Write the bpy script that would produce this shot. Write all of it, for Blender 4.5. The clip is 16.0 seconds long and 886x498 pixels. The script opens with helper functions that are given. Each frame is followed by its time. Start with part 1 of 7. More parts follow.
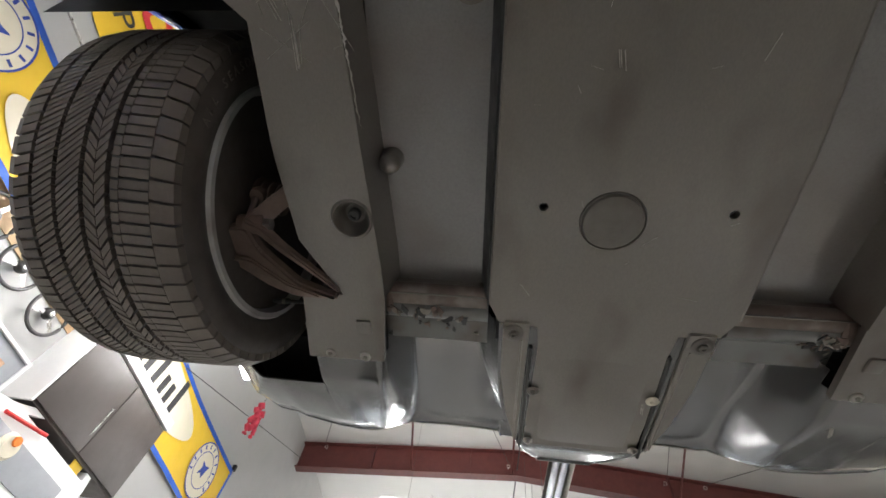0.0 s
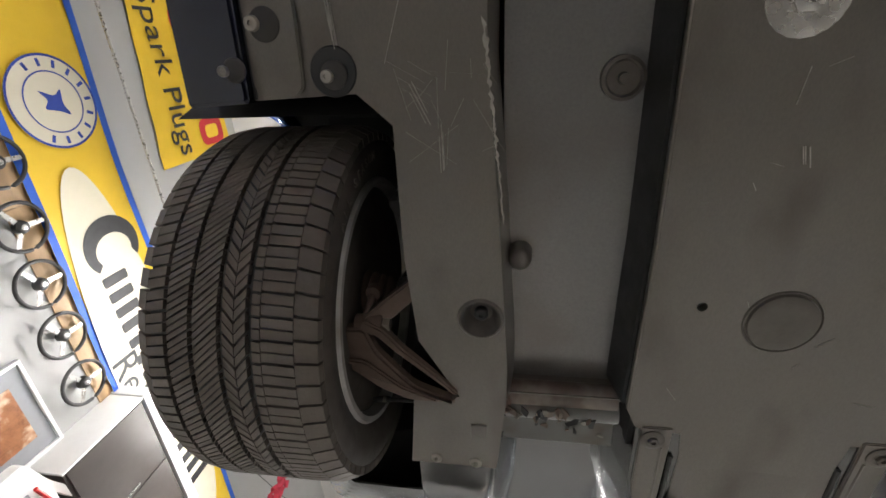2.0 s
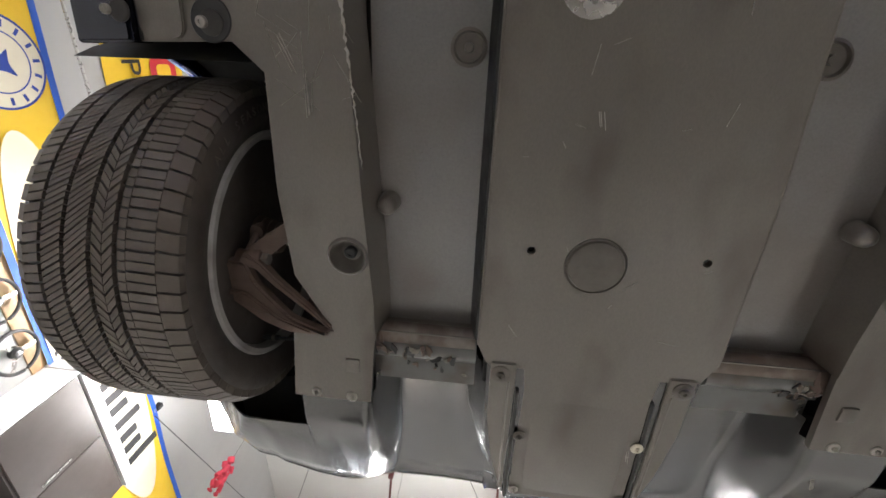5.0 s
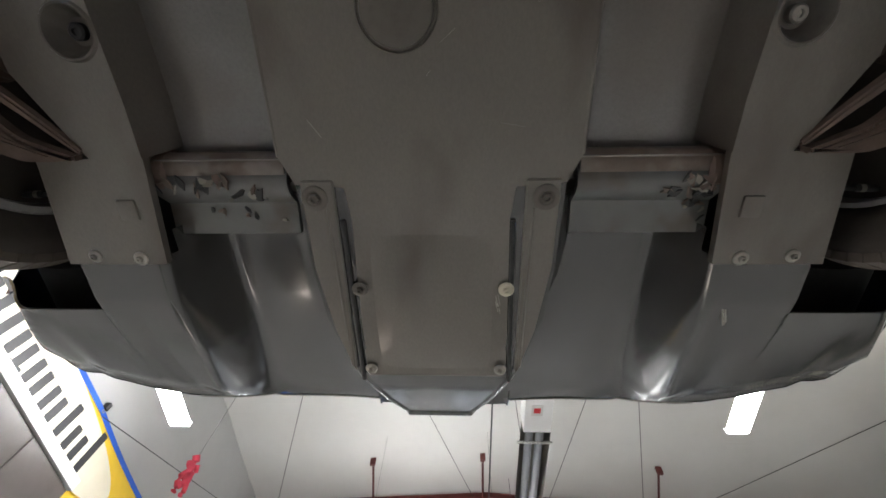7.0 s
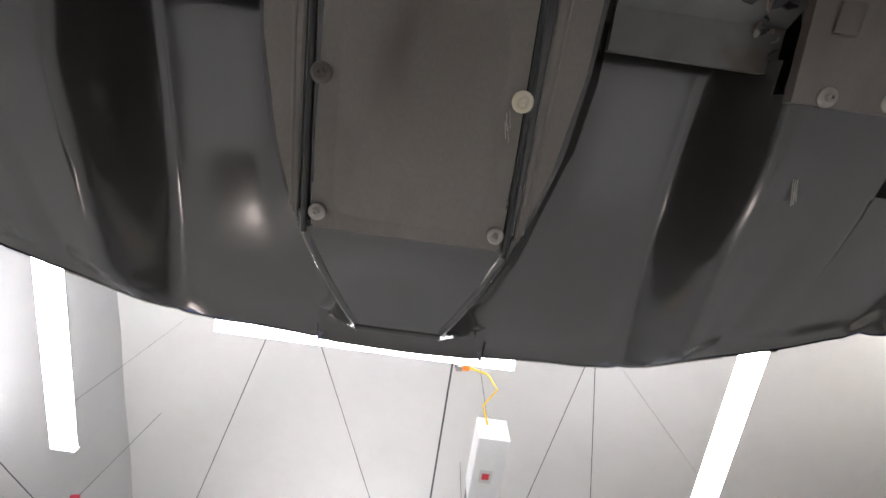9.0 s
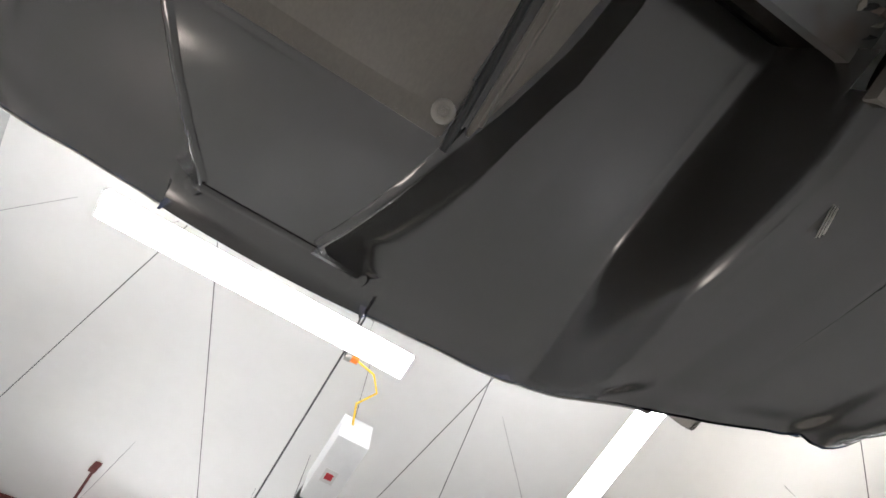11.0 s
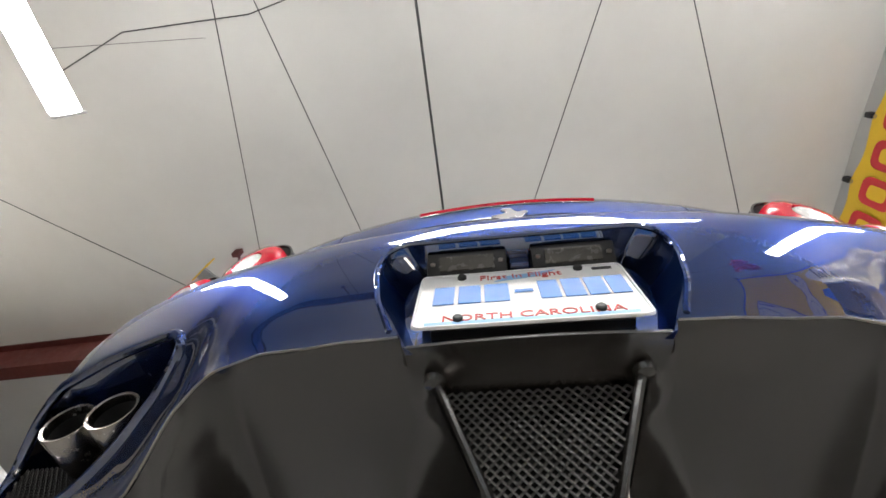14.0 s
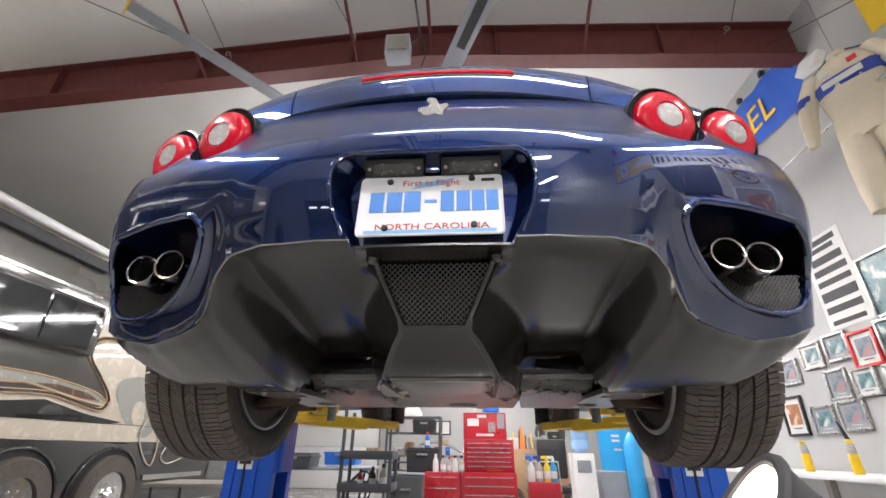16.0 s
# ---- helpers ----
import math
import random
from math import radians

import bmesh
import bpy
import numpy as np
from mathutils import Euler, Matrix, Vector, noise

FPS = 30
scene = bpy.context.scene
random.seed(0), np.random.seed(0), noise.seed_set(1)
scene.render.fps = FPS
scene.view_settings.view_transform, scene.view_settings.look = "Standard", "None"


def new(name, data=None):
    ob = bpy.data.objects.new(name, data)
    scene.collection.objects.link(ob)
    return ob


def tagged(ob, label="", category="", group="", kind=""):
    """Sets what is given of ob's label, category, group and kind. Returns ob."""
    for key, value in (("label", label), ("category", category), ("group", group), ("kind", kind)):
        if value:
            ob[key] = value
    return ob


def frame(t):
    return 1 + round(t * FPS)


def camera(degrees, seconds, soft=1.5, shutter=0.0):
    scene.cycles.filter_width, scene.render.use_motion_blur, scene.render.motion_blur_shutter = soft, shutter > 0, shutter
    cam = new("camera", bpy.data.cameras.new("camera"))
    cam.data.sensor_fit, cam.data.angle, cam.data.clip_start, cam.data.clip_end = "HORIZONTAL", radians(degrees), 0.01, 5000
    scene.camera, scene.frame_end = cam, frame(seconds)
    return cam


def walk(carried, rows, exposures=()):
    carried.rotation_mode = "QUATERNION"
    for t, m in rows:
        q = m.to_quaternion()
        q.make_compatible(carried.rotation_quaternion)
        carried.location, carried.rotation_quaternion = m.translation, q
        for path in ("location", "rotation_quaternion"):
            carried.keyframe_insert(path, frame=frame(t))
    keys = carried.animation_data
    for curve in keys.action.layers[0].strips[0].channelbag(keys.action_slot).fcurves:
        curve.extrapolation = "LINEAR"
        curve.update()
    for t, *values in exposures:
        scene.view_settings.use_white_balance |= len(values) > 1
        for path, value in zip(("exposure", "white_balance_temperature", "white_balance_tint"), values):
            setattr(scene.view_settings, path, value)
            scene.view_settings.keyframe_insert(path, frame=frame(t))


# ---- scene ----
# Car frame: y = 0 at the number plate, +y towards the nose, z = LIFT at the flat floor of the raised car.
LIFT = 1.27
cam = camera(91.64, 16.0, soft=1.6)
# seconds, eye, way of looking, up
PATH = [
    (0.0, (0.223, 1.213, 0.633), (0.1109, -0.5261, 0.8432), (0.0537, 0.8503, 0.5235)),
    (0.5, (0.352, 1.206, 0.636), (0.1370, -0.4906, 0.8605), (0.0266, 0.8702, 0.4920)),
    (1.0, (0.405, 1.209, 0.663), (0.1476, -0.4667, 0.8720), (0.0216, 0.8830, 0.4689)),
    (1.5, (0.428, 1.219, 0.676), (0.1489, -0.4476, 0.8818), (0.0172, 0.8928, 0.4502)),
    (2.0, (0.425, 1.264, 0.691), (0.1476, -0.4232, 0.8939), (0.0201, 0.9049, 0.4251)),
    (2.5, (0.420, 1.253, 0.681), (0.1450, -0.4058, 0.9024), (0.0203, 0.9130, 0.4074)),
    (3.0, (0.384, 1.242, 0.670), (0.1436, -0.3990, 0.9056), (0.0261, 0.9163, 0.3996)),
    (3.5, (0.338, 1.199, 0.661), (0.1412, -0.3982, 0.9064), (0.0419, 0.9171, 0.3964)),
    (5.8, (0.136, 1.217, 0.573), (0.0550, -0.4294, 0.9014), (0.0753, 0.9020, 0.4251)),
    (6.0, (0.106, 1.188, 0.575), (0.0535, -0.4284, 0.9020), (0.0631, 0.9029, 0.4251)),
    (6.5, (0.046, 1.001, 0.597), (0.0526, -0.4293, 0.9016), (0.0459, 0.9030, 0.4272)),
    (7.0, (-0.049, 0.845, 0.658), (0.0451, -0.4327, 0.9004), (-0.0016, 0.9013, 0.4332)),
    (7.5, (-0.072, 0.752, 0.696), (0.0383, -0.4340, 0.9001), (-0.0283, 0.8999, 0.4351)),
    (8.0, (-0.016, 0.682, 0.706), (0.0014, -0.4324, 0.9017), (0.0789, 0.8989, 0.4310)),
    (8.5, (-0.031, 0.549, 0.699), (-0.0076, -0.3522, 0.9359), (0.1386, 0.9265, 0.3498)),
    (8.7, (-0.034, 0.481, 0.703), (-0.0139, -0.3048, 0.9523), (0.1368, 0.9429, 0.3038)),
    (10.8, (-0.085, 0.362, 0.881), (-0.1057, -0.2135, 0.9712), (0.3168, 0.9185, 0.2364)),
    (11.0, (-0.120, 0.293, 0.873), (-0.1491, -0.2078, 0.9668), (0.5022, 0.8263, 0.2550)),
    (11.3, (-0.199, 0.128, 0.840), (-0.2045, -0.1368, 0.9693), (0.8317, 0.4978, 0.2457)),
    (11.6, (-0.247, 0.027, 0.922), (-0.2176, 0.0323, 0.9755), (0.9759, -0.0113, 0.2181)),
    (12.0, (-0.250, -0.072, 0.995), (-0.1980, 0.2759, 0.9406), (0.8262, -0.4694, 0.3116)),
    (12.5, (-0.147, -0.138, 1.086), (-0.1846, 0.3675, 0.9115), (0.4473, -0.7945, 0.4108)),
    (13.0, (-0.064, -0.158, 1.092), (-0.1125, 0.4119, 0.9043), (0.2135, -0.8788, 0.4269)),
    (13.5, (-0.076, -0.247, 1.099), (-0.1024, 0.4138, 0.9046), (0.1776, -0.8872, 0.4259)),
    (14.0, (-0.049, -0.346, 1.075), (-0.1011, 0.4608, 0.8818), (0.0842, -0.8791, 0.4690)),
    (14.5, (-0.032, -0.471, 1.033), (-0.0942, 0.5714, 0.8152), (0.0115, -0.8182, 0.5748)),
    (15.0, (0.035, -0.570, 1.024), (-0.0862, 0.6944, 0.7144), (0.0245, -0.7154, 0.6983)),
    (15.5, (0.087, -0.680, 1.052), (-0.0818, 0.8311, 0.5500), (0.0110, -0.5511, 0.8344)),
    (16.0, (0.088, -0.770, 1.119), (-0.0738, 0.9033, 0.4227), (0.0224, -0.4223, 0.9062)),
]


def aimed(eye, way, up):
    f = Vector(way).normalized()
    r = f.cross(Vector(up)).normalized()
    u = r.cross(f)
    m = Matrix((r, u, -f)).transposed().to_4x4()
    m.translation = eye
    return m


walk(cam, [(t, aimed(e, w, u)) for t, e, w, u in PATH], [(0, 0.35, 6350, 10), (1, 0.22, 6500, 10), (1.5, 0.2, 6500, 10), (2, 0.25, 6500, 10), (2.5, 0.35, 6500, 10), (3.5, 0.42, 6480, 10), (6, 0.8, 6350, 13), (6.5, 0.65, 6300, 11), (7, 0.25, 6250, 10), (7.5, 0.15, 6250, 10), (8, 0.16, 6200, 13), (8.7, 0.33, 6150, 15), (10.8, 0.5, 6050, 14), (11.2, 0.15, 6300, 10), (11.5, -0.25, 6450, 10), (12, -0.5, 6500, 10), (12.5, -0.45, 6500, 10), (13.5, -0.12, 6450, 10), (14.5, 0.02, 6450, 10), (15.5, 0.12, 6400, 10), (16, 0.06, 6400, 13)])

# ---- light: a windowless workshop lit by bare fluorescent strips, some added out of view ----
world = bpy.data.worlds.new("workshop_air")
scene.world = world
world.use_nodes = True
world.node_tree.nodes["Background"].inputs[0].default_value = (0.5, 0.55, 0.6, 1)
world.node_tree.nodes["Background"].inputs[1].default_value = 0.05
STRIP_POWER = 42.0


# ---- materials ----
def mat(name, base, rough=0.5, metal=0.0, scale=8.0, vary=0.25, bump=0.0, bump_scale=60.0, coat=0.0, stain=None, stain_amt=0.0, stain_scale=3.0, spread=(1, 1, 1), emit=0.0, rough_vary=0.1, spec=0.5, island=0.0, coat_rough=0.03, coat_ior=1.5, tint=None, detail=6.0):
    """A procedural surface: base colour with grain and blotches at two scales, optional stains, gloss variation and relief."""
    m = bpy.data.materials.new(name)
    m.use_nodes = True
    nt = m.node_tree
    b = nt.nodes["Principled BSDF"]
    co = nt.nodes.new("ShaderNodeTexCoord")
    mp = nt.nodes.new("ShaderNodeMapping")
    mp.inputs["Scale"].default_value = spread
    nt.links.new(co.outputs["Object"], mp.inputs[0])

    def tex(s, detail=6.0, rough_=0.6):
        n = nt.nodes.new("ShaderNodeTexNoise")
        n.inputs["Scale"].default_value, n.inputs["Detail"].default_value, n.inputs["Roughness"].default_value = s, detail, rough_
        nt.links.new(mp.outputs[0], n.inputs["Vector"])
        return n.outputs["Fac"]

    def ramp(v, lo, hi, a, c):
        r = nt.nodes.new("ShaderNodeMapRange")
        r.interpolation_type = "SMOOTHSTEP"
        nt.links.new(v, r.inputs[0])
        for k, q in zip((1, 2, 3, 4), (lo, hi, a, c)):
            r.inputs[k].default_value = q
        return r.outputs[0]

    def mix(f, a, c, mode="MIX"):
        n = nt.nodes.new("ShaderNodeMix")
        n.data_type, n.blend_type = "RGBA", mode
        for sock, v in ((n.inputs[0], f), (n.inputs[6], a), (n.inputs[7], c)):
            if isinstance(v, (int, float)):
                sock.default_value = v
            elif isinstance(v, tuple):
                sock.default_value = (*v[:3], 1)
            else:
                nt.links.new(v, sock)
        return n.outputs[2]

    col = tuple(base)
    dark = tuple(c * (1 - vary) for c in base)
    light = tuple(min(1, c * (1 + vary * 0.7)) for c in base)
    c1 = mix(ramp(tex(scale, detail), 0.15, 0.85, 0, 1), dark, light)
    c2 = mix(ramp(tex(scale * 7, min(4, detail)), 0.35, 0.65, 0, 0.5), c1, col)
    if stain:
        c2 = mix(ramp(tex(stain_scale, 3, 0.5), 0.48, 0.72, 0, stain_amt), c2, stain)
    if island:
        g = nt.nodes.new("ShaderNodeNewGeometry")
        c2 = mix(ramp(g.outputs["Random Per Island"], 0, 1, 0, island), c2, tuple(c * 0.4 for c in base))
    nt.links.new(c2, b.inputs["Base Color"])
    rr = ramp(tex(scale * 2.3, min(5, detail)), 0.15, 0.85, max(0.02, rough - rough_vary), min(1, rough + rough_vary))
    nt.links.new(rr, b.inputs["Roughness"])
    b.inputs["Metallic"].default_value = metal
    b.inputs["Specular IOR Level"].default_value = spec
    if tint:
        b.inputs["Specular Tint"].default_value = (*tint, 1)
    b.inputs["Coat Weight"].default_value = coat
    b.inputs["Coat Roughness"].default_value = coat_rough
    b.inputs["Coat IOR"].default_value = coat_ior
    if bump:
        bp = nt.nodes.new("ShaderNodeBump")
        bp.inputs["Strength"].default_value = bump
        bp.inputs["Distance"].default_value = 0.003
        nt.links.new(tex(bump_scale, 8), bp.inputs["Height"])
        nt.links.new(bp.outputs[0], b.inputs["Normal"])
    if emit:
        b.inputs["Emission Color"].default_value = (*base, 1)
        b.inputs["Emission Strength"].default_value = emit
    return m


M = dict(
    tray=mat("undertray_composite", (0.14, 0.126, 0.108), 0.32, 0.25, 220, 0.12, 0.0, 120, detail=2.0, rough_vary=0.03, spread=(1.5, 0.75, 1.0), stain=(0.062, 0.046, 0.036), stain_amt=0.8, stain_scale=3.6, coat=0.35, coat_rough=0.22),
    satin=mat("satin_black_diffuser", (0.021, 0.0188, 0.017), 0.24, 0.0, 320, 0.1, 0.0, 220, detail=2.0, coat=0.8, coat_rough=0.16, rough_vary=0.0, spec=0.7),
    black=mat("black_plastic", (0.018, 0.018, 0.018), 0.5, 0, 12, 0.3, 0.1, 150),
    # near-black of liners, which also stands in for shade in openings
    void=mat("black_liner_and_shade", (0.01, 0.01, 0.01), 0.8, 0, 9, 0.3),
    # darker copy of the body blue; the sill's dark reflections are in the colour
    sillnavy=mat("darkened_blue_sill", (0.006, 0.009, 0.024), 0.18, 0.2, 60, 0.2, coat=0.6, coat_rough=0.05),
    dustyblack=mat("dusty_black_steel", (0.045, 0.041, 0.037), 0.5, 0.3, 30, 0.3),
    gloss=mat("gloss_black_trim", (0.012, 0.012, 0.014), 0.12, 0, 9, 0.2, coat=0.5),
    blue=mat("blue_metallic_paint", (0.0085, 0.026, 0.105), 0.36, 0.9, 300, 0.15, tint=(0.3, 0.45, 0.85), coat=1.0, coat_rough=0.01, coat_ior=2.25, rough_vary=0.04),
    rubber=mat("tyre_rubber", (0.06, 0.05, 0.042), 0.62, 0, 14, 0.3, 0.25, 120, stain=(0.10, 0.085, 0.07), stain_amt=0.35, stain_scale=9),
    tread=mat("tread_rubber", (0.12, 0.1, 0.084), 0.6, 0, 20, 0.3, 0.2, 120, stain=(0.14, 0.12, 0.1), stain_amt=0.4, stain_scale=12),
    channel=mat("bluish_satin_channel", (0.172, 0.166, 0.158), 0.3, 0.35, 220, 0.14, 0.0, 90, detail=2.0, rough_vary=0.03, stain=(0.12, 0.095, 0.075), stain_amt=0.6, stain_scale=3.0, coat=0.6, coat_rough=0.2),
    tubegrey=mat("blue_grey_tube_paint", (0.118, 0.118, 0.112), 0.35, 0.3, 6, 0.25, 0.12, 45, stain=(0.07, 0.05, 0.035), stain_amt=0.85, stain_scale=9, coat=0.3, coat_rough=0.2),
    meshsteel=mat("dark_expanded_steel", (0.13, 0.127, 0.122), 0.35, 0.6, 30, 0.2),
    tuberust=mat("rusted_tube_coat", (0.13, 0.1, 0.08), 0.5, 0.3, 12, 0.4, 0.2, 60, stain=(0.24, 0.22, 0.2), stain_amt=0.7, stain_scale=16),
    steel=mat("bright_steel", (0.55, 0.53, 0.5), 0.25, 1.0, 20, 0.15, 0.03, 90),
    tipsteel=mat("heat_dulled_steel", (0.42, 0.39, 0.36), 0.22, 1.0, 20, 0.2, 0.02, 90, stain=(0.2, 0.16, 0.12), stain_amt=0.6, stain_scale=20),
    zinc=mat("dull_zinc", (0.32, 0.30, 0.27), 0.45, 0.8, 40, 0.3, 0.1, 120),
    alu=mat("cast_wheel_paint", (0.45, 0.435, 0.42), 0.4, 0.35, 20, 0.2, 0.05, 90, stain=(0.09, 0.06, 0.04), stain_amt=0.6, stain_scale=8),
    rust=mat("dusty_suspension_casting", (0.135, 0.095, 0.075), 0.55, 0.2, 18, 0.4, 0.3, 90),
    chrome=mat("chrome", (0.75, 0.74, 0.72), 0.1, 1.0, 20, 0.08),
    red=mat("red_lens", (0.6, 0.0, 0.02), 0.2, 0, 20, 0.15, coat=0.25, coat_rough=0.05, spec=0.35),
    lens=mat("clear_ribbed_lens", (0.45, 0.42, 0.41), 0.25, 0.1, 30, 0.1, coat=0.2),
    plate=mat("white_plate", (0.78, 0.79, 0.8), 0.35, 0, 20, 0.05),
    plateblue=mat("plate_blue", (0.06, 0.24, 0.68), 0.4, 0, 20, 0.1),
    platesky=mat("plate_sky_blue", (0.25, 0.5, 0.8), 0.4, 0, 20, 0.1),
    platered=mat("plate_red", (0.55, 0.03, 0.03), 0.4, 0, 20, 0.1),
    ceiling=mat("white_vinyl_insulation", (0.61, 0.6, 0.575), 0.6, 0, 0.7, 0.08, 0.25, 1.2),
    wall=mat("white_metal_wall", (0.39, 0.39, 0.38), 0.5, 0, 1.5, 0.06, 0.03, 5),
    beam=mat("red_oxide_steel", (0.10, 0.022, 0.018), 0.55, 0, 6, 0.3, 0.1, 40),
    floor=mat("sealed_grey_concrete", (0.33, 0.325, 0.31), 0.22, 0, 0.8, 0.12, 0.02, 30, stain=(0.4, 0.38, 0.35), stain_amt=0.4, stain_scale=1.2),
    lamp=mat("fluorescent_strip", (1.0, 0.98, 0.955), 0.5, emit=STRIP_POWER),
    white=mat("white_enamel", (0.75, 0.75, 0.74), 0.4, 0, 8, 0.06),
    cable=mat("steel_cable", (0.06, 0.06, 0.06), 0.5, 0.5, 30, 0.2),
    yellow=mat("banner_yellow", (0.72, 0.47, 0.025), 0.6, 0, 5, 0.08, 0.05, 20),
    bblue=mat("banner_blue", (0.02, 0.1, 0.5), 0.6, 0, 5, 0.1),
    cream=mat("banner_cream", (0.64, 0.59, 0.46), 0.6, 0, 5, 0.06, 0.05, 20),
    ink=mat("printed_black", (0.02, 0.02, 0.022), 0.6, 0, 8, 0.2),
    navy=mat("printed_navy", (0.02, 0.05, 0.3), 0.6, 0, 8, 0.15),
    bred=mat("printed_red", (0.55, 0.03, 0.04), 0.6, 0, 8, 0.15),
    liftblue=mat("lift_blue_enamel", (0.01, 0.09, 0.5), 0.35, 0, 6, 0.15, 0.03, 40, coat=0.3),
    liftyellow=mat("lift_yellow_enamel", (0.85, 0.54, 0.015), 0.4, 0, 6, 0.2, 0.05, 60, stain=(0.1, 0.08, 0.05), stain_amt=0.2, stain_scale=8),
)


# ---- building helpers ----
def thing(name, label, category, at=(0, 0, 0), group="", turn=0.0, kind=""):
    ob = new(name)
    ob.location = at
    ob.rotation_euler = (0, 0, radians(turn))
    ob.empty_display_size = 0.1
    return tagged(ob, label, category, group, kind)


def part(name, bm, material, parent=None, label="", smooth=30.0):
    me = bpy.data.meshes.new(name)
    bmesh.ops.recalc_face_normals(bm, faces=bm.faces)
    bm.to_mesh(me)
    bm.free()
    for m in material if isinstance(material, (list, tuple)) else [material]:
        me.materials.append(M[m] if isinstance(m, str) else m)
    if smooth:
        me.polygons.foreach_set("use_smooth", [True] * len(me.polygons))
        me.set_sharp_from_angle(angle=radians(smooth))
    ob = new(name, me)
    ob.parent = parent
    if label:
        tagged(ob, label)
    return ob


def solo(name, bm, material, label, category, group="", kind="", smooth=30.0):
    return tagged(part(name, bm, material, None, "", smooth), label, category, group, kind)


def box(sx, sy, sz, at=(0, 0, 0), bevel=0.0, rot=None, bm=None, taper=(1, 1)):
    own = bmesh.new()
    bmesh.ops.create_cube(own, size=1)
    for v in own.verts:
        k = taper if v.co.z > 0 else (1, 1)
        v.co = Vector((v.co.x * sx * k[0], v.co.y * sy * k[1], v.co.z * sz))
    if bevel:
        bmesh.ops.bevel(own, geom=own.edges[:], offset=bevel, segments=2, affect="EDGES", profile=0.6)
    return put(own, at, rot, bm)


def put(own, at=(0, 0, 0), rot=None, bm=None):
    m = Matrix.Translation(at)
    if rot is not None:
        m = m @ (rot if isinstance(rot, Matrix) else Euler([radians(a) for a in rot]).to_matrix().to_4x4())
    bmesh.ops.transform(own, matrix=m, verts=own.verts)
    if bm is None:
        return own
    vs = [bm.verts.new(v.co) for v in own.verts]
    own.verts.index_update()
    for f in own.faces:
        bm.faces.new([vs[v.index] for v in f.verts]).material_index = f.material_index
    own.free()
    return bm


def lathe(profile, n=32, axis="z", at=(0, 0, 0), rot=None, bm=None, closed=False, cap=True):
    """A ring of the profile's (radius, height) points about an axis."""
    own = bmesh.new()
    rings = []
    for r, h in profile:
        ring = []
        for i in range(n):
            a = 2 * math.pi * i / n
            c, s = r * math.cos(a), r * math.sin(a)
            ring.append(own.verts.new({"z": (c, s, h), "x": (h, c, s), "y": (s, h, c)}[axis]))
        rings.append(ring)
    pairs = list(zip(rings, rings[1:])) + ([(rings[-1], rings[0])] if closed else [])
    for a, b in pairs:
        for i in range(n):
            j = (i + 1) % n
            own.faces.new((a[i], a[j], b[j], b[i]))
    if not closed and cap:
        for ring, r in ((rings[0], profile[0][0]), (rings[-1], profile[-1][0])):
            if r > 1e-5:
                own.faces.new(ring)
    return put(own, at, rot, bm)


def rod(a, b, r=0.01, n=10, bm=None, r2=None):
    a, b = Vector(a), Vector(b)
    d = b - a
    own = lathe([(r, 0), (r if r2 is None else r2, d.length)], n)
    return put(own, a, d.to_track_quat("Z", "Y").to_matrix().to_4x4(), bm)


def slab(outline, z0, z1, bm=None, bevel=0.0, plane="xy"):
    """A plate from an outline of (a, b) points, between two levels of the third axis."""
    own = bmesh.new()
    put3 = {"xy": lambda a, b, c: (a, b, c), "xz": lambda a, b, c: (a, c, b), "yz": lambda a, b, c: (c, a, b)}[plane]
    lo = [own.verts.new(put3(a, b, z0)) for a, b in outline]
    hi = [own.verts.new(put3(a, b, z1)) for a, b in outline]
    own.faces.new(lo)
    own.faces.new(hi)
    n = len(lo)
    for i in range(n):
        own.faces.new((lo[i], lo[(i + 1) % n], hi[(i + 1) % n], hi[i]))
    if bevel:
        bmesh.ops.recalc_face_normals(own, faces=own.faces)
        bmesh.ops.bevel(own, geom=own.edges[:], offset=bevel, segments=2, affect="EDGES")
    return put(own, bm=bm)


def sheet(fn, us, vs, thick=None, bm=None, keep=None):
    """A surface of fn(u, v) over two lists; thick is an offset vector that makes it solid."""
    own = bmesh.new()
    g = [[own.verts.new(fn(u, v)) for v in vs] for u in us]
    for i in range(len(us) - 1):
        for j in range(len(vs) - 1):
            if keep is None or keep((us[i] + us[i + 1]) / 2, (vs[j] + vs[j + 1]) / 2):
                own.faces.new((g[i][j], g[i + 1][j], g[i + 1][j + 1], g[i][j + 1]))
    for v in [v for v in own.verts if not v.link_faces]:
        own.verts.remove(v)
    if thick is not None:
        r = bmesh.ops.extrude_face_region(own, geom=own.faces[:])
        bmesh.ops.translate(own, vec=thick, verts=[e for e in r["geom"] if isinstance(e, bmesh.types.BMVert)])
    return put(own, bm=bm)


def lerp(x, xs, ys):
    return float(np.interp(x, xs, ys))


def glide(x, xs, ys):
    """A smooth curve through the given points (cubic, with finite-difference slopes)."""
    n = len(xs)
    if x <= xs[0]:
        return ys[0]
    if x >= xs[-1]:
        return ys[-1]
    i = max(k for k in range(n - 1) if xs[k] <= x)
    slope = lambda k: (ys[min(n - 1, k + 1)] - ys[max(0, k - 1)]) / (xs[min(n - 1, k + 1)] - xs[max(0, k - 1)])
    h = xs[i + 1] - xs[i]
    t = (x - xs[i]) / h
    return (2 * t ** 3 - 3 * t * t + 1) * ys[i] + (t ** 3 - 2 * t * t + t) * h * slope(i) + (3 * t * t - 2 * t ** 3) * ys[i + 1] + (t ** 3 - t * t) * h * slope(i + 1)


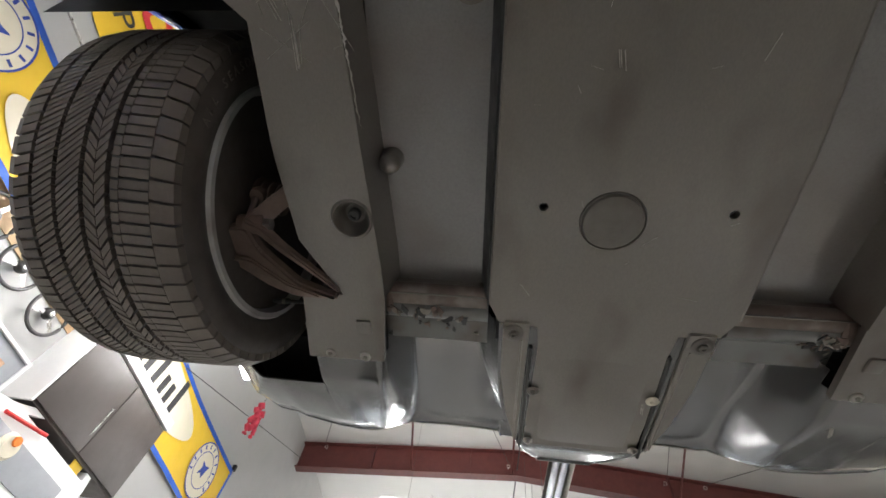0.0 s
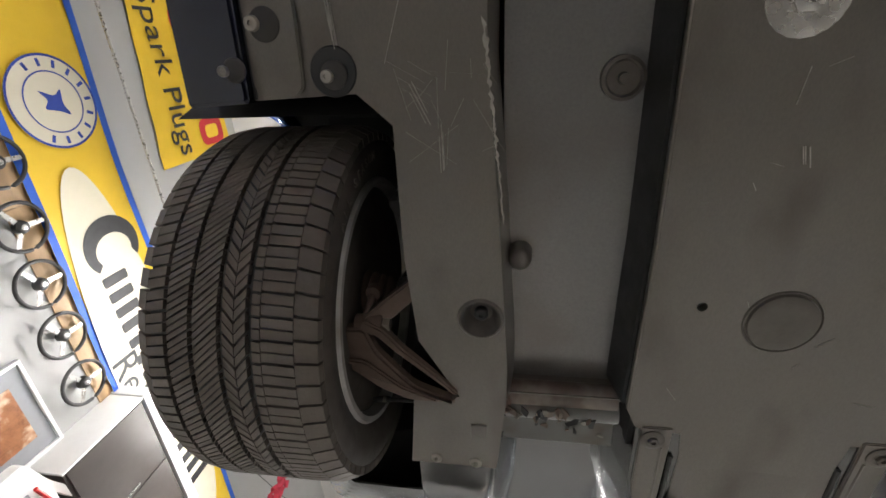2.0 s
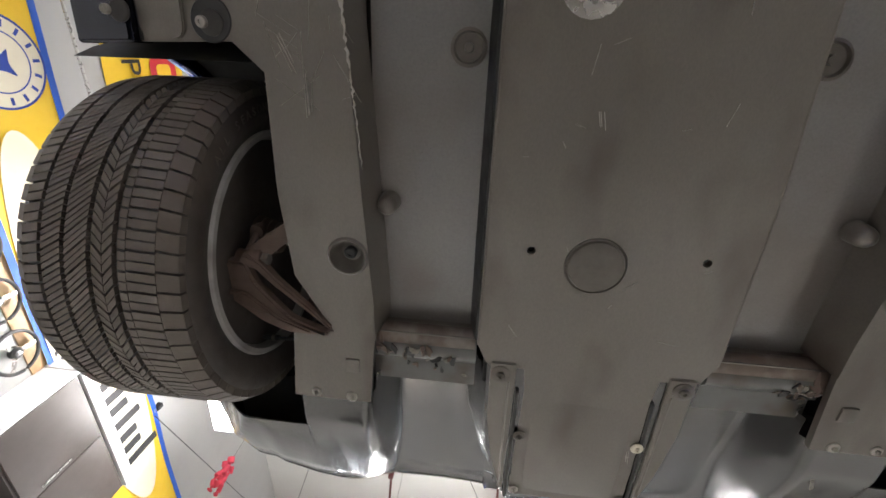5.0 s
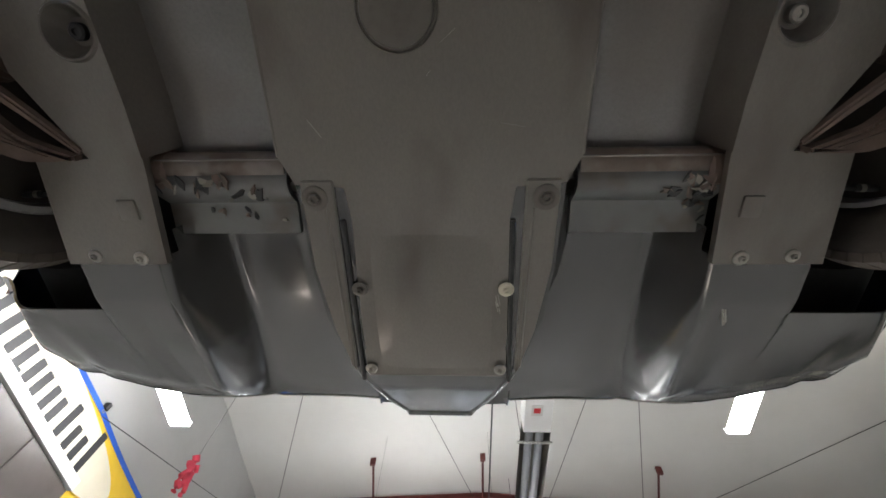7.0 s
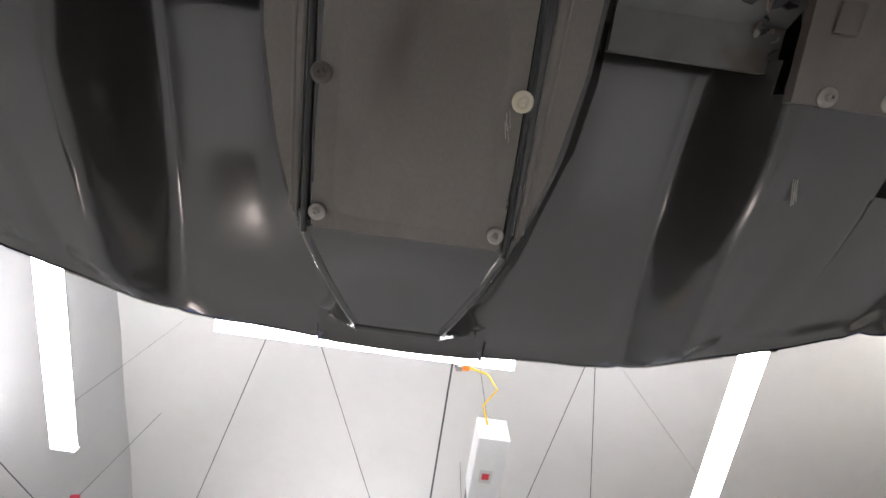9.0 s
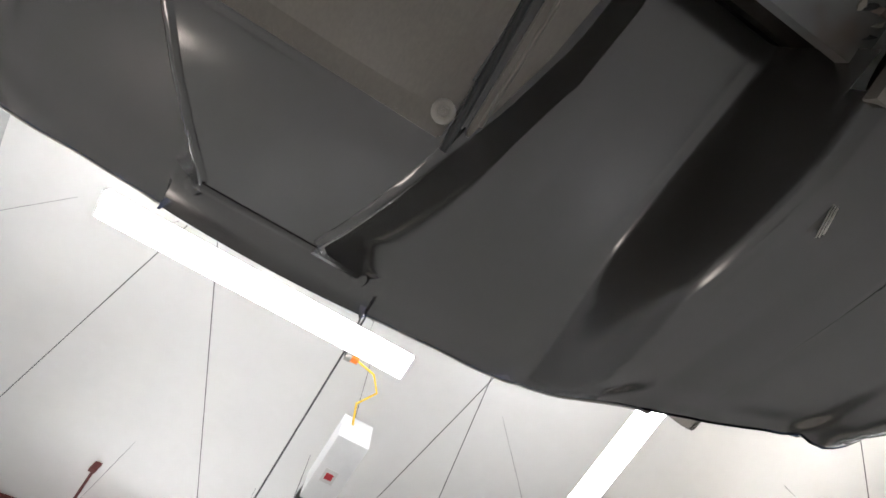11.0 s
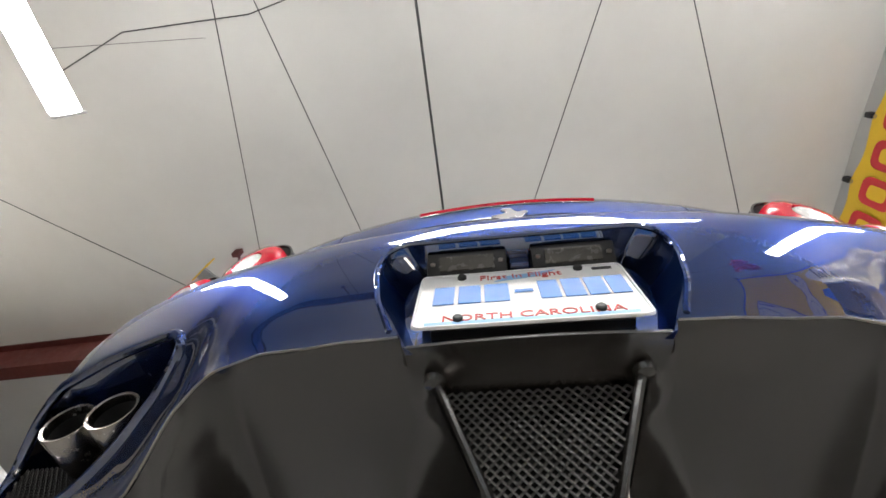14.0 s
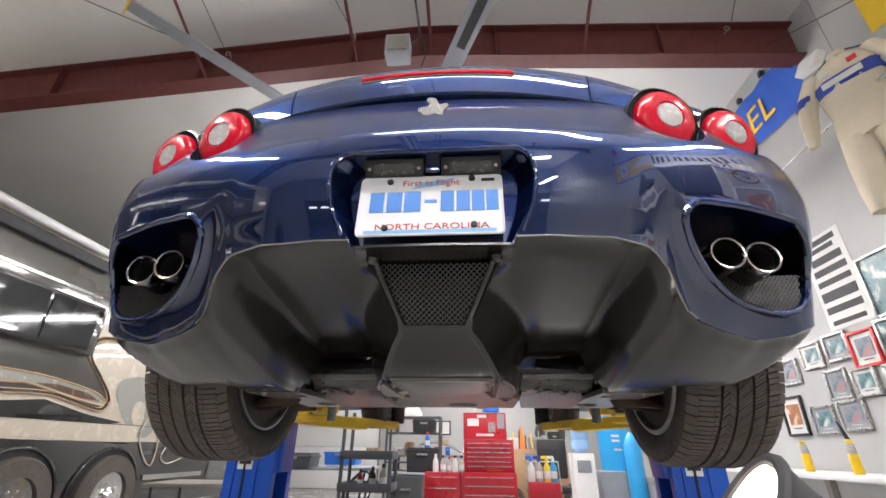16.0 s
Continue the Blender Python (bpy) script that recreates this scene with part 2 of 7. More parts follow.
def smooth01(x, a, b):
    t = min(1, max(0, (x - a) / (b - a)))
    return t * t * (3 - 2 * t)


def tube(points, r=0.006, bm=None, n=8):
    """A round bar or cable through the points."""
    own = bmesh.new()
    pts = [Vector(p) for p in points]
    rings = []
    for i, p in enumerate(pts):
        d = (pts[min(i + 1, len(pts) - 1)] - pts[max(i - 1, 0)]).normalized()
        q = d.to_track_quat("Z", "Y")
        rings.append([own.verts.new(p + q @ Vector((r * math.cos(2 * math.pi * k / n), r * math.sin(2 * math.pi * k / n), 0))) for k in range(n)])
    for a, b in zip(rings, rings[1:]):
        for k in range(n):
            own.faces.new((a[k], a[(k + 1) % n], b[(k + 1) % n], b[k]))
    own.faces.new(rings[0])
    own.faces.new(rings[-1])
    return put(own, bm=bm)


def words(text, size, bm=None, m=None, depth=0.001, align="CENTER", stretch=1.0):
    """Lettering as flat solid geometry in the xy plane, laid by the matrix m."""
    cu = bpy.data.curves.new("lettering", "FONT")
    cu.body, cu.size, cu.align_x, cu.align_y, cu.extrude, cu.resolution_u = text, size, align, "CENTER", depth, 3
    ob = new("lettering", cu)
    me = bpy.data.meshes.new_from_object(ob.evaluated_get(bpy.context.evaluated_depsgraph_get()))
    own = bmesh.new()
    own.from_mesh(me)
    bpy.data.objects.remove(ob)
    bpy.data.curves.remove(cu)
    bpy.data.meshes.remove(me)
    bmesh.ops.scale(own, vec=(stretch, 1, 1), verts=own.verts)
    if m is not None:
        bmesh.ops.transform(own, matrix=m, verts=own.verts)
    return put(own, bm=bm)


def carve(bm, cutters):
    """The solid bm less the solids of the cutters."""
    def temp(b):
        bmesh.ops.recalc_face_normals(b, faces=b.faces)
        me = bpy.data.meshes.new("solid")
        b.to_mesh(me)
        b.free()
        return new("solid", me)
    base = temp(bm)
    tools = [temp(c) for c in cutters]
    for t in tools:
        mod = base.modifiers.new("cut", "BOOLEAN")
        mod.operation, mod.solver, mod.object = "DIFFERENCE", "EXACT", t
    me = bpy.data.meshes.new_from_object(base.evaluated_get(bpy.context.evaluated_depsgraph_get()))
    out = bmesh.new()
    out.from_mesh(me)
    for ob in [base, *tools]:
        old = ob.data
        bpy.data.objects.remove(ob)
        bpy.data.meshes.remove(old)
    bpy.data.meshes.remove(me)
    return out


# ---- the building ----
RIDGE, SLOPE, TOP = -0.5, 0.07, LIFT + 4.74
WEST, EAST, SOUTH, NORTH = -9.5, 3.78, -13.0, 14.0


def roof_z(x):
    return TOP - SLOPE * abs(x - RIDGE)


def building():
    solo("floor", box(30, 38, 0.2, (0, 0.5, -0.1)), "floor", "sealed grey concrete workshop floor", "floor", kind="structure")
    for name, sx, sy, x, y in (("wall_east", 0.15, 27.4, EAST + 0.075, 0.5), ("wall_west", 0.15, 27.4, WEST - 0.075, 0.5), ("wall_south", 14, 0.15, -2.8, SOUTH - 0.075), ("wall_north", 14, 0.15, -2.8, NORTH + 0.075)):
        solo(name, box(sx, sy, TOP + 0.3, (x, y, (TOP + 0.3) / 2)), "wall", "white lined metal workshop wall", "wall", kind="structure")
    # insulation blankets sag a little between the purlins, with seams along the slope
    bm = bmesh.new()
    xs = [WEST + (RIDGE - WEST) * i / 20 for i in range(21)] + [RIDGE + (EAST - RIDGE) * i / 12 for i in range(1, 13)]
    ys = [SOUTH + (NORTH - SOUTH) * i / 120 for i in range(121)]
    sheet(lambda x, y: (x, y, roof_z(x) - 0.025 * abs(math.sin(math.pi * (y - 3.0) / 1.9))), xs, ys, (0, 0, 0.12), bm)
    solo("ceiling", bm, "ceiling", "white vinyl insulation ceiling of a metal building", "ceiling", kind="structure", smooth=60)


def rafter(y):
    """One gabled steel frame: two sloping plate girders with flanges."""
    ob = thing("roof_beam", "dark red oxide steel roof girder under white insulation", "beam", (RIDGE, y, 0), "roof beams", kind="structure")
    for side, end in ((-1, WEST), (1, EAST)):
        L = abs(end - RIDGE)
        for nm, w, z0, z1 in (("web", 0.02, -0.58, -0.1), ("bottom_flange", 0.2, -0.6, -0.58), ("top_flange", 0.2, -0.1, -0.08)):
            bm = bmesh.new()
            sheet(lambda u, v: (side * u, v, TOP - SLOPE * u + z0), [0, L], [-w / 2, w / 2], (0, 0, z1 - z0), bm)
            part(nm, bm, "beam", ob, smooth=0)
        for k in range(4):
            x = side * (0.9 + k * 1.9)
            if abs(x) < L:
                part("stiffener", box(0.012, 0.19, 0.47, (x, 0, TOP - SLOPE * abs(x) - 0.34)), "beam", ob, smooth=0)
    return ob


def flange_brace(x, y0, y1):
    """An angle bar from a roof purlin down to the girder's lower flange."""
    bm = rod((x, y1, roof_z(x) - 0.58), (x, y0, roof_z(x) - 0.06), 0.02, 4)
    box(0.09, 0.06, 0.14, (x, y0, roof_z(x) - 0.08), 0.004, bm=bm)
    solo("flange_brace", bm, "beam", "dark red steel angle brace from ceiling to girder", "brace", "flange braces", kind="structure")


def strip_light(a, b, drop=True):
    """An eight foot two-tube batten with end caps, hung on wires."""
    a, b = Vector(a), Vector(b)
    d = (b - a).normalized()
    L = (b - a).length
    ob = thing("strip_light", "lit white eight foot fluorescent strip light on wires, some added out of view", "strip light", (a + b) / 2, "strip lights", math.degrees(math.atan2(d.y, d.x)))
    part("housing", box(L, 0.12, 0.045, (0, 0, 0.05), 0.006), "white", ob)
    part("diffuser", box(L - 0.02, 0.21, 0.05, (0, 0, 0.0), 0.018), "lamp", ob, "glowing white tube cover")
    for s in (-1, 1):
        part("end_cap", box(0.02, 0.215, 0.07, (s * (L / 2 + 0.006), 0, 0.012), 0.006), "white", ob)
        p = Vector((s * L * 0.35, 0, 0.05))
        w = (a + b) / 2 + d * s * L * 0.35
        part("hanger", rod(p, p + Vector((0, 0, roof_z(w.x) - w.z - 0.05)), 0.002, 5), "cable", ob)
    return ob


building()
GIRDERS = (-6.8, 3.0, 12.4)
for gy in GIRDERS:
    rafter(gy)
for gx in (-3.19, -1.3, -0.38, 1.4):
    flange_brace(gx, 1.9, 2.98)
for gx in (1.52, -0.4, -3.36):
    flange_brace(gx, -5.75, -6.78)
LAMP_Z = LIFT + 2.59
# first three seen, y=-5.2 reflected in paint; others added out of view to brighten
SEEN_AND_ADDED_STRIPS = [((-0.84, -1.3), (1.6, -1.29)), ((-2.71, -0.12), (-2.79, -2.73)), ((2.87, -0.15), (2.95, -2.76)), ((-2.75, -9.2), (-2.75, -11.7)), ((2.9, -9.2), (2.9, -11.7)), ((-0.84, -8.6), (1.6, -8.6)), ((-0.84, -5.2), (1.6, -5.2)), ((-2.7, 3.4), (-2.7, 5.9)), ((1.9, 3.6), (1.9, 6.1)), ((-1.2, 4.4), (1.2, 4.4)), ((-2.7, 6.9), (-2.7, 9.4)), ((2.2, 6.9), (2.2, 9.4)), ((-0.9, 12.6), (1.5, 12.6)),  ((-0.9, 8.5), (1.5, 8.5)), ((-6.5, -1.5), (-6.5, 0.9)), ((-1.2, 11.0), (1.2, 11.0)), ((-0.9, 6.2), (1.5, 6.2))]
for (ax, ay), (bx, by) in SEEN_AND_ADDED_STRIPS:
    strip_light((ax, ay, LAMP_Z), (bx, by, LAMP_Z))


# ---- the sports car on the lift, in the car's own frame ----
car = thing("sports_car", "dark blue metallic sports car raised on a two-post lift", "car", (0, 0, LIFT))
TRAIL_X = [0, 0.164, 0.17, 0.24, 0.36, 0.438, 0.477, 0.497, 0.52, 0.555, 0.62, 0.72, 0.82, 0.88, 0.95, 1.0]
TRAIL_Z = [0.216, 0.216, 0.236, 0.238, 0.233, 0.217, 0.178, 0.145, 0.115, 0.096, 0.082, 0.072, 0.085, 0.105, 0.135, 0.14]

LEAN_X = [0, 0.2, 0.3, 0.36, 0.42, 0.45, 0.477, 0.5, 0.52, 0.55, 0.6, 0.65, 0.7, 0.76, 0.9]
LEAN_Y = [-0.005, -0.005, -0.01, -0.018, -0.018, -0.009, 0.006, 0.036, 0.056, 0.068, 0.077, 0.082, 0.087, 0.085, 0.0]


def plan_y(x):
    """How far forward the tail lies at a distance x from the car's middle."""
    x = abs(x)
    if x < 0.74:
        return 0.23 * x * x
    t = min(1, (x - 0.74) / 0.21)
    return 0.126 + 0.34 * (x - 0.74) + 0.2 * (1 - math.sqrt(max(0, 1 - t * t)))


def skin(x, z):
    """A point of the painted tail: width shrinks with height, the face rolls gently forward."""
    s = 1 if x >= 0 else -1
    k = glide(z, [0.0, 0.1, 0.2, 0.33, 0.45, 0.55, 0.63, 0.7], [0.93, 0.945, 0.975, 1.0, 1.0, 0.97, 0.92, 0.875])
    k = 1 + (k - 1) * smooth01(abs(x), 0.45, 0.9)
    roll = glide(z, [0.0, 0.1, 0.22, 0.25, 0.30, 0.35, 0.40, 0.455, 0.475, 0.56, 0.62, 0.67], [0.0, 0.0, 0.0, -0.006, -0.021, -0.032, -0.0395, -0.044, -0.043, -0.004, 0.03, 0.06])
    flank = max(0, abs(x) - 0.6) ** 2 * max(0, z - 0.4) * 3.2
    end = lerp(abs(x), TRAIL_X, TRAIL_Z)
    e = 1 - smooth01(z, end, end + 0.2)
    bulge = -0.015 * smooth01(abs(x), 0.1, 0.38) * (1 - smooth01(abs(x), 0.4, 0.8)) * (1 - smooth01(z, 0.42, 0.5))
    lean = lerp(abs(x), LEAN_X, LEAN_Y) * e + bulge * (1 - e)
    return Vector((x * k, plan_y(x) + roll + flank + lean, z))


def on_skin(a, z):
    """The point of the painted tail at a true distance a from the middle."""
    lo, hi = 0.0, 1.2
    for _ in range(30):
        mid = (lo + hi) / 2
        lo, hi = (mid, hi) if skin(mid, z).x < abs(a) else (lo, mid)
    return skin(lo if a >= 0 else -lo, z)


def trail_y(x):
    return skin(x, lerp(abs(x), TRAIL_X, TRAIL_Z)).y


def tail_solid():
    xs = sorted(set([i * 0.025 for i in range(0, 30)] + [0.164, 0.17, 0.4315, 0.4375, 0.44, 0.444, 0.456, 0.4625, 0.469, 0.477, 0.482, 0.488, 0.494, 0.497, 0.503, 0.507, 0.51, 0.5125, 0.5375, 0.5625, 0.76, 0.79, 0.82, 0.85, 0.875, 0.9, 0.918, 0.932, 0.942, 0.948, 0.95]))
    xs = [-x for x in reversed(xs) if x > 0] + xs
    n = 40
    bm = bmesh.new()
    outer, inner = [], []
    for x in xs:
        lo = lerp(abs(x), TRAIL_X, TRAIL_Z)
        hi = 0.636 + 0.014 * min(1, (abs(x) / 0.6) ** 2) - 0.1 * smooth01(abs(x), 0.66, 0.95)
        zs = [lo + (hi - lo) * j / n for j in range(n + 1)]
        col = [skin(x, z) for z in zs]
        outer.append([bm.verts.new(p) for p in col])
        inner.append([bm.verts.new((p.x * (1 - 0.08 * smooth01(p.z, 0.12, 0.3)), p.y + 0.006 + (0.15 + 0.1 * abs(x)) * smooth01(p.z, 0.1, 0.32), p.z + 0.006 + 0.026 * (1 - k / n))) for k, p in enumerate(col)])
    m = len(xs)
    for g, rev in ((outer, False), (inner, True)):
        for i in range(m - 1):
            for j in range(n):
                f = [g[i][j], g[i + 1][j], g[i + 1][j + 1], g[i][j + 1]]
                bm.faces.new(f[::-1] if rev else f)
    for i in range(m - 1):
        for j in (0, n):
            bm.faces.new((outer[i][j], outer[i + 1][j], inner[i + 1][j], inner[i][j]))
    for i in (0, m - 1):
        for j in range(n):
            bm.faces.new((outer[i][j], outer[i][j + 1], inner[i][j + 1], inner[i][j]))
    return bm


def rounded(pts, r=0.02, k=4):
    """An outline with its corners rounded."""
    out = []
    n = len(pts)
    for i in range(n):
        p, a, b = Vector(pts[i]), Vector(pts[i - 1]), Vector(pts[(i + 1) % n])
        q = min(r, (a - p).length * 0.45, (b - p).length * 0.45)
        s, e = p + (a - p).normalized() * q, p + (b - p).normalized() * q
        for j in range(k + 1):
            t = j / k
            out.append(tuple((1 - t) ** 2 * s + 2 * t * (1 - t) * p + t * t * e))
    return out


EXHAUST_HOLE = [(0.515, 0.292), (0.533, 0.245), (0.575, 0.188), (0.632, 0.150), (0.70, 0.134), (0.775, 0.128), (0.825, 0.15), (0.852, 0.21), (0.848, 0.275), (0.815, 0.318), (0.66, 0.326), (0.545, 0.324)]
RECESS = [(-0.19, 0.258), (-0.166, 0.2), (0.166, 0.2), (0.19, 0.258), (0.207, 0.3), (0.217, 0.36), (0.209, 0.403), (0.182, 0.424), (-0.182, 0.424), (-0.209, 0.403), (-0.217, 0.36), (-0.207, 0.3)]


def lamp_seat(x, z, r):
    nrm = Vector((0.38 * x + 0.06 * (1 if x > 0 else -1), -1, -0.1)).normalized()
    return skin(x, z), nrm


LAMPS = [(0.548, 0.568, 0.079), (0.74, 0.56, 0.075)]


def tail():
    cut = []
    for s in (1, -1):
        o = rounded([(s * a, b) for a, b in EXHAUST_HOLE], 0.03)
        cut.append(slab(o, -0.2, 0.6, plane="xz"))
        for x, z, r in LAMPS:
            p, nrm = lamp_seat(s * x, z, r)
            c = lathe([(r + 0.012, -0.045), (r + 0.012, 0.2)], 40)
            cut.append(put(c, p, nrm.to_track_quat("Z", "Y").to_matrix().to_4x4()))
    # the plate recess narrows towards its back
    o = rounded(RECESS, 0.014)
    well = bmesh.new()
    rings = [[well.verts.new((a * k, y, 0.31 + (b - 0.31) * h)) for a, b in o] for y, k, h in ((-0.2, 1, 1), (-0.028, 1, 1), (-0.012, 0.975, 0.985), (0.03, 0.845, 0.95))]
    for p, q in zip(rings, rings[1:]):
        for i in range(len(o)):
            well.faces.new((p[i], p[(i + 1) % len(o)], q[(i + 1) % len(o)], q[i]))
    well.faces.new(rings[0])
    well.faces.new(rings[-1])
    cut.append(well)
    bm = carve(tail_solid(), cut)
    part("rear_body", bm, "blue", car, "dark blue metallic rear bumper and tail panel", 32)
    # lips of the exhaust openings and the plate recess, following the skin
    for s in (1, -1):
        o = rounded([(s * a, b) for a, b in EXHAUST_HOLE], 0.03)
        pts = [on_skin(a, b) + Vector((0, 0.002, 0)) for a, b in o]
        part("exhaust_surround", tube(pts + pts[:1], 0.0085, n=10), "blue", car)
    o = rounded(RECESS, 0.014)
    pts = [on_skin(a, b) + Vector((0, 0.001, 0)) for a, b in o if b > 0.24]
    k = max(range(len(pts)), key=lambda i: (pts[i] - pts[i - 1]).length)
    part("recess_lip", tube(pts[k:] + pts[:k], 0.005, n=8), "blue", car)
    # inner shells behind the openings
    for s in (1, -1):
        bm = bmesh.new()
        o = rounded([(s * (0.69 + (a - 0.69) * 1.12), 0.21 + (b - 0.21) * 1.12) for a, b in EXHAUST_HOLE], 0.03)
        lo = [(a, plan_y(a) + 0.07, b) for a, b in o]
        hi = [(a, 0.45, b) for a, b in o]
        va, vb = [bm.verts.new(p) for p in lo], [bm.verts.new(p) for p in hi]
        for i in range(len(o)):
            bm.faces.new((va[i], va[(i + 1) % len(o)], vb[(i + 1) % len(o)], vb[i]))
        bm.faces.new(vb)
        part("exhaust_housing", bm, "void", car, "black exhaust opening liner")


tail()


def tray_z(x, y):
    """The diffuser's height: two tunnels that rise to the trailing edge, flat outer pods."""
    x = abs(x)
    yt = trail_y(x)
    end = lerp(x, TRAIL_X, TRAIL_Z)
    f = min(1, max(0, (0.56 - y) / (0.56 - yt)))
    roof = lerp(f, [0, 0.35, 0.7, 1], [0.122, 0.155, 0.198, 0.236])
    xp = max(x, 0.53)
    pe = lerp(xp, TRAIL_X, TRAIL_Z)
    pod = pe * min(1, max(0, (0.46 - y) / max(0.05, 0.46 - trail_y(xp)))) ** 1.25
    a = lerp(y, [0.02, 0.12, 0.3, 0.56], [0.40, 0.405, 0.392, 0.383])
    b = lerp(y, [0.02, 0.12, 0.3, 0.56], [0.535, 0.512, 0.472, 0.456])
    t = min(1, max(0, (x - a) / (b - a)))
    w = t * t * t * (t * (t * 6 - 15) + 10)
    roof -= 0.02 * (1 - smooth01(x, 0.19, 0.27)) * smooth01(y, 0.12, 0.4)
    z = roof * (1 - w) + min(pod, roof) * w
    z = max(z, 0.125 * smooth01(x, 0.73, 0.96) ** 1.3)
    if f > 0.85:
        g = (f - 0.85) / 0.15
        z = z * (1 - g * g) + end * g * g
    return z


def tray_front(x):
    ax = abs(x)
    return 0.43 if ax > 0.597 else 0.535 if ax > 0.432 else 0.575


def diffuser():
    xs = sorted([i * 0.0125 for i in range(0, 74) if not 30 < i < 43] + [0.3805 + 0.0051 * i for i in range(31)] + [0.164, 0.17, 0.4315, 0.4325, 0.44, 0.444, 0.456, 0.469, 0.477, 0.482, 0.488, 0.494, 0.497, 0.503, 0.507, 0.51, 0.5965, 0.5975, 0.925, 0.934, 0.942])
    xs = [-x for x in reversed(xs) if x > 0] + xs
    vs = [i / 40 for i in range(41)]

    def fn(x, v):
        yt = trail_y(x) + 0.004
        y = yt + max(0.004, tray_front(x) - yt) * v
        return (skin(x, lerp(abs(x), TRAIL_X, TRAIL_Z)).x * (0.996 if abs(x) > 0.9 else 1), y, tray_z(x, y))
    bm = bmesh.new()
    sheet(fn, xs, vs, (0, 0.0, 0.005), bm)
    part("diffuser", bm, "satin", car, "satin black moulded underbody diffuser", 40)
    # the rolled edge of the tray against the paint; pale zinc paints its highlight
    for s in (1, -1):
        pts = [(s * x, trail_y(x) + 0.001, lerp(x, TRAIL_X, TRAIL_Z) - 0.001) for x in [0.172 + 0.012 * i for i in range(32)]]
        part("diffuser_edge", tube(pts, 0.0018, n=6), "zinc", car, "rolled edge with its highlight in pale zinc")


diffuser()


def keel():
    """The middle pod: flat floor, sloping nose with the mesh opening and flared flanks."""
    bm = bmesh.new()
    half = [(0.2, 0.66, 0.0), (0.196, 0.52, 0.0), (0.184, 0.42, 0.0), (0.163, 0.345, 0.001), (0.14, 0.285, 0.005), (0.118, 0.22, 0.032), (0.093, 0.16, 0.06), (0.072, 0.118, 0.080), (0.138, 0.066, 0.213)]
    R = [bm.verts.new(p) for p in half[:-1]]
    L = [bm.verts.new((-x, y, z)) for x, y, z in half[:-1]]
    n = len(half)
    for i in range(n - 1):
        if i < n - 2:
            bm.faces.new((L[i], R[i], R[i + 1], L[i + 1]))
    bmesh.ops.recalc_face_normals(bm, faces=bm.faces)
    bmesh.ops.bevel(bm, geom=[e for e in bm.edges if not e.is_boundary], offset=0.006, segments=3, affect="EDGES")
    part("keel", bm, "satin", car, "satin black central diffuser keel", 45)
    # concave flanks that sweep from the keel's edges up into the tunnel roofs
    edge = [(p[1], p[0], p[2]) for p in half[:-1]] + [(0.06, 0.142, 0.222)]
    edge.reverse()
    ey, ex, ez = [p[0] for p in edge], [p[1] for p in edge], [p[2] for p in edge]
    for s in (1, -1):
        def flank(y, v):
            x0, z0 = lerp(y, ey, ex), lerp(y, ey, ez)
            x2 = x0 + lerp(y, [0.06, 0.12, 0.3, 0.6], [0.05, 0.10, 0.085, 0.06])
            z2 = max(tray_z(x2, y) - 0.001, z0 + 0.004)
            x1, z1 = x0 + (x2 - x0) * 0.22, z2
            a, b, c = (1 - v) ** 2, 2 * v * (1 - v), v * v
            return (s * (a * x0 + b * x1 + c * x2), y + 0.01 * v, a * z0 + b * z1 + c * z2)
        bm = bmesh.new()
        sheet(flank, [0.06 + 0.54 * i / 48 for i in range(49)], [i / 16 for i in range(17)], None, bm)
        part("keel_flank", bm, "satin", car, "concave satin black keel flank", 50)
        part("keel_edge", tube([(s * (lerp(y, ey, ex) - 0.006), y, lerp(y, ey, ez) + 0.006) for y in [0.112 + 0.2 * i / 14 for i in range(15)]], 0.0085, n=12), "satin", car)
    # the frame round the mesh
    ring = [(-0.128, 0.062, 0.213), (-0.066, 0.113, 0.083), (0.066, 0.113, 0.083), (0.128, 0.062, 0.213)]
    part("mesh_frame", tube([(-0.133, 0.06, 0.222)] + ring + [(0.133, 0.06, 0.222)], 0.0065, n=8), "satin", car)
    for s in (-1, 1):
        part("mesh_frame_ear", lathe([(0.0, -0.012), (0.012, -0.008), (0.015, 0.0), (0.009, 0.012), (0.0, 0.018)], 14, at=(s * 0.131, 0.06, 0.216)), "satin", car)
    mesh_panel("keel_mesh", [Vector(p) for p in ((-0.122, 0.075, 0.215), (-0.062, 0.124, 0.085), (0.062, 0.124, 0.085), (0.122, 0.075, 0.215))], 0.0122, 0.0026)
    # black sheet puts the darkness behind the mesh into colour
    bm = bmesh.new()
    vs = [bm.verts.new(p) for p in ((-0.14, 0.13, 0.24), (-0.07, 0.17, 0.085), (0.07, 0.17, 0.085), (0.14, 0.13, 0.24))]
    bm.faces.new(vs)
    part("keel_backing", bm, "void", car)


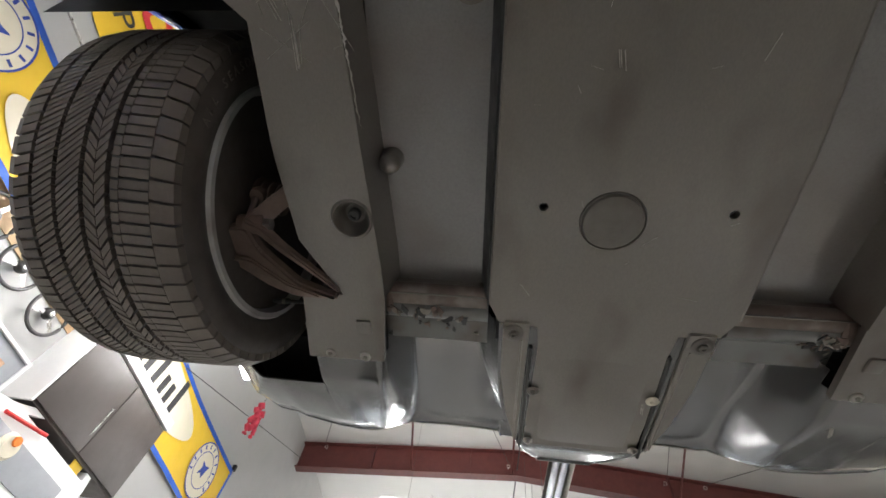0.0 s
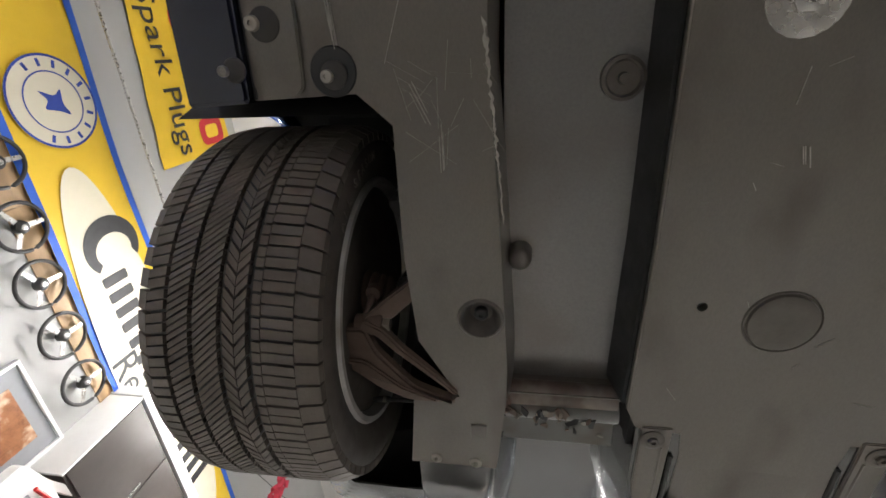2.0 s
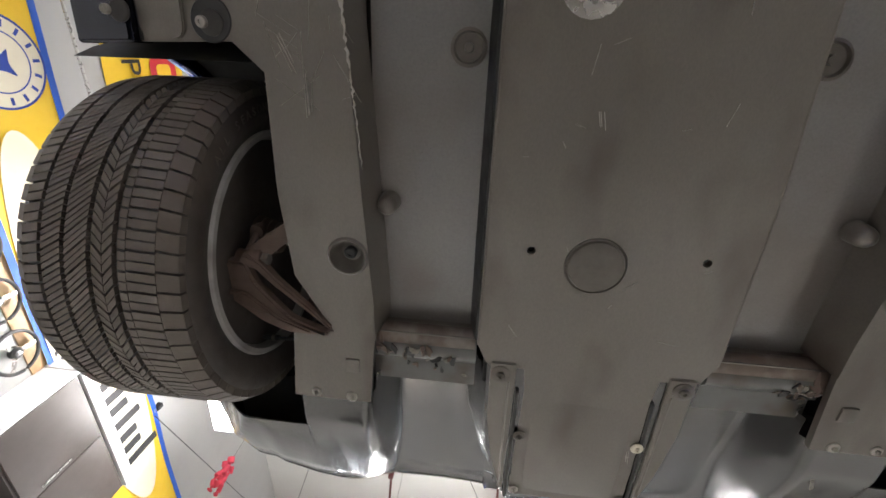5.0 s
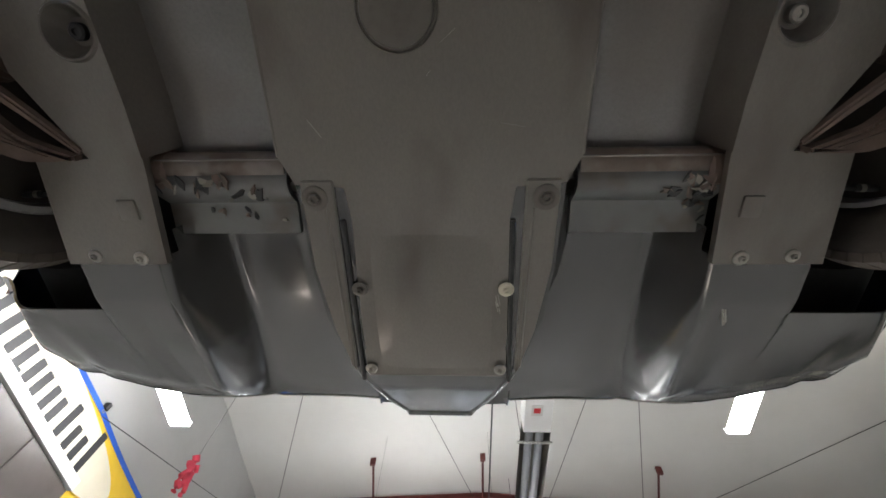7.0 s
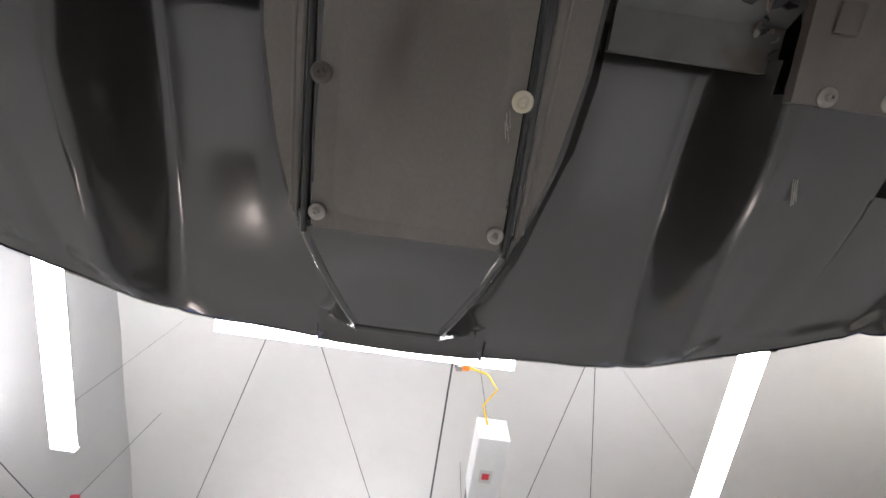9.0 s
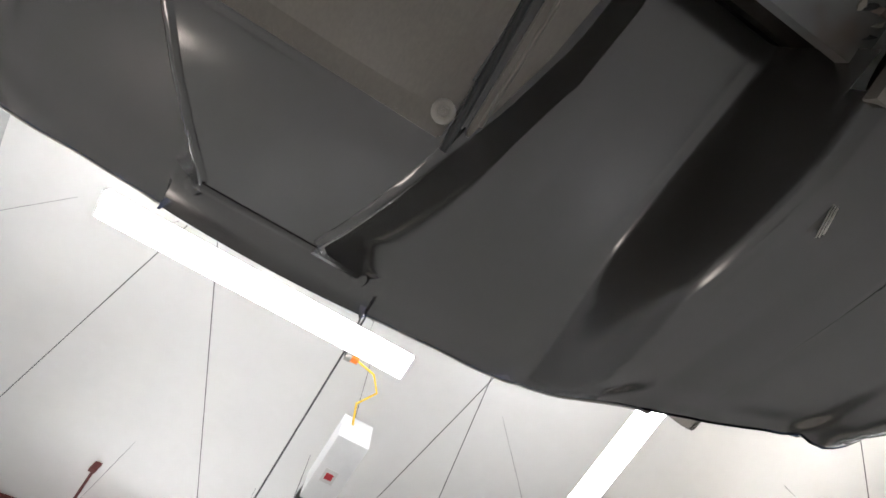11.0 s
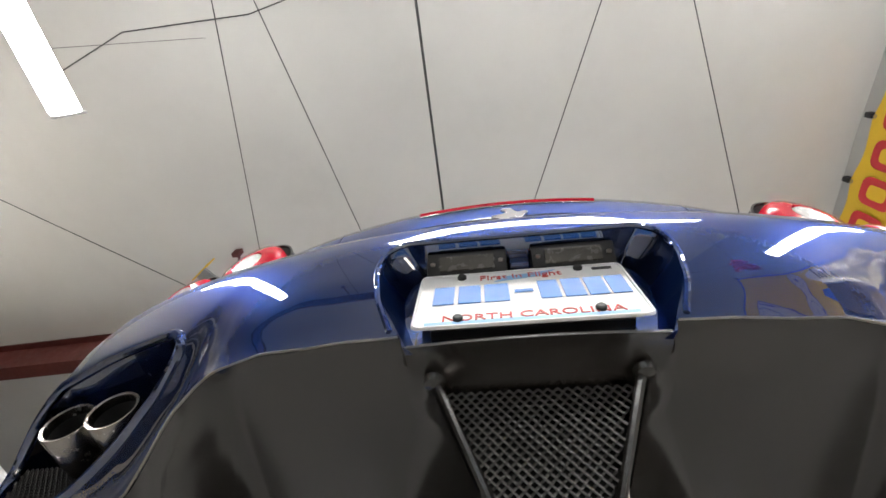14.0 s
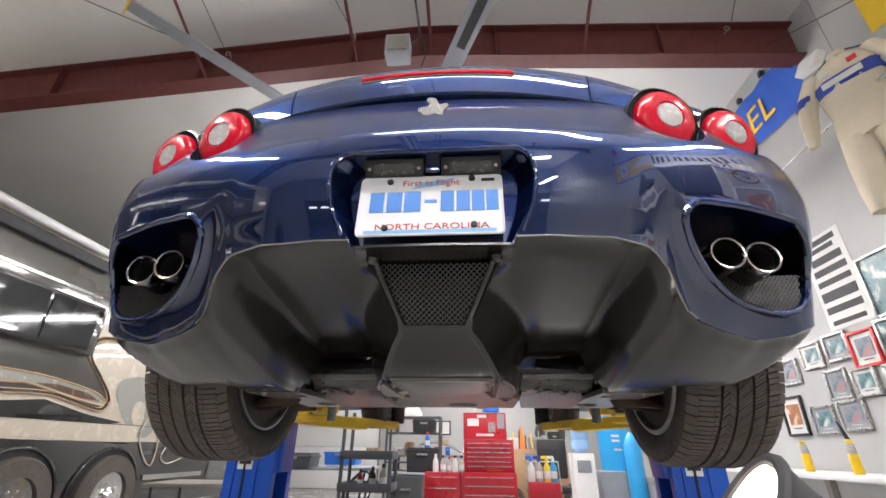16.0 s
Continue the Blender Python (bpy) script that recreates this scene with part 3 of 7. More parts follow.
def mesh_panel(name, quad, pitch, w=0.0032):
    """Expanded metal: rows of lens-shaped openings as a lattice of slanted strands, clipped to a four-sided opening (TL, BL, BR, TR)."""
    tl, bl, br, tr = quad
    up = ((tl + tr) - (bl + br)) / 2
    H = up.length
    up.normalize()
    side = (tr - tl).normalized()
    nrm = side.cross(up).normalized()
    org = (bl + br) / 2
    wb, wt = (br - bl).length / 2, (tr - tl).length / 2
    bm = bmesh.new()
    dy = pitch * 0.5
    rows = int(H / dy)
    for i in range(rows):
        y0, y1 = i * dy, (i + 1) * dy
        lim = wb + (wt - wb) * (y0 + y1) / 2 / H
        k = int(lim / pitch) + 2
        for j in range(-k, k + 1):
            for s in (-1, 1):
                a = (j + (0.5 if i % 2 else 0)) * pitch
                b = a + s * pitch * 0.5
                if max(abs(a), abs(b)) > lim:
                    continue
                p, q = org + side * a + up * y0, org + side * b + up * y1
                t = (q - p).normalized().cross(nrm) * w * 0.5
                d = nrm * 0.0025 * (1 if s > 0 else 0.4)
                vs = [bm.verts.new(c) for c in (p - t + d, p + t + d, q + t - d, q - t - d)]
                ws = [bm.verts.new(v.co - nrm * 0.002) for v in vs]
                bm.faces.new(vs)
                for m in range(4):
                    bm.faces.new((vs[m], ws[m], ws[(m + 1) % 4], vs[(m + 1) % 4]))
    me_ob = part(name, bm, "meshsteel", car, "dark expanded metal mesh", 0)
    return me_ob


keel()
for s in (1, -1):
    mesh_panel("exhaust_mesh", [Vector(p) for p in ((s * 0.61, 0.185, 0.21), (s * 0.63, 0.185, 0.13), (s * 0.82, 0.225, 0.13), (s * 0.84, 0.225, 0.23))][::1 if s > 0 else 1], 0.011)


def bolt(x, y, z=0.0, r=0.016, m="zinc", washer=True, label=""):
    """A washer-head screw on the flat floor, facing down."""
    bm = bmesh.new()
    if washer:
        lathe([(r, 0), (r, -0.002), (r * 0.85, -0.0035), (r * 0.6, -0.004), (r * 0.55, -0.0035), (0.0, -0.0035)], 20, at=(x, y, z), bm=bm)
    lathe([(r * 0.45, -0.002), (r * 0.45, -0.007), (r * 0.38, -0.0085), (r * 0.22, -0.0085), (r * 0.2, -0.0045), (0.0, -0.0045)], 6, at=(x, y, z), bm=bm)
    return part("screw", bm, m, car, label)


def underside():
    # middle floor panel
    bm = slab([(-0.221, 3.2), (-0.221, 0.70), (-0.2, 0.655), (-0.13, 0.65), (-0.124, 0.6), (-0.128, 0.40), (-0.125, 0.292), (0.125, 0.292), (0.128, 0.40), (0.124, 0.6), (0.13, 0.65), (0.2, 0.655), (0.221, 0.70), (0.221, 3.2)], -0.002, 0.012, bevel=0.003)
    holes = [lathe([(0.0075, -0.1), (0.0075, 0.1)], 16, at=(s * 0.143, 0.906, 0)) for s in (1, -1)]
    bm = carve(bm, holes)
    part("centre_panel", bm, "tray", car, "dark grey scuffed composite floor panel", 30)
    part("panel_edge_ridge", rod((0.219, 0.7, 0.0), (0.219, 3.1, 0.0), 0.003, 8), "tray", car)
    part("panel_edge_ridge", rod((-0.219, 0.7, 0.0), (-0.219, 3.1, 0.0), 0.003, 8), "tray", car)
    bolt(0.1, 1.3, 0.0, 0.045, "steel")
    part("round_cover", lathe([(0.0, -0.0095), (0.03, -0.0092), (0.042, -0.0085), (0.046, -0.007), (0.0475, -0.003), (0.0495, -0.0025), (0.051, -0.0045), (0.053, -0.0015)], 48, at=(0.033, 0.885, 0)), "cover", car, "round pressed cover, browner than the panel")
    # keel floor plate with its two rails and screws
    bm = bmesh.new()
    us = [i / 14 for i in range(15)]
    sheet(lambda u, v: ((u - 0.5) * 0.2, 0.31 + 0.27 * v, -0.0015 - 0.016 * (math.sin(math.pi * u) * math.sin(math.pi * min(1, v * 1.05))) ** 0.7), us, us, None, bm)
    part("keel_bulge", bm, "tray", car, "", 60)
    for s in (1, -1):
        part("rail", slab([(s * 0.142, 0.665), (s * 0.192, 0.665), (s * 0.19, 0.52), (s * 0.172, 0.40), (s * 0.146, 0.305), (s * 0.142, 0.31)], -0.0055, 0.004, bevel=0.002), "tray", car)
        part("rail_groove", rod((0.135 if s > 0 else -0.126, 0.60, -0.003), (s * 0.133, 0.285, -0.003), 0.004, 8), "black", car)
        part("rail_bead", rod((s * 0.155, 0.62, -0.005), (s * 0.15, 0.32, -0.005), 0.0025, 8), "tray", car)
        bolt(s * 0.172, 0.638, -0.0055, 0.02, "cover")
        bolt(s * 0.12, 0.481, -0.006, 0.013, "cover" if s > 0 else "cream_screw")
        bolt(s * 0.116, 0.314, -0.006, 0.011)
    # outer floor panels with the wedge slot for the lower arm
    for s in (1, -1):
        out = [(0.437, 0.525), (0.603, 0.525), (0.586, 0.697), (0.503, 0.70), (0.570, 0.82), (0.581, 0.97), (0.584, 1.17), (0.632, 1.212), (0.872, 1.205), (0.872, 3.2), (0.45, 3.2), (0.455, 1.25), (0.437, 1.04), (0.421, 0.77), (0.421, 0.70)]
        bm = slab([(s * a, b) for a, b in out], -0.002, 0.012)
        bm = carve(bm, [lathe([(0.031, -0.1), (0.031, 0.1)], 24, at=(s * 0.465, 0.868, 0))])
        part("side_panel", bm, "tray", car, "dark grey scraped side floor panel", 30)
        part("cup", lathe([(0.038, -0.002), (0.035, -0.0058), (0.0325, -0.0058), (0.029, 0.001), (0.024, 0.014), (0.0175, 0.02), (0.0, 0.02)], 32, at=(s * 0.465, 0.868, 0), cap=False), "cover", car, "recessed screw cup with a raised rim")
        part("screw", lathe([(0.0115, 0.02), (0.0115, 0.011), (0.009, 0.0085), (0.005, 0.0085), (0.005, 0.0125), (0.0, 0.0125)], 20, at=(s * 0.465, 0.868, 0)), "black" if s > 0 else "zinc", car)
        # the rounded inner shoulder of the panel, down into the channel
        bm = bmesh.new()
        ys = [0.70, 0.77, 0.85, 0.95, 1.04, 1.15, 1.25, 1.6, 2.2, 3.2]
        sheet(lambda y, v: (s * (lerp(y, [0.70, 0.77, 1.04, 1.25], [0.421, 0.421, 0.437, 0.455]) - 0.013 * v), y, -0.004 + 0.084 * v ** 1.25), ys, [i / 8 for i in range(9)], None, bm)
        part("channel_shoulder", bm, "tray", car, "", 60)
        part("dome", lathe([(0.0, -0.019), (0.0065, -0.0178), (0.0125, -0.0142), (0.0168, -0.0088), (0.019, 0.0), (0.0195, 0.012), (0.021, 0.03)], 28, at=(s * 0.404, 0.95, 0.056)), "tray", car, "pressed dome on the channel edge")
        # black wall puts the shade under the panel's overhang into colour
        part("channel_wall", slab([(s * 0.221, 0.012), (s * 0.226, 0.012), (s * 0.239, 0.081), (s * 0.23, 0.081)], 0.70, 3.2, plane="xz"), "black", car)
        part("channel_floor", slab([(s * 0.215, 0.688), (s * 0.43, 0.688), (s * 0.45, 3.2), (s * 0.215, 3.2)], 0.08, 0.09), "channel", car, "recessed blue-grey channel floor")
        part("channel_end", slab([(s * 0.215, 0.684), (s * 0.43, 0.684), (s * 0.43, 0.69), (s * 0.215, 0.69)], 0.03, 0.09), "tray", car)
        part("cap", lathe([(0.03, 0.08), (0.03, 0.066), (0.025, 0.064), (0.022, 0.069), (0.008, 0.069), (0.007, 0.062), (0.0, 0.062)], 28, at=(s * 0.271, 1.215, 0)), "cover", car, "round dull cap screw")
        # cross tube with flaking coat
        bm = bmesh.new()
        us = [i / 16 for i in range(17)]
        vs = [i / 14 for i in range(15)]
        sheet(lambda u, v: (s * (0.222 + 0.215 * u), 0.685 - 0.125 * v, 0.055 - 0.032 * math.sin(math.pi * min(1, v * 1.6 + 0.08)) - 0.012 * v), us, vs, (0, 0, 0.012), bm)
        part("cross_tube", bm, "tubegrey", car, "blue-grey cross tube with flaking coat", 50)
        part("tube_rust", rod((s * 0.225, 0.672, 0.05), (s * 0.43, 0.672, 0.05), 0.025, 20), "tuberust", car, "rusty brown upper side of the tube")
        part("tube_collar", lathe([(0.036, 0), (0.04, 0.006), (0.04, 0.02), (0.036, 0.026)], 20, "x", at=(s * 0.425 - 0.013, 0.66, 0.058)), "rust", car)
        rnd = random.Random(7 + s)
        for k in range(26):
            u = rnd.gauss(0.5 if s > 0 else 0.82, 0.2 if s > 0 else 0.09)
            u, v = min(0.95, max(0.06, u)), rnd.uniform(0.2, 0.42) if k < 18 else rnd.uniform(0.45, 0.8)
            big = 1.0 if k < 18 else 0.55
            x, y = s * (0.222 + 0.215 * u), 0.685 - 0.125 * v
            z = 0.055 - 0.032 * math.sin(math.pi * min(1, v * 1.6 + 0.08)) - 0.012 * v
            o = [(rnd.uniform(0.004, 0.017) * big * math.cos(q), rnd.uniform(0.002, 0.009) * big * math.sin(q)) for q in [i * 0.9 for i in range(7)]]
            tilt = Matrix.Translation((x, y, z - 0.004)) @ Euler((rnd.uniform(-0.7, 0.7), rnd.uniform(-0.5, 0.5), rnd.uniform(0, 3))).to_matrix().to_4x4()
            part("paint_flake", put(slab(o, -0.0012, 0.0012), rot=tilt), ("flake", "black", "tuberust", "rust", "black")[k % 5], car)
        for x, y, r in ((0.553, 0.532, 0.011), (0.477, 0.528, 0.012)):
            bolt(s * x, y + 0.008, -0.002, r)
        # oval dark recess with its washer and screw, and the two screws of the sill
        part("recess_rim", lathe([(0.0, -0.0032), (0.028, -0.0032), (0.031, -0.0042), (0.033, -0.0018)], 36, at=(s * 0.661, 1.241, 0)), "black", car)
        for x, y, z, r in ((0.66, 1.237, -0.0035, 0.019), (0.79, 1.249, -0.024, 0.016), (0.746, 1.302, -0.009, 0.0215)):
            washer = part("washer", lathe([(0.0, z - 0.003), (r * 0.86, z - 0.003), (r, z - 0.0015), (r, z + 0.001)], 32, at=(s * x, y, 0)), "dustyblack", car)
            part("screw", lathe([(0.0, z - 0.006), (r * 0.16, z - 0.006), (r * 0.17, z - 0.0085), (r * 0.38, z - 0.0085), (r * 0.44, z - 0.007), (r * 0.44, z - 0.002)], 20, at=(s * x, y, 0)), "zinc", washer)
        part("panel_step", box(0.03, 0.034, 0.008, (s * 0.47, 0.62, -0.002), 0.0035), "tray", car)
    # plates added behind the tube to stop light leaking through
    for s in (1, -1):
        part("tube_shroud", box(0.26, 0.14, 0.01, (s * 0.33, 0.665, 0.145)), "cover", car)
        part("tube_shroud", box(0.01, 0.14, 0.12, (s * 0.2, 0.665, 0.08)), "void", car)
    # closing sheet added above, unseen, so that no light falls through
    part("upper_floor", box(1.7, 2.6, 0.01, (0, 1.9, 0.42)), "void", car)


M["cream_screw"] = mat("cream_screw", (0.6, 0.55, 0.42), 0.5, 0, 20, 0.15)
M["cover"] = mat("brown_grey_cover", (0.098, 0.086, 0.072), 0.45, 0.2, 40, 0.3, 0.1, 90, coat=0.2, coat_rough=0.3)
M["flake"] = mat("flaked_primer", (0.2, 0.185, 0.155), 0.7, 0, 20, 0.3)
underside()


# ---- wheels ----
WHEEL_R, WHEEL_W = 0.335, 0.27


def tyre_profile():
    w = WHEEL_W / 2
    R = WHEEL_R - 0.008
    half = [(0.232, 0.105), (0.238, 0.118), (0.25, 0.124), (0.275, 0.134), (0.295, 0.134), (R - 0.02, 0.127), (R - 0.009, 0.118), (R - 0.005, 0.10), (R - 0.004, 0.06), (R - 0.003, 0.0)]
    return half + [(r, -h) for r, h in reversed(half[:-1])]


def wheel(name, at, side):
    """Tyre with carcass and tread blocks, rim with barrel, hub and spokes; the axle lies along x."""
    w = part(name, lathe([(0.06, -0.03 * side), (0.075, 0.0), (0.06, 0.05 * side), (0.0, 0.05 * side)], 24, "x"), "alu", car, "dusty grey alloy wheel")
    w.location = at
    t = part("tyre", lathe(tyre_profile(), 96, "x"), "rubber", w, "worn black all-season tyre", 50)
    bm = bmesh.new()
    R = WHEEL_R - 0.009
    # ribs from the outer shoulder inwards: centre, width, slant, wide gap, blocks between two wide gaps
    ribs = [(0.1225, 0.022, 0.006, 0.15, 1), (0.0965, 0.03, -0.008, 0.15, 2), (0.061, 0.031, -0.03, 0.12, 3), (0.0215, 0.0355, -0.05, 0.13, 3),
            (-0.0115, 0.0165, 0.028, 0.16, 2), (-0.0285, 0.0165, -0.028, 0.16, 2), (-0.0508, 0.0126, 0.002, 0.13, 2), (-0.0795, 0.0442, 0.005, 0.13, 2), (-0.1155, 0.028, 0.008, 0.13, 1)]
    n = 68
    for cx, wd, slant, gap, sub in ribs:
        cx *= side
        for i in range(n * sub):
            p, k = divmod(i, sub)
            lo = gap / 2 if k == 0 else 0.038
            hi = gap / 2 if k == sub - 1 else 0.038
            step = 1 / sub
            a0, a1 = 2 * math.pi * (p + k * step + lo) / n, 2 * math.pi * (p + (k + 1) * step - hi) / n
            vs = []
            for rr in (R - 0.006, R + 0.008):
                ins = 0.0 if rr < R else 0.0004
                for ex in (-1, 1):
                    for a in (a0, a1):
                        x = cx + ex * (wd / 2 - ins)
                        drop = 0.014 * max(0, (abs(x) - 0.085) / 0.045) ** 2
                        aa = a + slant * ex * side * 0.9
                        vs.append(bm.verts.new((x, (rr - drop) * math.cos(aa), (rr - drop) * math.sin(aa))))
            for q in ((4, 5, 7, 6), (0, 1, 5, 4), (2, 3, 7, 6), (0, 2, 6, 4), (1, 3, 7, 5)):
                bm.faces.new([vs[k2] for k2 in q])
    # black ring under the blocks puts the grooves' shade into colour
    part("groove_base", lathe([(0.3195, -0.112), (0.3235, -0.1), (0.3255, -0.06), (0.3265, 0.0), (0.3255, 0.06), (0.3235, 0.1), (0.3195, 0.112)], 96, "x", cap=False), "black", t, "black ring painting the shade in the grooves", 50)
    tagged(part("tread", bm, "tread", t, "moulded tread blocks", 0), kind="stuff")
    # inner barrel and rim lips
    part("barrel", lathe([(0.236, -0.125), (0.24, -0.118), (0.228, -0.108), (0.222, -0.09), (0.212, 0.06), (0.222, 0.09), (0.236, 0.125), (0.228, 0.125), (0.205, 0.06), (0.214, -0.09), (0.226, -0.125)], 64, "x", closed=True), "alu", w, "cast rim with brake dust", 40)
    for i in range(5):
        a = 2 * math.pi * i / 5 + 0.3
        c, s = math.cos(a), math.sin(a)
        part("spoke", rod((side * 0.07, 0.05 * c, 0.05 * s), (side * 0.1, 0.215 * c, 0.215 * s), 0.03, 8, r2=0.024), "alu", w)
    part("brake_disc", lathe([(0.155, -0.014), (0.155, 0.014), (0.08, 0.014), (0.08, -0.014)], 48, "x", at=(-side * 0.01, 0, 0), closed=True), "zinc", w, "brake disc")
    part("caliper", box(0.09, 0.07, 0.15, (-side * 0.01, -0.12, 0.06), 0.015), "rust", w)
    return w, t


for s in (1, -1):
    w, t = wheel("rear_wheel", (s * 0.792, 0.815, 0.14), s)
    # lettering on the inner sidewall
    txt = "ALL SEASON"
    for i, ch in enumerate(txt):
        if ch != " ":
            a = radians(-128 + i * 4.2)
            m = Matrix.Rotation(a, 4, "X") @ Matrix.Translation((-s * 0.1345, 0, 0.285)) @ Euler((radians(90), 0, radians(-s * 90))).to_matrix().to_4x4()
            part("sidewall_letter", words(ch, 0.022, None, m, 0.0008), "tread", t, "", 0)
    f, _ = wheel("front_wheel", (s * 0.83, 3.42, 0.14), s)
    f.scale = (0.8, 0.98, 0.98)


def suspension(s):
    ax, ay, az = s * 0.66, 0.815, 0.14
    def blade(path, w, h):
        """A bar of rectangular section swept along a path, tapering from its first size to its last."""
        bm = bmesh.new()
        ring = None
        n = len(path)
        for i, p in enumerate(path):
            p = Vector((s * p[0], p[1], p[2]))
            q, r = Vector(path[max(0, i - 1)]), Vector(path[min(n - 1, i + 1)])
            d = Vector((s * (r.x - q.x), r.y - q.y, r.z - q.z)).normalized()
            side = d.cross(Vector((0, 0, 1))).normalized()
            up = side.cross(d).normalized()
            t = i / (n - 1)
            ww, hh = w[0] + (w[1] - w[0]) * t, h[0] + (h[1] - h[0]) * t
            new_ring = [bm.verts.new(p + side * a * ww / 2 + up * c * hh / 2) for a, c in ((-1, -1), (1, -1), (1, 1), (-1, 1))]
            if ring:
                for k in range(4):
                    bm.faces.new((ring[k], ring[(k + 1) % 4], new_ring[(k + 1) % 4], new_ring[k]))
            else:
                bm.faces.new(new_ring)
            ring = new_ring
        bm.faces.new(ring[::-1])
        bmesh.ops.recalc_face_normals(bm, faces=bm.faces)
        bmesh.ops.bevel(bm, geom=bm.edges[:], offset=0.0035, segments=2, affect="EDGES")
        return bm
    # cast upright with its round boss
    up = [(0.752, -0.06), (0.80, -0.078), (0.862, -0.03), (0.90, 0.05), (0.915, 0.14), (0.895, 0.21), (0.845, 0.235), (0.785, 0.21), (0.762, 0.12), (0.755, 0.03)]
    part("upright", slab(rounded(up, 0.02, 3), s * 0.735 - 0.013, s * 0.735 + 0.013, bevel=0.006, plane="yz"), "rust", car, "dusty brown cast wheel upright", 40)
    part("bearing_boss", lathe([(0.078, 0.0), (0.08, -s * 0.012), (0.074, -s * 0.022), (0.066, -s * 0.022), (0.062, -s * 0.004)], 36, "x", at=(s * 0.722, 0.845, 0.11), closed=True), "rust", car, "", 50)
    # lower arm: two blades that meet in a point at the panel's notch
    plate = [(0.735, 0.772), (0.735, 0.85), (0.654, 0.85), (0.641, 0.806), (0.582, 0.736), (0.505, 0.7035), (0.545, 0.7), (0.591, 0.701), (0.64, 0.722), (0.69, 0.762)]
    arm = part("lower_arm", slab(rounded([(s * p, q) for p, q in plate], 0.01, 3), -0.022, 0.002, bevel=0.005), "rust", car, "dusty brown cast suspension arm with a long slot", 40)
    part("upper_blade", blade([(0.66, 0.856, -0.008), (0.63, 0.843, -0.01), (0.603, 0.81, -0.01), (0.55, 0.757, -0.007), (0.508, 0.709, -0.002)], (0.021, 0.009), (0.026, 0.014)), "rust", arm)
    part("arm_rib", blade([(0.725, 0.79, -0.025), (0.66, 0.786, -0.026), (0.60, 0.735, -0.025), (0.54, 0.708, -0.022)], (0.012, 0.006), (0.012, 0.008)), "rust", arm)
    part("rear_leg", blade([(0.655, 0.845, 0.0), (0.61, 0.88, 0.02), (0.55, 0.92, 0.05)], (0.036, 0.03), (0.02, 0.02)), "rust", arm)
    # clevis with its pinch bolt and stud
    clevis = part("clevis", lathe([(0.0, 0.0), (0.016, 0.0), (0.0185, 0.003), (0.0185, 0.022), (0.013, 0.024), (0.013, 0.03), (0.0165, 0.032), (0.0165, 0.046), (0.0, 0.047)], 20, "x", at=(s * 0.652 - 0.0235, 0.848, 0.0)), "rust", car, "dusty cast clevis with pinch bolt", 40)
    part("stud", rod((s * 0.66, 0.855, 0.0), (s * 0.652, 0.885, 0.035), 0.006, 10), "rust", clevis)
    part("stud_head", lathe([(0.0, -0.004), (0.013, -0.004), (0.014, 0.0), (0.013, 0.012), (0.0, 0.012)], 16, at=(s * 0.651, 0.888, 0.034)), "rust", clevis)
    part("nut", lathe([(0.0, -0.006), (0.0115, -0.006), (0.0115, 0.006), (0.0, 0.006)], 6, "x", at=(s * 0.622, 0.848, 0.0)), "zinc", clevis)
    # sensor lead with a banded plug
    lead = part("sensor_lead", tube([(s * 0.72, 0.622, 0.055), (s * 0.69, 0.628, 0.05), (s * 0.6, 0.631, 0.05), (s * 0.55, 0.632, 0.06)], 0.004), "black", car, "black sensor lead", 60)
    part("plug", rod((s * 0.68, 0.629, 0.05), (s * 0.65, 0.63, 0.05), 0.006, 10), "black", lead)
    part("band", rod((s * 0.665, 0.6295, 0.05), (s * 0.658, 0.6297, 0.05), 0.0068, 10), "flake", lead)
    bm = bmesh.new()
    for i in range(6):
        r = 0.052 - 0.004 * i
        lathe([(r - 0.008, 0), (r, 0.005), (r, 0.008), (r - 0.008, 0.013)], 28, "x", at=(s * (0.708 - 0.014 * i), 0.845, 0.105), bm=bm)
    tagged(part("driveshaft_boot", bm, "rust", car, "ribbed rubber driveshaft boot", 40), kind="stuff")
    part("driveshaft", rod((s * 0.63, 0.845, 0.105), (s * 0.3, 0.845, az), 0.016, 12), "zinc", car)
    part("damper", rod((s * 0.6, ay + 0.05, az - 0.05), (s * 0.5, ay + 0.1, az + 0.3), 0.028, 14), "black", car)
    part("brake_duct", rod((s * 0.62, ay + 0.16, az + 0.05), (s * 0.56, ay + 0.25, az + 0.16), 0.04, 16), "alu", car)
    # wheel arch liner: a half barrel over the wheel
    bm = bmesh.new()
    sheet(lambda a, x: (s * x, ay + 0.395 * math.cos(a), az + 0.03 + 0.395 * math.sin(a)), [math.pi * (-0.12 + 1.08 * i / 30) for i in range(31)], [0.46, 0.6, 0.75, 0.93], None, bm)
    part("arch_liner", bm, "void", car, "black wheel arch liner", 60)


for s in (1, -1):
    suspension(s)


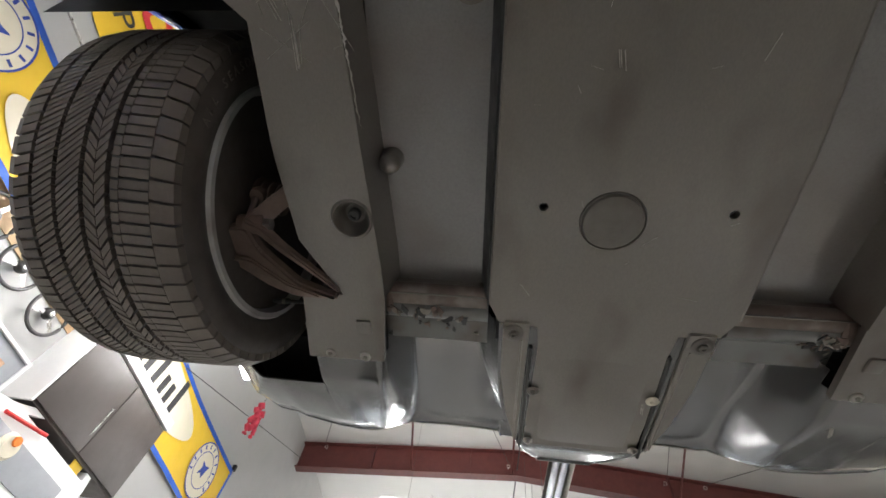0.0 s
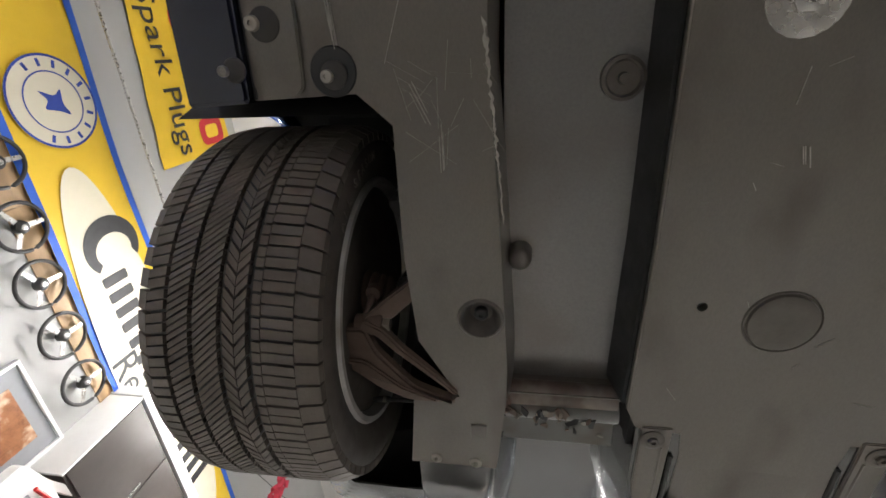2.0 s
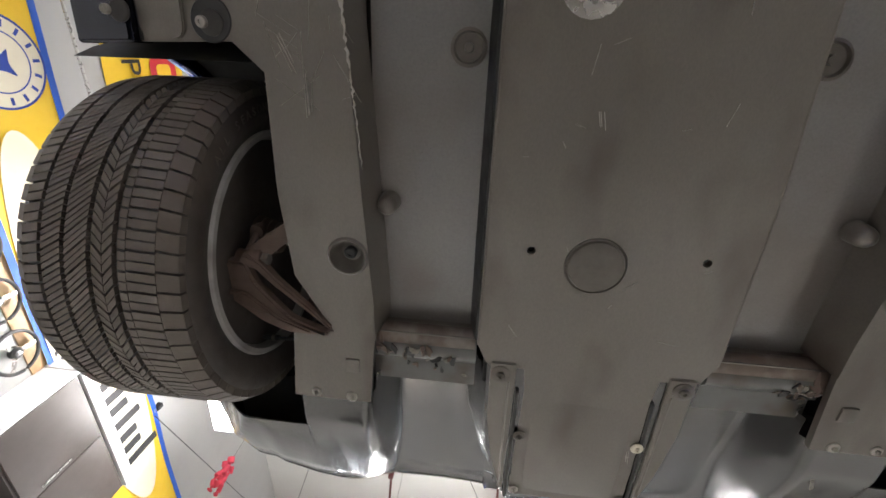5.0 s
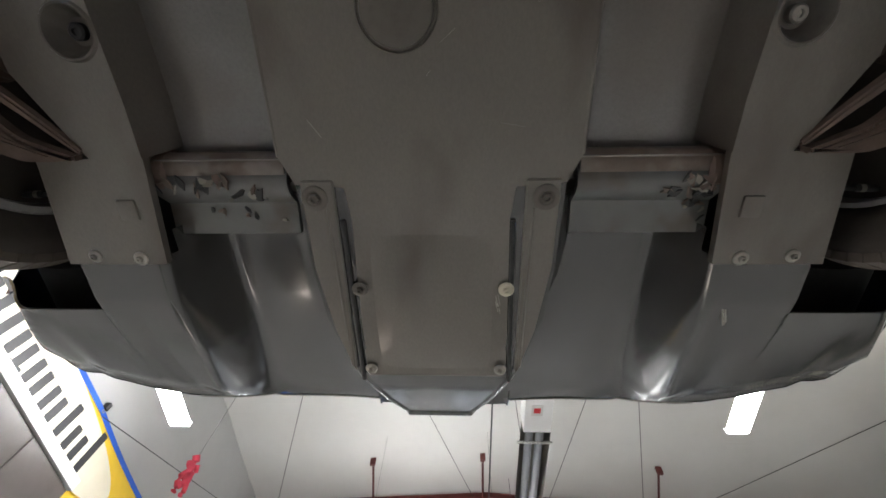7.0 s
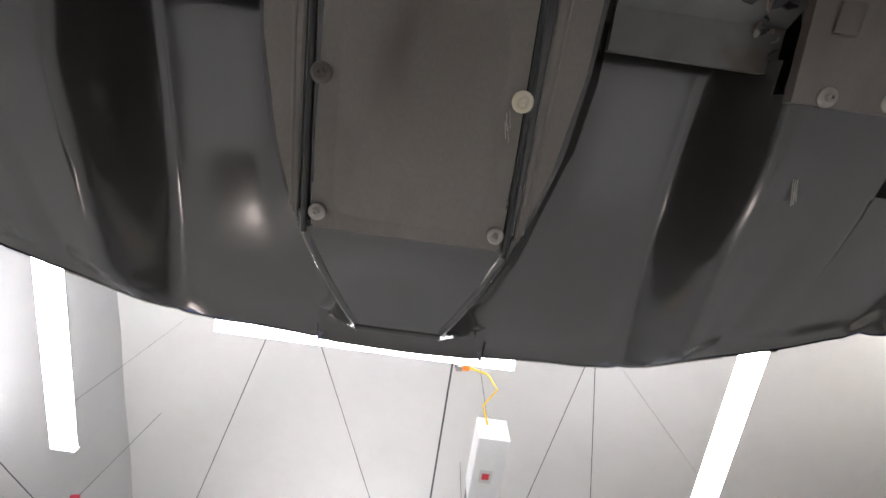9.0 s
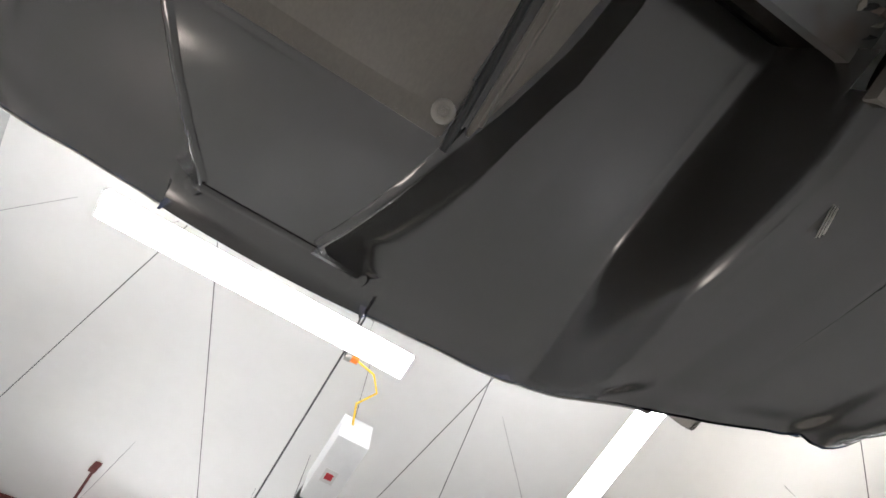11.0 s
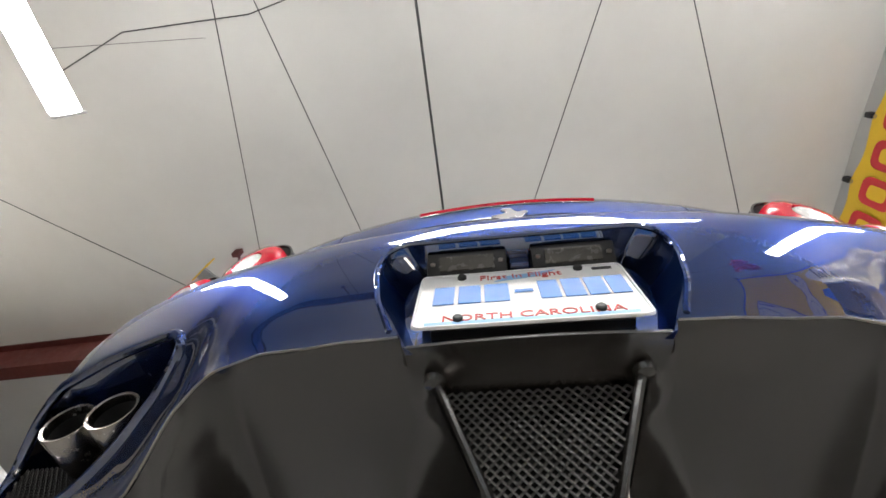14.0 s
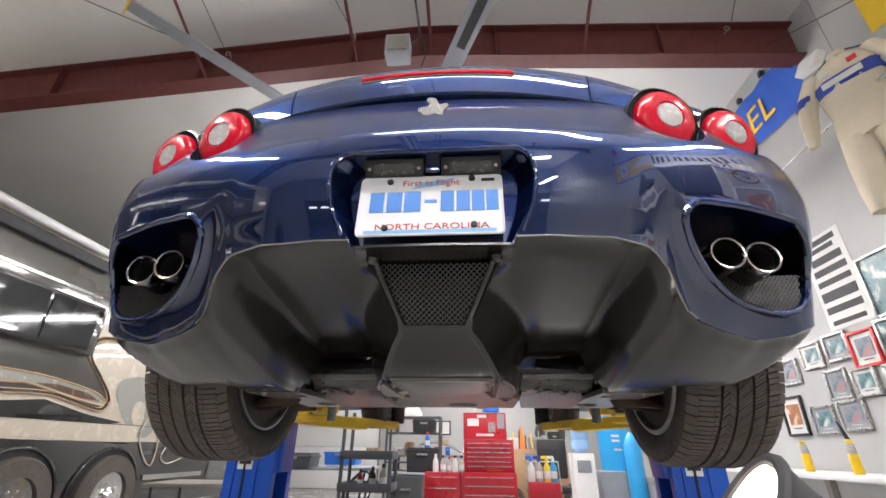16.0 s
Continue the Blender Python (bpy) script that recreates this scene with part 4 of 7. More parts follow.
# ---- tail details ----
def tail_lamps():
    for s in (1, -1):
        for x, z, r in LAMPS:
            p, nrm = lamp_seat(s * x, z, r)
            q = nrm.to_track_quat("Z", "Y").to_matrix().to_4x4()
            def at_seat(prof, n=40):
                return put(lathe(prof, n), p, q)
            seat = part("tail_lamp", at_seat([(r + 0.0125, -0.005), (r + 0.0125, -0.05), (0.0, -0.05), (0.0, -0.045), (r + 0.0085, -0.045), (r + 0.0085, -0.005)]), "void", car, "round red tail lamp with pale centre")
            part("lamp_ring", at_seat([(r + 0.013, -0.006), (r + 0.0145, 0.0), (r + 0.0105, 0.001), (r + 0.0095, -0.006)]), "gloss", seat)
            part("red_lens", at_seat([(r * 0.96, -0.045), (r * 0.98, -0.006), (r * 0.97, 0.004), (r * 0.935, 0.011), (r * 0.86, 0.0165), (r * 0.7, 0.021), (r * 0.46, 0.0245), (r * 0.44, 0.023), (r * 0.44, 0.01)]), "red", seat, "glossy red lens ring", 50)
            bm = at_seat([(r * 0.44, 0.019), (r * 0.4, 0.023), (0.0, 0.024)])
            part("centre_lens", bm, "lens", seat, "clear ribbed centre lens")
            bm = bmesh.new()
            for k in range(-6, 7):
                h = r * 0.4
                c = k * h / 6.5
                w = math.sqrt(max(0, h * h - c * c))
                if w > 0.004:
                    rod((c, -w, 0.0235), (c, w, 0.0235), 0.0012, 6, bm)
            part("lens_ribs", put(bm, p, q), "lens", seat)


def plate_and_recess():
    tilt = Matrix.Translation((-0.003, 0.0, 0.3125)) @ Euler((radians(84), 0, 0)).to_matrix().to_4x4()
    w, h = 0.1525, 0.076
    o = rounded([(-w, -h), (w, -h), (w, h), (-w, h)], 0.012)
    pl = part("number_plate", put(slab(o, -0.002, 0.0, bevel=0.0), rot=tilt), "plate", car, "white embossed number plate with blue and red print", 0)
    part("plate_rim", put(tube([(a * 0.985, b * 0.97, 0.0005) for a, b in o + o[:1]], 0.0022, n=6), rot=tilt), "plate", pl)
    def ink(name, bm, m):
        part(name, put(bm, rot=tilt), m, pl, "", 0)
    ink("upper_words", words("First in Flight", 0.021, None, Matrix.Translation((0.0, 0.057, 0.0005)), 0.0005, stretch=1.12), "platered")
    ink("lower_words", words("NORTH CAROLINA", 0.0205, None, Matrix.Translation((0.004, -0.0555, 0.0005)), 0.0005, stretch=1.3), "platered")
    for x0, x1 in ((-0.128, -0.098), (-0.092, -0.06), (-0.055, -0.02), (-0.012, 0.014), (0.022, 0.05), (0.055, 0.083), (0.087, 0.113), (0.117, 0.142)):
        ink("number_bar", box(x1 - x0, 0.052 if x0 != -0.012 else 0.008, 0.001, ((x0 + x1) / 2, 0.008, 0.0008)), "plateblue")
    ink("date_bar", box(0.028, 0.007, 0.001, (0.122, 0.062, 0.0006)), "ink")
    ink("lower_band", box(0.27, 0.008, 0.0008, (0.0, -0.0665, 0.0003)), "platesky")
    ink("aircraft_print", slab([(-0.04, 0.042), (0.03, 0.052), (0.055, 0.07), (-0.02, 0.058)], 0.0002, 0.0007), "platesky")
    for x, z in ((-0.088, 0.062), (0.088, 0.066), (-0.091, -0.058), (0.091, -0.054)):
        part("plate_screw", put(lathe([(0.007, 0), (0.007, 0.004), (0.005, 0.006), (0.0, 0.006)], 14, at=(x, z, 0)), rot=tilt), "black", pl)
    part("plate_bracket", box(0.27, 0.05, 0.1, (0, 0.04, 0.31), 0.006), "black", car)
    for s in (1, -1):
        hx = s * 0.083
        hs = part("plate_light", box(0.128, 0.034, 0.044, (hx, 0.008, 0.4105), 0.005, (38, 0, 0)), "black", car, "black number plate light")
        part("light_lens", box(0.088, 0.006, 0.025, (hx, -0.0065, 0.4005), 0.003, (38, 0, 0)), "smoky", hs, "dull smoky lens")
        for e in (-1, 1):
            part("light_screw", lathe([(0.004, 0), (0.004, -0.003), (0.0, -0.003)], 10, "y", at=(hx + e * 0.054, -0.006, 0.4005)), "zinc", hs)
    part("recess_lock", box(0.03, 0.03, 0.035, (0, 0.012, 0.412), 0.004), "blue", car)


M["smoky"] = mat("smoky_lens", (0.075, 0.07, 0.062), 0.25, 0, 30, 0.25, coat=0.4)


def exhausts():
    for s in (1, -1):
        for x, y, z, nm in ((0.70, 0.115, 0.228, "outer"), (0.622, 0.10, 0.233, "inner")):
            o, i = 0.0365, 0.0305
            tip = part("exhaust_tip", lathe([(i, 0.012), (i + 0.001, 0.001), (o - 0.0012, 0.0), (o, 0.003), (o, 0.05), (o - 0.004, 0.16), (o - 0.01, 0.22), (i - 0.006, 0.22)], 40, "y", at=(s * x, y, z), closed=True), "tipsteel", car, "polished round exhaust tip", 40)
            # near-black bore paints the shade deeper in the pipe
            part("bore", lathe([(i - 0.0006, 0.014), (i - 0.006, 0.2), (0.0, 0.2)], 32, "y", at=(s * x, y, z), cap=False), "void", tip)
        part("silencer", lathe([(0.0, 0.0), (0.09, 0.0), (0.1, 0.01), (0.1, 0.16), (0.0, 0.17)], 32, "y", at=(s * 0.66, 0.27, 0.24)), "rust", car)
        part("exhaust_bracket", box(0.06, 0.012, 0.02, (s * 0.66, 0.25, 0.175), 0.004), "rust", car)
        part("hanger_rod", rod((s * 0.54, 0.14, 0.255), (s * 0.62, 0.2, 0.258), 0.006, 8), "zinc", car)


def spoiler():
    def blade(x0, x1, name):
        xs = [x0 + (x1 - x0) * i / 20 for i in range(21)]
        prof = [(0.075, -0.034), (0.01, -0.034), (0.0, -0.027), (-0.002, 0.0), (-0.002, 0.03), (0.004, 0.062), (0.016, 0.075), (0.04, 0.08), (0.12, 0.088), (0.3, 0.1)]
        bm = bmesh.new()
        def fn(x, j):
            dy, dz = prof[j]
            ax = abs(x)
            drop = 0.018 * (ax / 0.4) ** 2 if ax < 0.4 else 0.018 + 0.09 * (ax - 0.4)
            thin = 1 - 0.35 * smooth01(ax, 0.36, 0.68)
            return (x, 0.034 + 0.26 * x * x + dy, 0.686 - drop * 0.2 + dz * thin - drop * 0.8)
        sheet(fn, xs, list(range(len(prof))), (0, 0.02, -0.006), bm)
        return part(name, bm, "blue", car, "dark blue lip spoiler section", 40)
    mid = blade(-0.383, 0.383, "spoiler")
    blade(0.387, 0.70, "spoiler_wing")
    blade(-0.70, -0.387, "spoiler_wing")
    xs = [-0.195 + 0.39 * i / 20 for i in range(21)]
    part("brake_light", tube([(x, 0.0315 + 0.26 * x * x, 0.720 - 0.018 * (x / 0.4) ** 2) for x in xs], 0.0065, n=10), "red", mid, "slim red high brake light")
    for dz in (-0.0085, 0.0085):
        part("brake_light_rim", tube([(x, 0.0308 + 0.26 * x * x, 0.720 + dz - 0.018 * (x / 0.4) ** 2) for x in xs], 0.0022, n=6), "chrome", mid)
    # black tube paints the shade between the spoiler and the tail
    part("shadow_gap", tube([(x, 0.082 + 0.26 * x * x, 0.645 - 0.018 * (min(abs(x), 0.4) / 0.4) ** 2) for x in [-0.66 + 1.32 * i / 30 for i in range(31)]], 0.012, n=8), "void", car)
    # the maker's emblem as a plain chrome shape
    p = skin(0, 0.552)
    o = rounded([(-0.036, -0.006), (-0.02, -0.012), (-0.024, -0.034), (-0.012, -0.036), (-0.004, -0.014), (0.012, -0.012), (0.016, -0.036), (0.026, -0.034), (0.022, -0.006), (0.036, 0.012), (0.03, 0.022), (0.014, 0.014), (0.006, 0.036), (-0.012, 0.04), (-0.018, 0.03), (-0.006, 0.02), (-0.014, 0.01), (-0.036, 0.008)], 0.007)
    part("emblem", put(slab(o, 0.0, 0.006, bevel=0.0012), p + Vector((0, 0.002, 0.007)), (88, 0, 0)), "chrome", car, "plain chrome emblem shape")


tail_lamps()
plate_and_recess()
exhausts()
spoiler()


def hull():
    """The flanks, deck, cabin and nose, as one closed skin with arches over the wheels."""
    ys = [0.39 + i * 0.061 for i in range(67)]
    arches = ((0.815, 0.14, 0.385), (3.42, 0.14, 0.37))
    def low(y):
        z = 0.12 if y < 0.45 else 0.03 + 0.12 * max(0, y - 3.9) / 0.5
        for yc, zc, r in arches:
            if abs(y - yc) < r:
                z = max(z, zc + math.sqrt(r * r - (y - yc) ** 2))
        return z
    W = lambda y: lerp(y, [0.42, 0.8, 1.2, 2.2, 3.3, 3.9, 4.25, 4.45], [0.945, 0.965, 0.95, 0.91, 0.94, 0.9, 0.7, 0.4])
    belt = lambda y: lerp(y, [0.42, 0.9, 1.6, 2.4, 3.3, 4.1, 4.45], [0.64, 0.70, 0.66, 0.62, 0.60, 0.42, 0.30])
    top = lambda y: lerp(y, [0.42, 1.0, 1.7, 2.2, 2.6, 3.2, 3.6, 4.1, 4.45], [0.75, 0.80, 1.04, 1.08, 1.02, 0.70, 0.63, 0.48, 0.32])
    rows = [0, 0.25, 0.5, 0.75, 1.0, 1.15, 1.35, 1.6, 1.8, 2.0]
    for s in (1, -1):
        bm = bmesh.new()
        def fn(y, v):
            w, lo, b, t = W(y), low(y), belt(y), top(y)
            if v <= 1:
                z = lo + (b - lo) * v
                return (s * (w + 0.012 * math.sin(math.pi * v) - 0.03 * v * v - 0.08 * smooth01(0.22 - z, 0.0, 0.2)), y, z)
            q = (v - 1)
            return (s * (w - 0.03) * max(0.0, 1 - q ** 1.3), y, b + (t - b) * math.sin(q * math.pi / 2))
        sheet(fn, ys, rows, (-s * 0.01, 0, 0), bm)
        part("flank", bm, "blue", car, "dark blue metallic body side", 40)
        # black lip inside the rear arch and the plastic sill end ahead of the wheel
        part("arch_lip", tube([(s * 0.935, 0.815 + 0.385 * math.cos(a), 0.14 + 0.385 * math.sin(a)) for a in [math.pi * i / 24 for i in range(25)]], 0.008, n=8), "blue", car)
        part("sill_end", box(0.262, 0.014, 0.15, (s * 0.729, 1.221, 0.086), 0.005), "gloss", car, "gloss black arch front panel")
        part("sill_skirt", slab(rounded([(s * p, q) for p, q in ((0.779, 1.206), (0.872, 1.203), (0.878, 3.1), (0.779, 3.1))], 0.008), -0.024, 0.03, bevel=0.005), "sillnavy", car, "glossy lower sill in body blue, darkened for its dark reflections")
        part("access_panel", slab(rounded([(s * p, q) for p, q in ((0.702, 1.212), (0.776, 1.212), (0.776, 1.42), (0.730, 1.42), (0.702, 1.33))], 0.022), -0.009, -0.002, bevel=0.002), "tray", car)
        part("panel_joint", slab([(s * p, q) for p, q in ((0.776, 1.21), (0.7795, 1.21), (0.7795, 2.9), (0.776, 2.9))], -0.006, 0.004), "black", car)


hull()


# ---- scrapes and scuffs that stand on the floor panels ----
def scrapes():
    rnd = random.Random(3)
    bm = bmesh.new()
    prev = None
    for k in range(64):
        y = 1.03 + 0.0042 * k
        x = 0.430 + 0.112 * (y - 1.03) + rnd.uniform(-0.0012, 0.0012)
        w = rnd.uniform(0.0002, 0.0012) + 0.0026 * smooth01(y, 1.03, 1.18) * rnd.random() ** 1.5
        row = [bm.verts.new((x + e * w * (1 + 0.5 * rnd.random()), y + 0.004 * e * rnd.random(), -0.0055)) for e in (-1, 1)]
        if prev:
            bm.faces.new((prev[0], prev[1], row[1], row[0]))
        prev = row
    part("long_scrape", bm, "scuff", car, "pale ragged scrape in the panel edge", 0)
    for x, y, dx, dy in ((0.06, 1.12, 0.005, 0.022), (-0.487, 0.424, 0.012, 0.045), (-0.11, 0.45, 0.004, 0.02), (0.515, 1.14, 0.001, 0.05), (0.535, 1.2, 0.02, 0.04), (0.652, 1.305, 0.004, 0.05), (0.654, 1.32, 0.006, 0.06)):
        bm = bmesh.new()
        for k in range(4):
            ox, oy = rnd.uniform(-0.005, 0.005), rnd.uniform(-0.012, 0.012)
            w = rnd.uniform(0.0003, 0.0007)
            z = tray_z(x, y) - 0.002 if abs(x) > 0.4 and y < 0.5 else -0.004
            slab([(x + ox - w, y + oy - dy / 2), (x + ox + w, y + oy - dy / 2), (x + ox + dx + w, y + oy + dy / 2), (x + ox + dx - w, y + oy + dy / 2)], z - 0.001, z, bm)
        part("scratch", bm, "scuff", car, "", 0)
    # a tangle of hair-fine scratches on the side panels and a few on the middle one
    for k in range(34):
        x, y = (rnd.gauss(0.53, 0.035), rnd.gauss(1.2, 0.06)) if k < 20 else (rnd.uniform(-0.18, 0.18), rnd.uniform(0.72, 1.3))
        a, L = rnd.uniform(0, 3.14), rnd.uniform(0.008, 0.045) * (1 if k < 20 else 0.5)
        dx, dy = L * math.cos(a), L * math.sin(a)
        z = -0.0035
        w = rnd.uniform(0.00015, 0.0004)
        part("scratch", slab([(x - dx - w, y - dy), (x - dx + w, y - dy), (x + dx + w, y + dy), (x + dx - w, y + dy)], z, z + 0.001), "scuff", car, "", 0)


M["scuff"] = mat("pale_scuff", (0.36, 0.335, 0.3), 0.7, 0, 60, 0.4)
scrapes()


# ---- the floor and flanks climb towards the nose ahead of the rear wheels ----
def nose_up(start=1.0, rate=0.085):
    for ob in list(car.children):
        if ob.name.startswith("front_wheel"):
            ob.location.z += rate * (ob.location.y - start)
        elif ob.type == "MESH" and ob.location.y == 0 and max(v.co.y for v in ob.data.vertices) > start + 0.02:
            bm = bmesh.new()
            bm.from_mesh(ob.data)
            bmesh.ops.bisect_plane(bm, geom=bm.verts[:] + bm.edges[:] + bm.faces[:], plane_co=(0, start, 0), plane_no=(0, 1, 0))
            for v in bm.verts:
                v.co.z += rate * max(0.0, v.co.y - start)
            bm.to_mesh(ob.data)
            bm.free()


nose_up()


# ---- two-post lift ----
def lift_post(x):
    s = 1 if x > 0 else -1
    ob = thing("lift_post", "blue enamelled column of a two-post car lift", "lift post", (x, 2.45, 0), "lift posts")
    part("base_plate", box(0.5, 0.6, 0.02, (0, 0, 0.01), 0.004), "liftblue", ob)
    part("column", slab([(-0.16, -0.16), (0.16, -0.16), (0.16, -0.1), (-0.1, -0.1), (-0.1, 0.1), (0.16, 0.1), (0.16, 0.16), (-0.16, 0.16)] if s < 0 else [(0.16, -0.16), (-0.16, -0.16), (-0.16, -0.1), (0.1, -0.1), (0.1, 0.1), (-0.16, 0.1), (-0.16, 0.16), (0.16, 0.16)], 0.02, 3.5), "liftblue", ob, "", 0)
    for dx in (-0.1, -0.03, 0.05):
        part("column_rib", box(0.012, 0.012, 3.3, (dx, -0.166, 1.7)), "ink" if dx == -0.03 else "liftblue", ob)
    part("warning_sticker", box(0.1, 0.003, 0.06, (-0.03, -0.163, 1.02)), "white", ob)
    part("sticker_bar", box(0.08, 0.002, 0.02, (-0.03, -0.166, 1.03)), "ink", ob)
    part("carriage", box(0.18, 0.2, 0.5, (-s * 0.1, 0, LIFT - 0.05), 0.01), "liftblue", ob, "blue sliding carriage")
    for ang, L in ((-1, 0.95), (1, 1.1)):
        foot = Vector((-x + s * 0.66, ang * 0.92 - (0.0 if ang < 0 else -0.1), LIFT + 0.035))
        root = Vector((-s * 0.18, ang * 0.08, LIFT + 0.06))
        d = foot - root
        q = d.to_track_quat("Y", "Z").to_matrix().to_4x4()
        arm = part("arm", put(box(0.15, d.length * 0.6, 0.08, (0, d.length * 0.3, -0.01), 0.01), root, q), "liftyellow", ob, "yellow swing arm")
        part("arm_extension", put(box(0.09, d.length * 0.5, 0.06, (0, d.length * 0.72, 0.01), 0.006), root, q), "liftyellow", arm)
        part("pad_screw", lathe([(0.022, -0.06), (0.022, 0.05)], 16, at=foot), "zinc", arm)
        part("pad", lathe([(0.055, 0.03), (0.062, 0.038), (0.062, 0.05 + (0.0 if ang < 0 else 0.15)), (0.05, 0.052 + (0.0 if ang < 0 else 0.15))], 24, at=foot), "rubber", arm)
    return ob


lift_post(-1.42)
lift_post(1.42)


# ---- east wall: banners, steering wheels, pictures ----
M.update(
    paper=mat("white_print_paper", (0.62, 0.61, 0.585), 0.6, 0, 6, 0.06),
    grey=mat("grey_mount_board", (0.28, 0.29, 0.31), 0.7, 0, 8, 0.1),
    silver=mat("silver_frame", (0.5, 0.5, 0.48), 0.3, 0.8, 20, 0.1),
    redframe=mat("red_frame_paint", (0.6, 0.02, 0.02), 0.35, 0, 10, 0.1),
    photo=mat("faded_colour_photo", (0.2, 0.24, 0.28), 0.3, 0, 5, 0.7, stain=(0.5, 0.12, 0.08), stain_amt=0.9, stain_scale=7),
    photo2=mat("sepia_photo", (0.35, 0.14, 0.06), 0.35, 0, 8, 0.6, stain=(0.7, 0.55, 0.4), stain_amt=0.9, stain_scale=10),
    photo3=mat("blue_green_photo", (0.12, 0.22, 0.24), 0.3, 0, 6, 0.7, stain=(0.7, 0.7, 0.68), stain_amt=0.9, stain_scale=9),
    wood=mat("tan_wood_rail", (0.42, 0.28, 0.15), 0.5, 0, 4, 0.25, 0.05, 30, spread=(6, 1, 6)),
    leather=mat("black_leather", (0.025, 0.024, 0.023), 0.45, 0, 30, 0.3, 0.2, 160),
    dark=mat("dark_brown_cupboard", (0.055, 0.045, 0.04), 0.45, 0, 4, 0.2),
    cloth=mat("cream_cotton", (0.66, 0.58, 0.44), 0.85, 0, 5, 0.12, 0.3, 25),
    banner_w=mat("banner_letter_yellow", (0.8, 0.5, 0.02), 0.6, 0, 6, 0.1),
    orange=mat("orange_plastic", (0.8, 0.2, 0.02), 0.5, 0, 10, 0.1),
    pink=mat("pink_red_plush", (0.65, 0.06, 0.1), 0.8, 0, 12, 0.3, 0.4, 60),
)
FACE = Matrix(((0, 0, -1, 0), (-1, 0, 0, 0), (0, 1, 0, 0), (0, 0, 0, 1)))  # flat work turned to face the room from the east wall


def on_wall(y, z, off=0.02):
    return Matrix.Translation((EAST - off, y, LIFT + z)) @ FACE


def flat(name, bm, m, parent, at, label=""):
    return part(name, put(bm, rot=at), m, parent, label, 0)


def disc(r, z0, z1, n=40, sx=1.0):
    return slab([(r * sx * math.cos(2 * math.pi * i / n), r * math.sin(2 * math.pi * i / n)) for i in range(n)], z0, z1)


def ring(r, w, z0, z1, n=48):
    return lathe([(r - w, z0), (r, z0), (r, z1), (r - w, z1)], n, closed=True)


def cloth_banner(name, label, y0, y1, top, bottom, m, edge=None):
    """A hung fabric banner with eyelets, rippling a little, its hems stitched in another colour."""
    ob = thing(name, label, "banner")
    us = [i / 60 for i in range(61)]
    vs = [i / 8 for i in range(9)]
    def fn(u, v):
        y = y0 + (y1 - y0) * u
        zt, zb = top[0] + (top[1] - top[0]) * u, bottom[0] + (bottom[1] - bottom[0]) * u
        sag = 0.03 * abs(math.sin(math.pi * u * 3)) * (1 - v)
        return (EAST - 0.03 - 0.006 * math.sin(u * 23 + v * 2), y, LIFT + zt + (zb - zt) * v - sag)
    part("cloth", sheet(fn, us, vs, (0.002, 0, 0)), m, ob, "", 60)
    if edge:
        for v in (0.0, 1.0):
            pts = [Vector(fn(u, v)) + Vector((-0.004, 0, 0)) for u in us]
            part("hem", sheet(lambda k, w: pts[k] + Vector((0, 0, -0.06 * w if v == 0 else 0.06 * w)), list(range(61)), [0, 1], (-0.001, 0, 0)), edge, ob, "blue hem")
        for u in (0.0, 1.0):
            pts = [Vector(fn(u, v)) + Vector((-0.0045, 0, 0)) for v in vs]
            part("hem", sheet(lambda k, w: pts[k] + Vector((0, (y1 - y0) * 0.008 * w * (1 if u == 0 else -1), 0)), list(range(9)), [0, 1], (-0.001, 0, 0)), edge, ob)
    for u in (0.0, 0.33, 0.67, 1.0):
        p = Vector(fn(u, 0.0)) + Vector((-0.006, 0, -0.02))
        part("eyelet", lathe([(0.012, -0.002), (0.02, -0.002), (0.02, 0.002), (0.012, 0.002)], 16, "x", at=p, closed=True), "zinc", ob)
        part("bracket", box(0.06, 0.05, 0.08, p + Vector((0.012, 0.0, 0.06)), 0.004), "ink", ob)
    return ob


def roundel(ob, y, z, r):
    at = on_wall(y, z, 0.046)
    flat("roundel", disc(r, 0, 0.001), "cream", ob, at)
    flat("roundel_ring", ring(r, r * 0.05, 0.002, 0.003), "navy", ob, at)
    flat("roundel_ring", ring(r * 0.66, r * 0.03, 0.002, 0.003), "navy", ob, at)
    # plain emblem shape and a ring of short bars in place of lettering
    o = [(-0.28, -0.3), (-0.05, -0.12), (0.12, -0.28), (0.2, 0.06), (0.33, 0.3), (0.05, 0.17), (-0.28, 0.24), (-0.12, 0.05)]
    flat("roundel_shape", slab([(a * r, b * r) for a, b in rounded(o, 0.08, 3)], 0.002, 0.003), "navy", ob, at)
    for i in range(11):
        a = radians(205 - i * 23)
        m = at @ Matrix.Translation((0.82 * r * math.cos(a), 0.82 * r * math.sin(a), 0.002)) @ Matrix.Rotation(a - math.pi / 2, 4, "Z")
        flat("roundel_bar", box(0.07 * r, 0.16 * r, 0.002), "navy", ob, m)


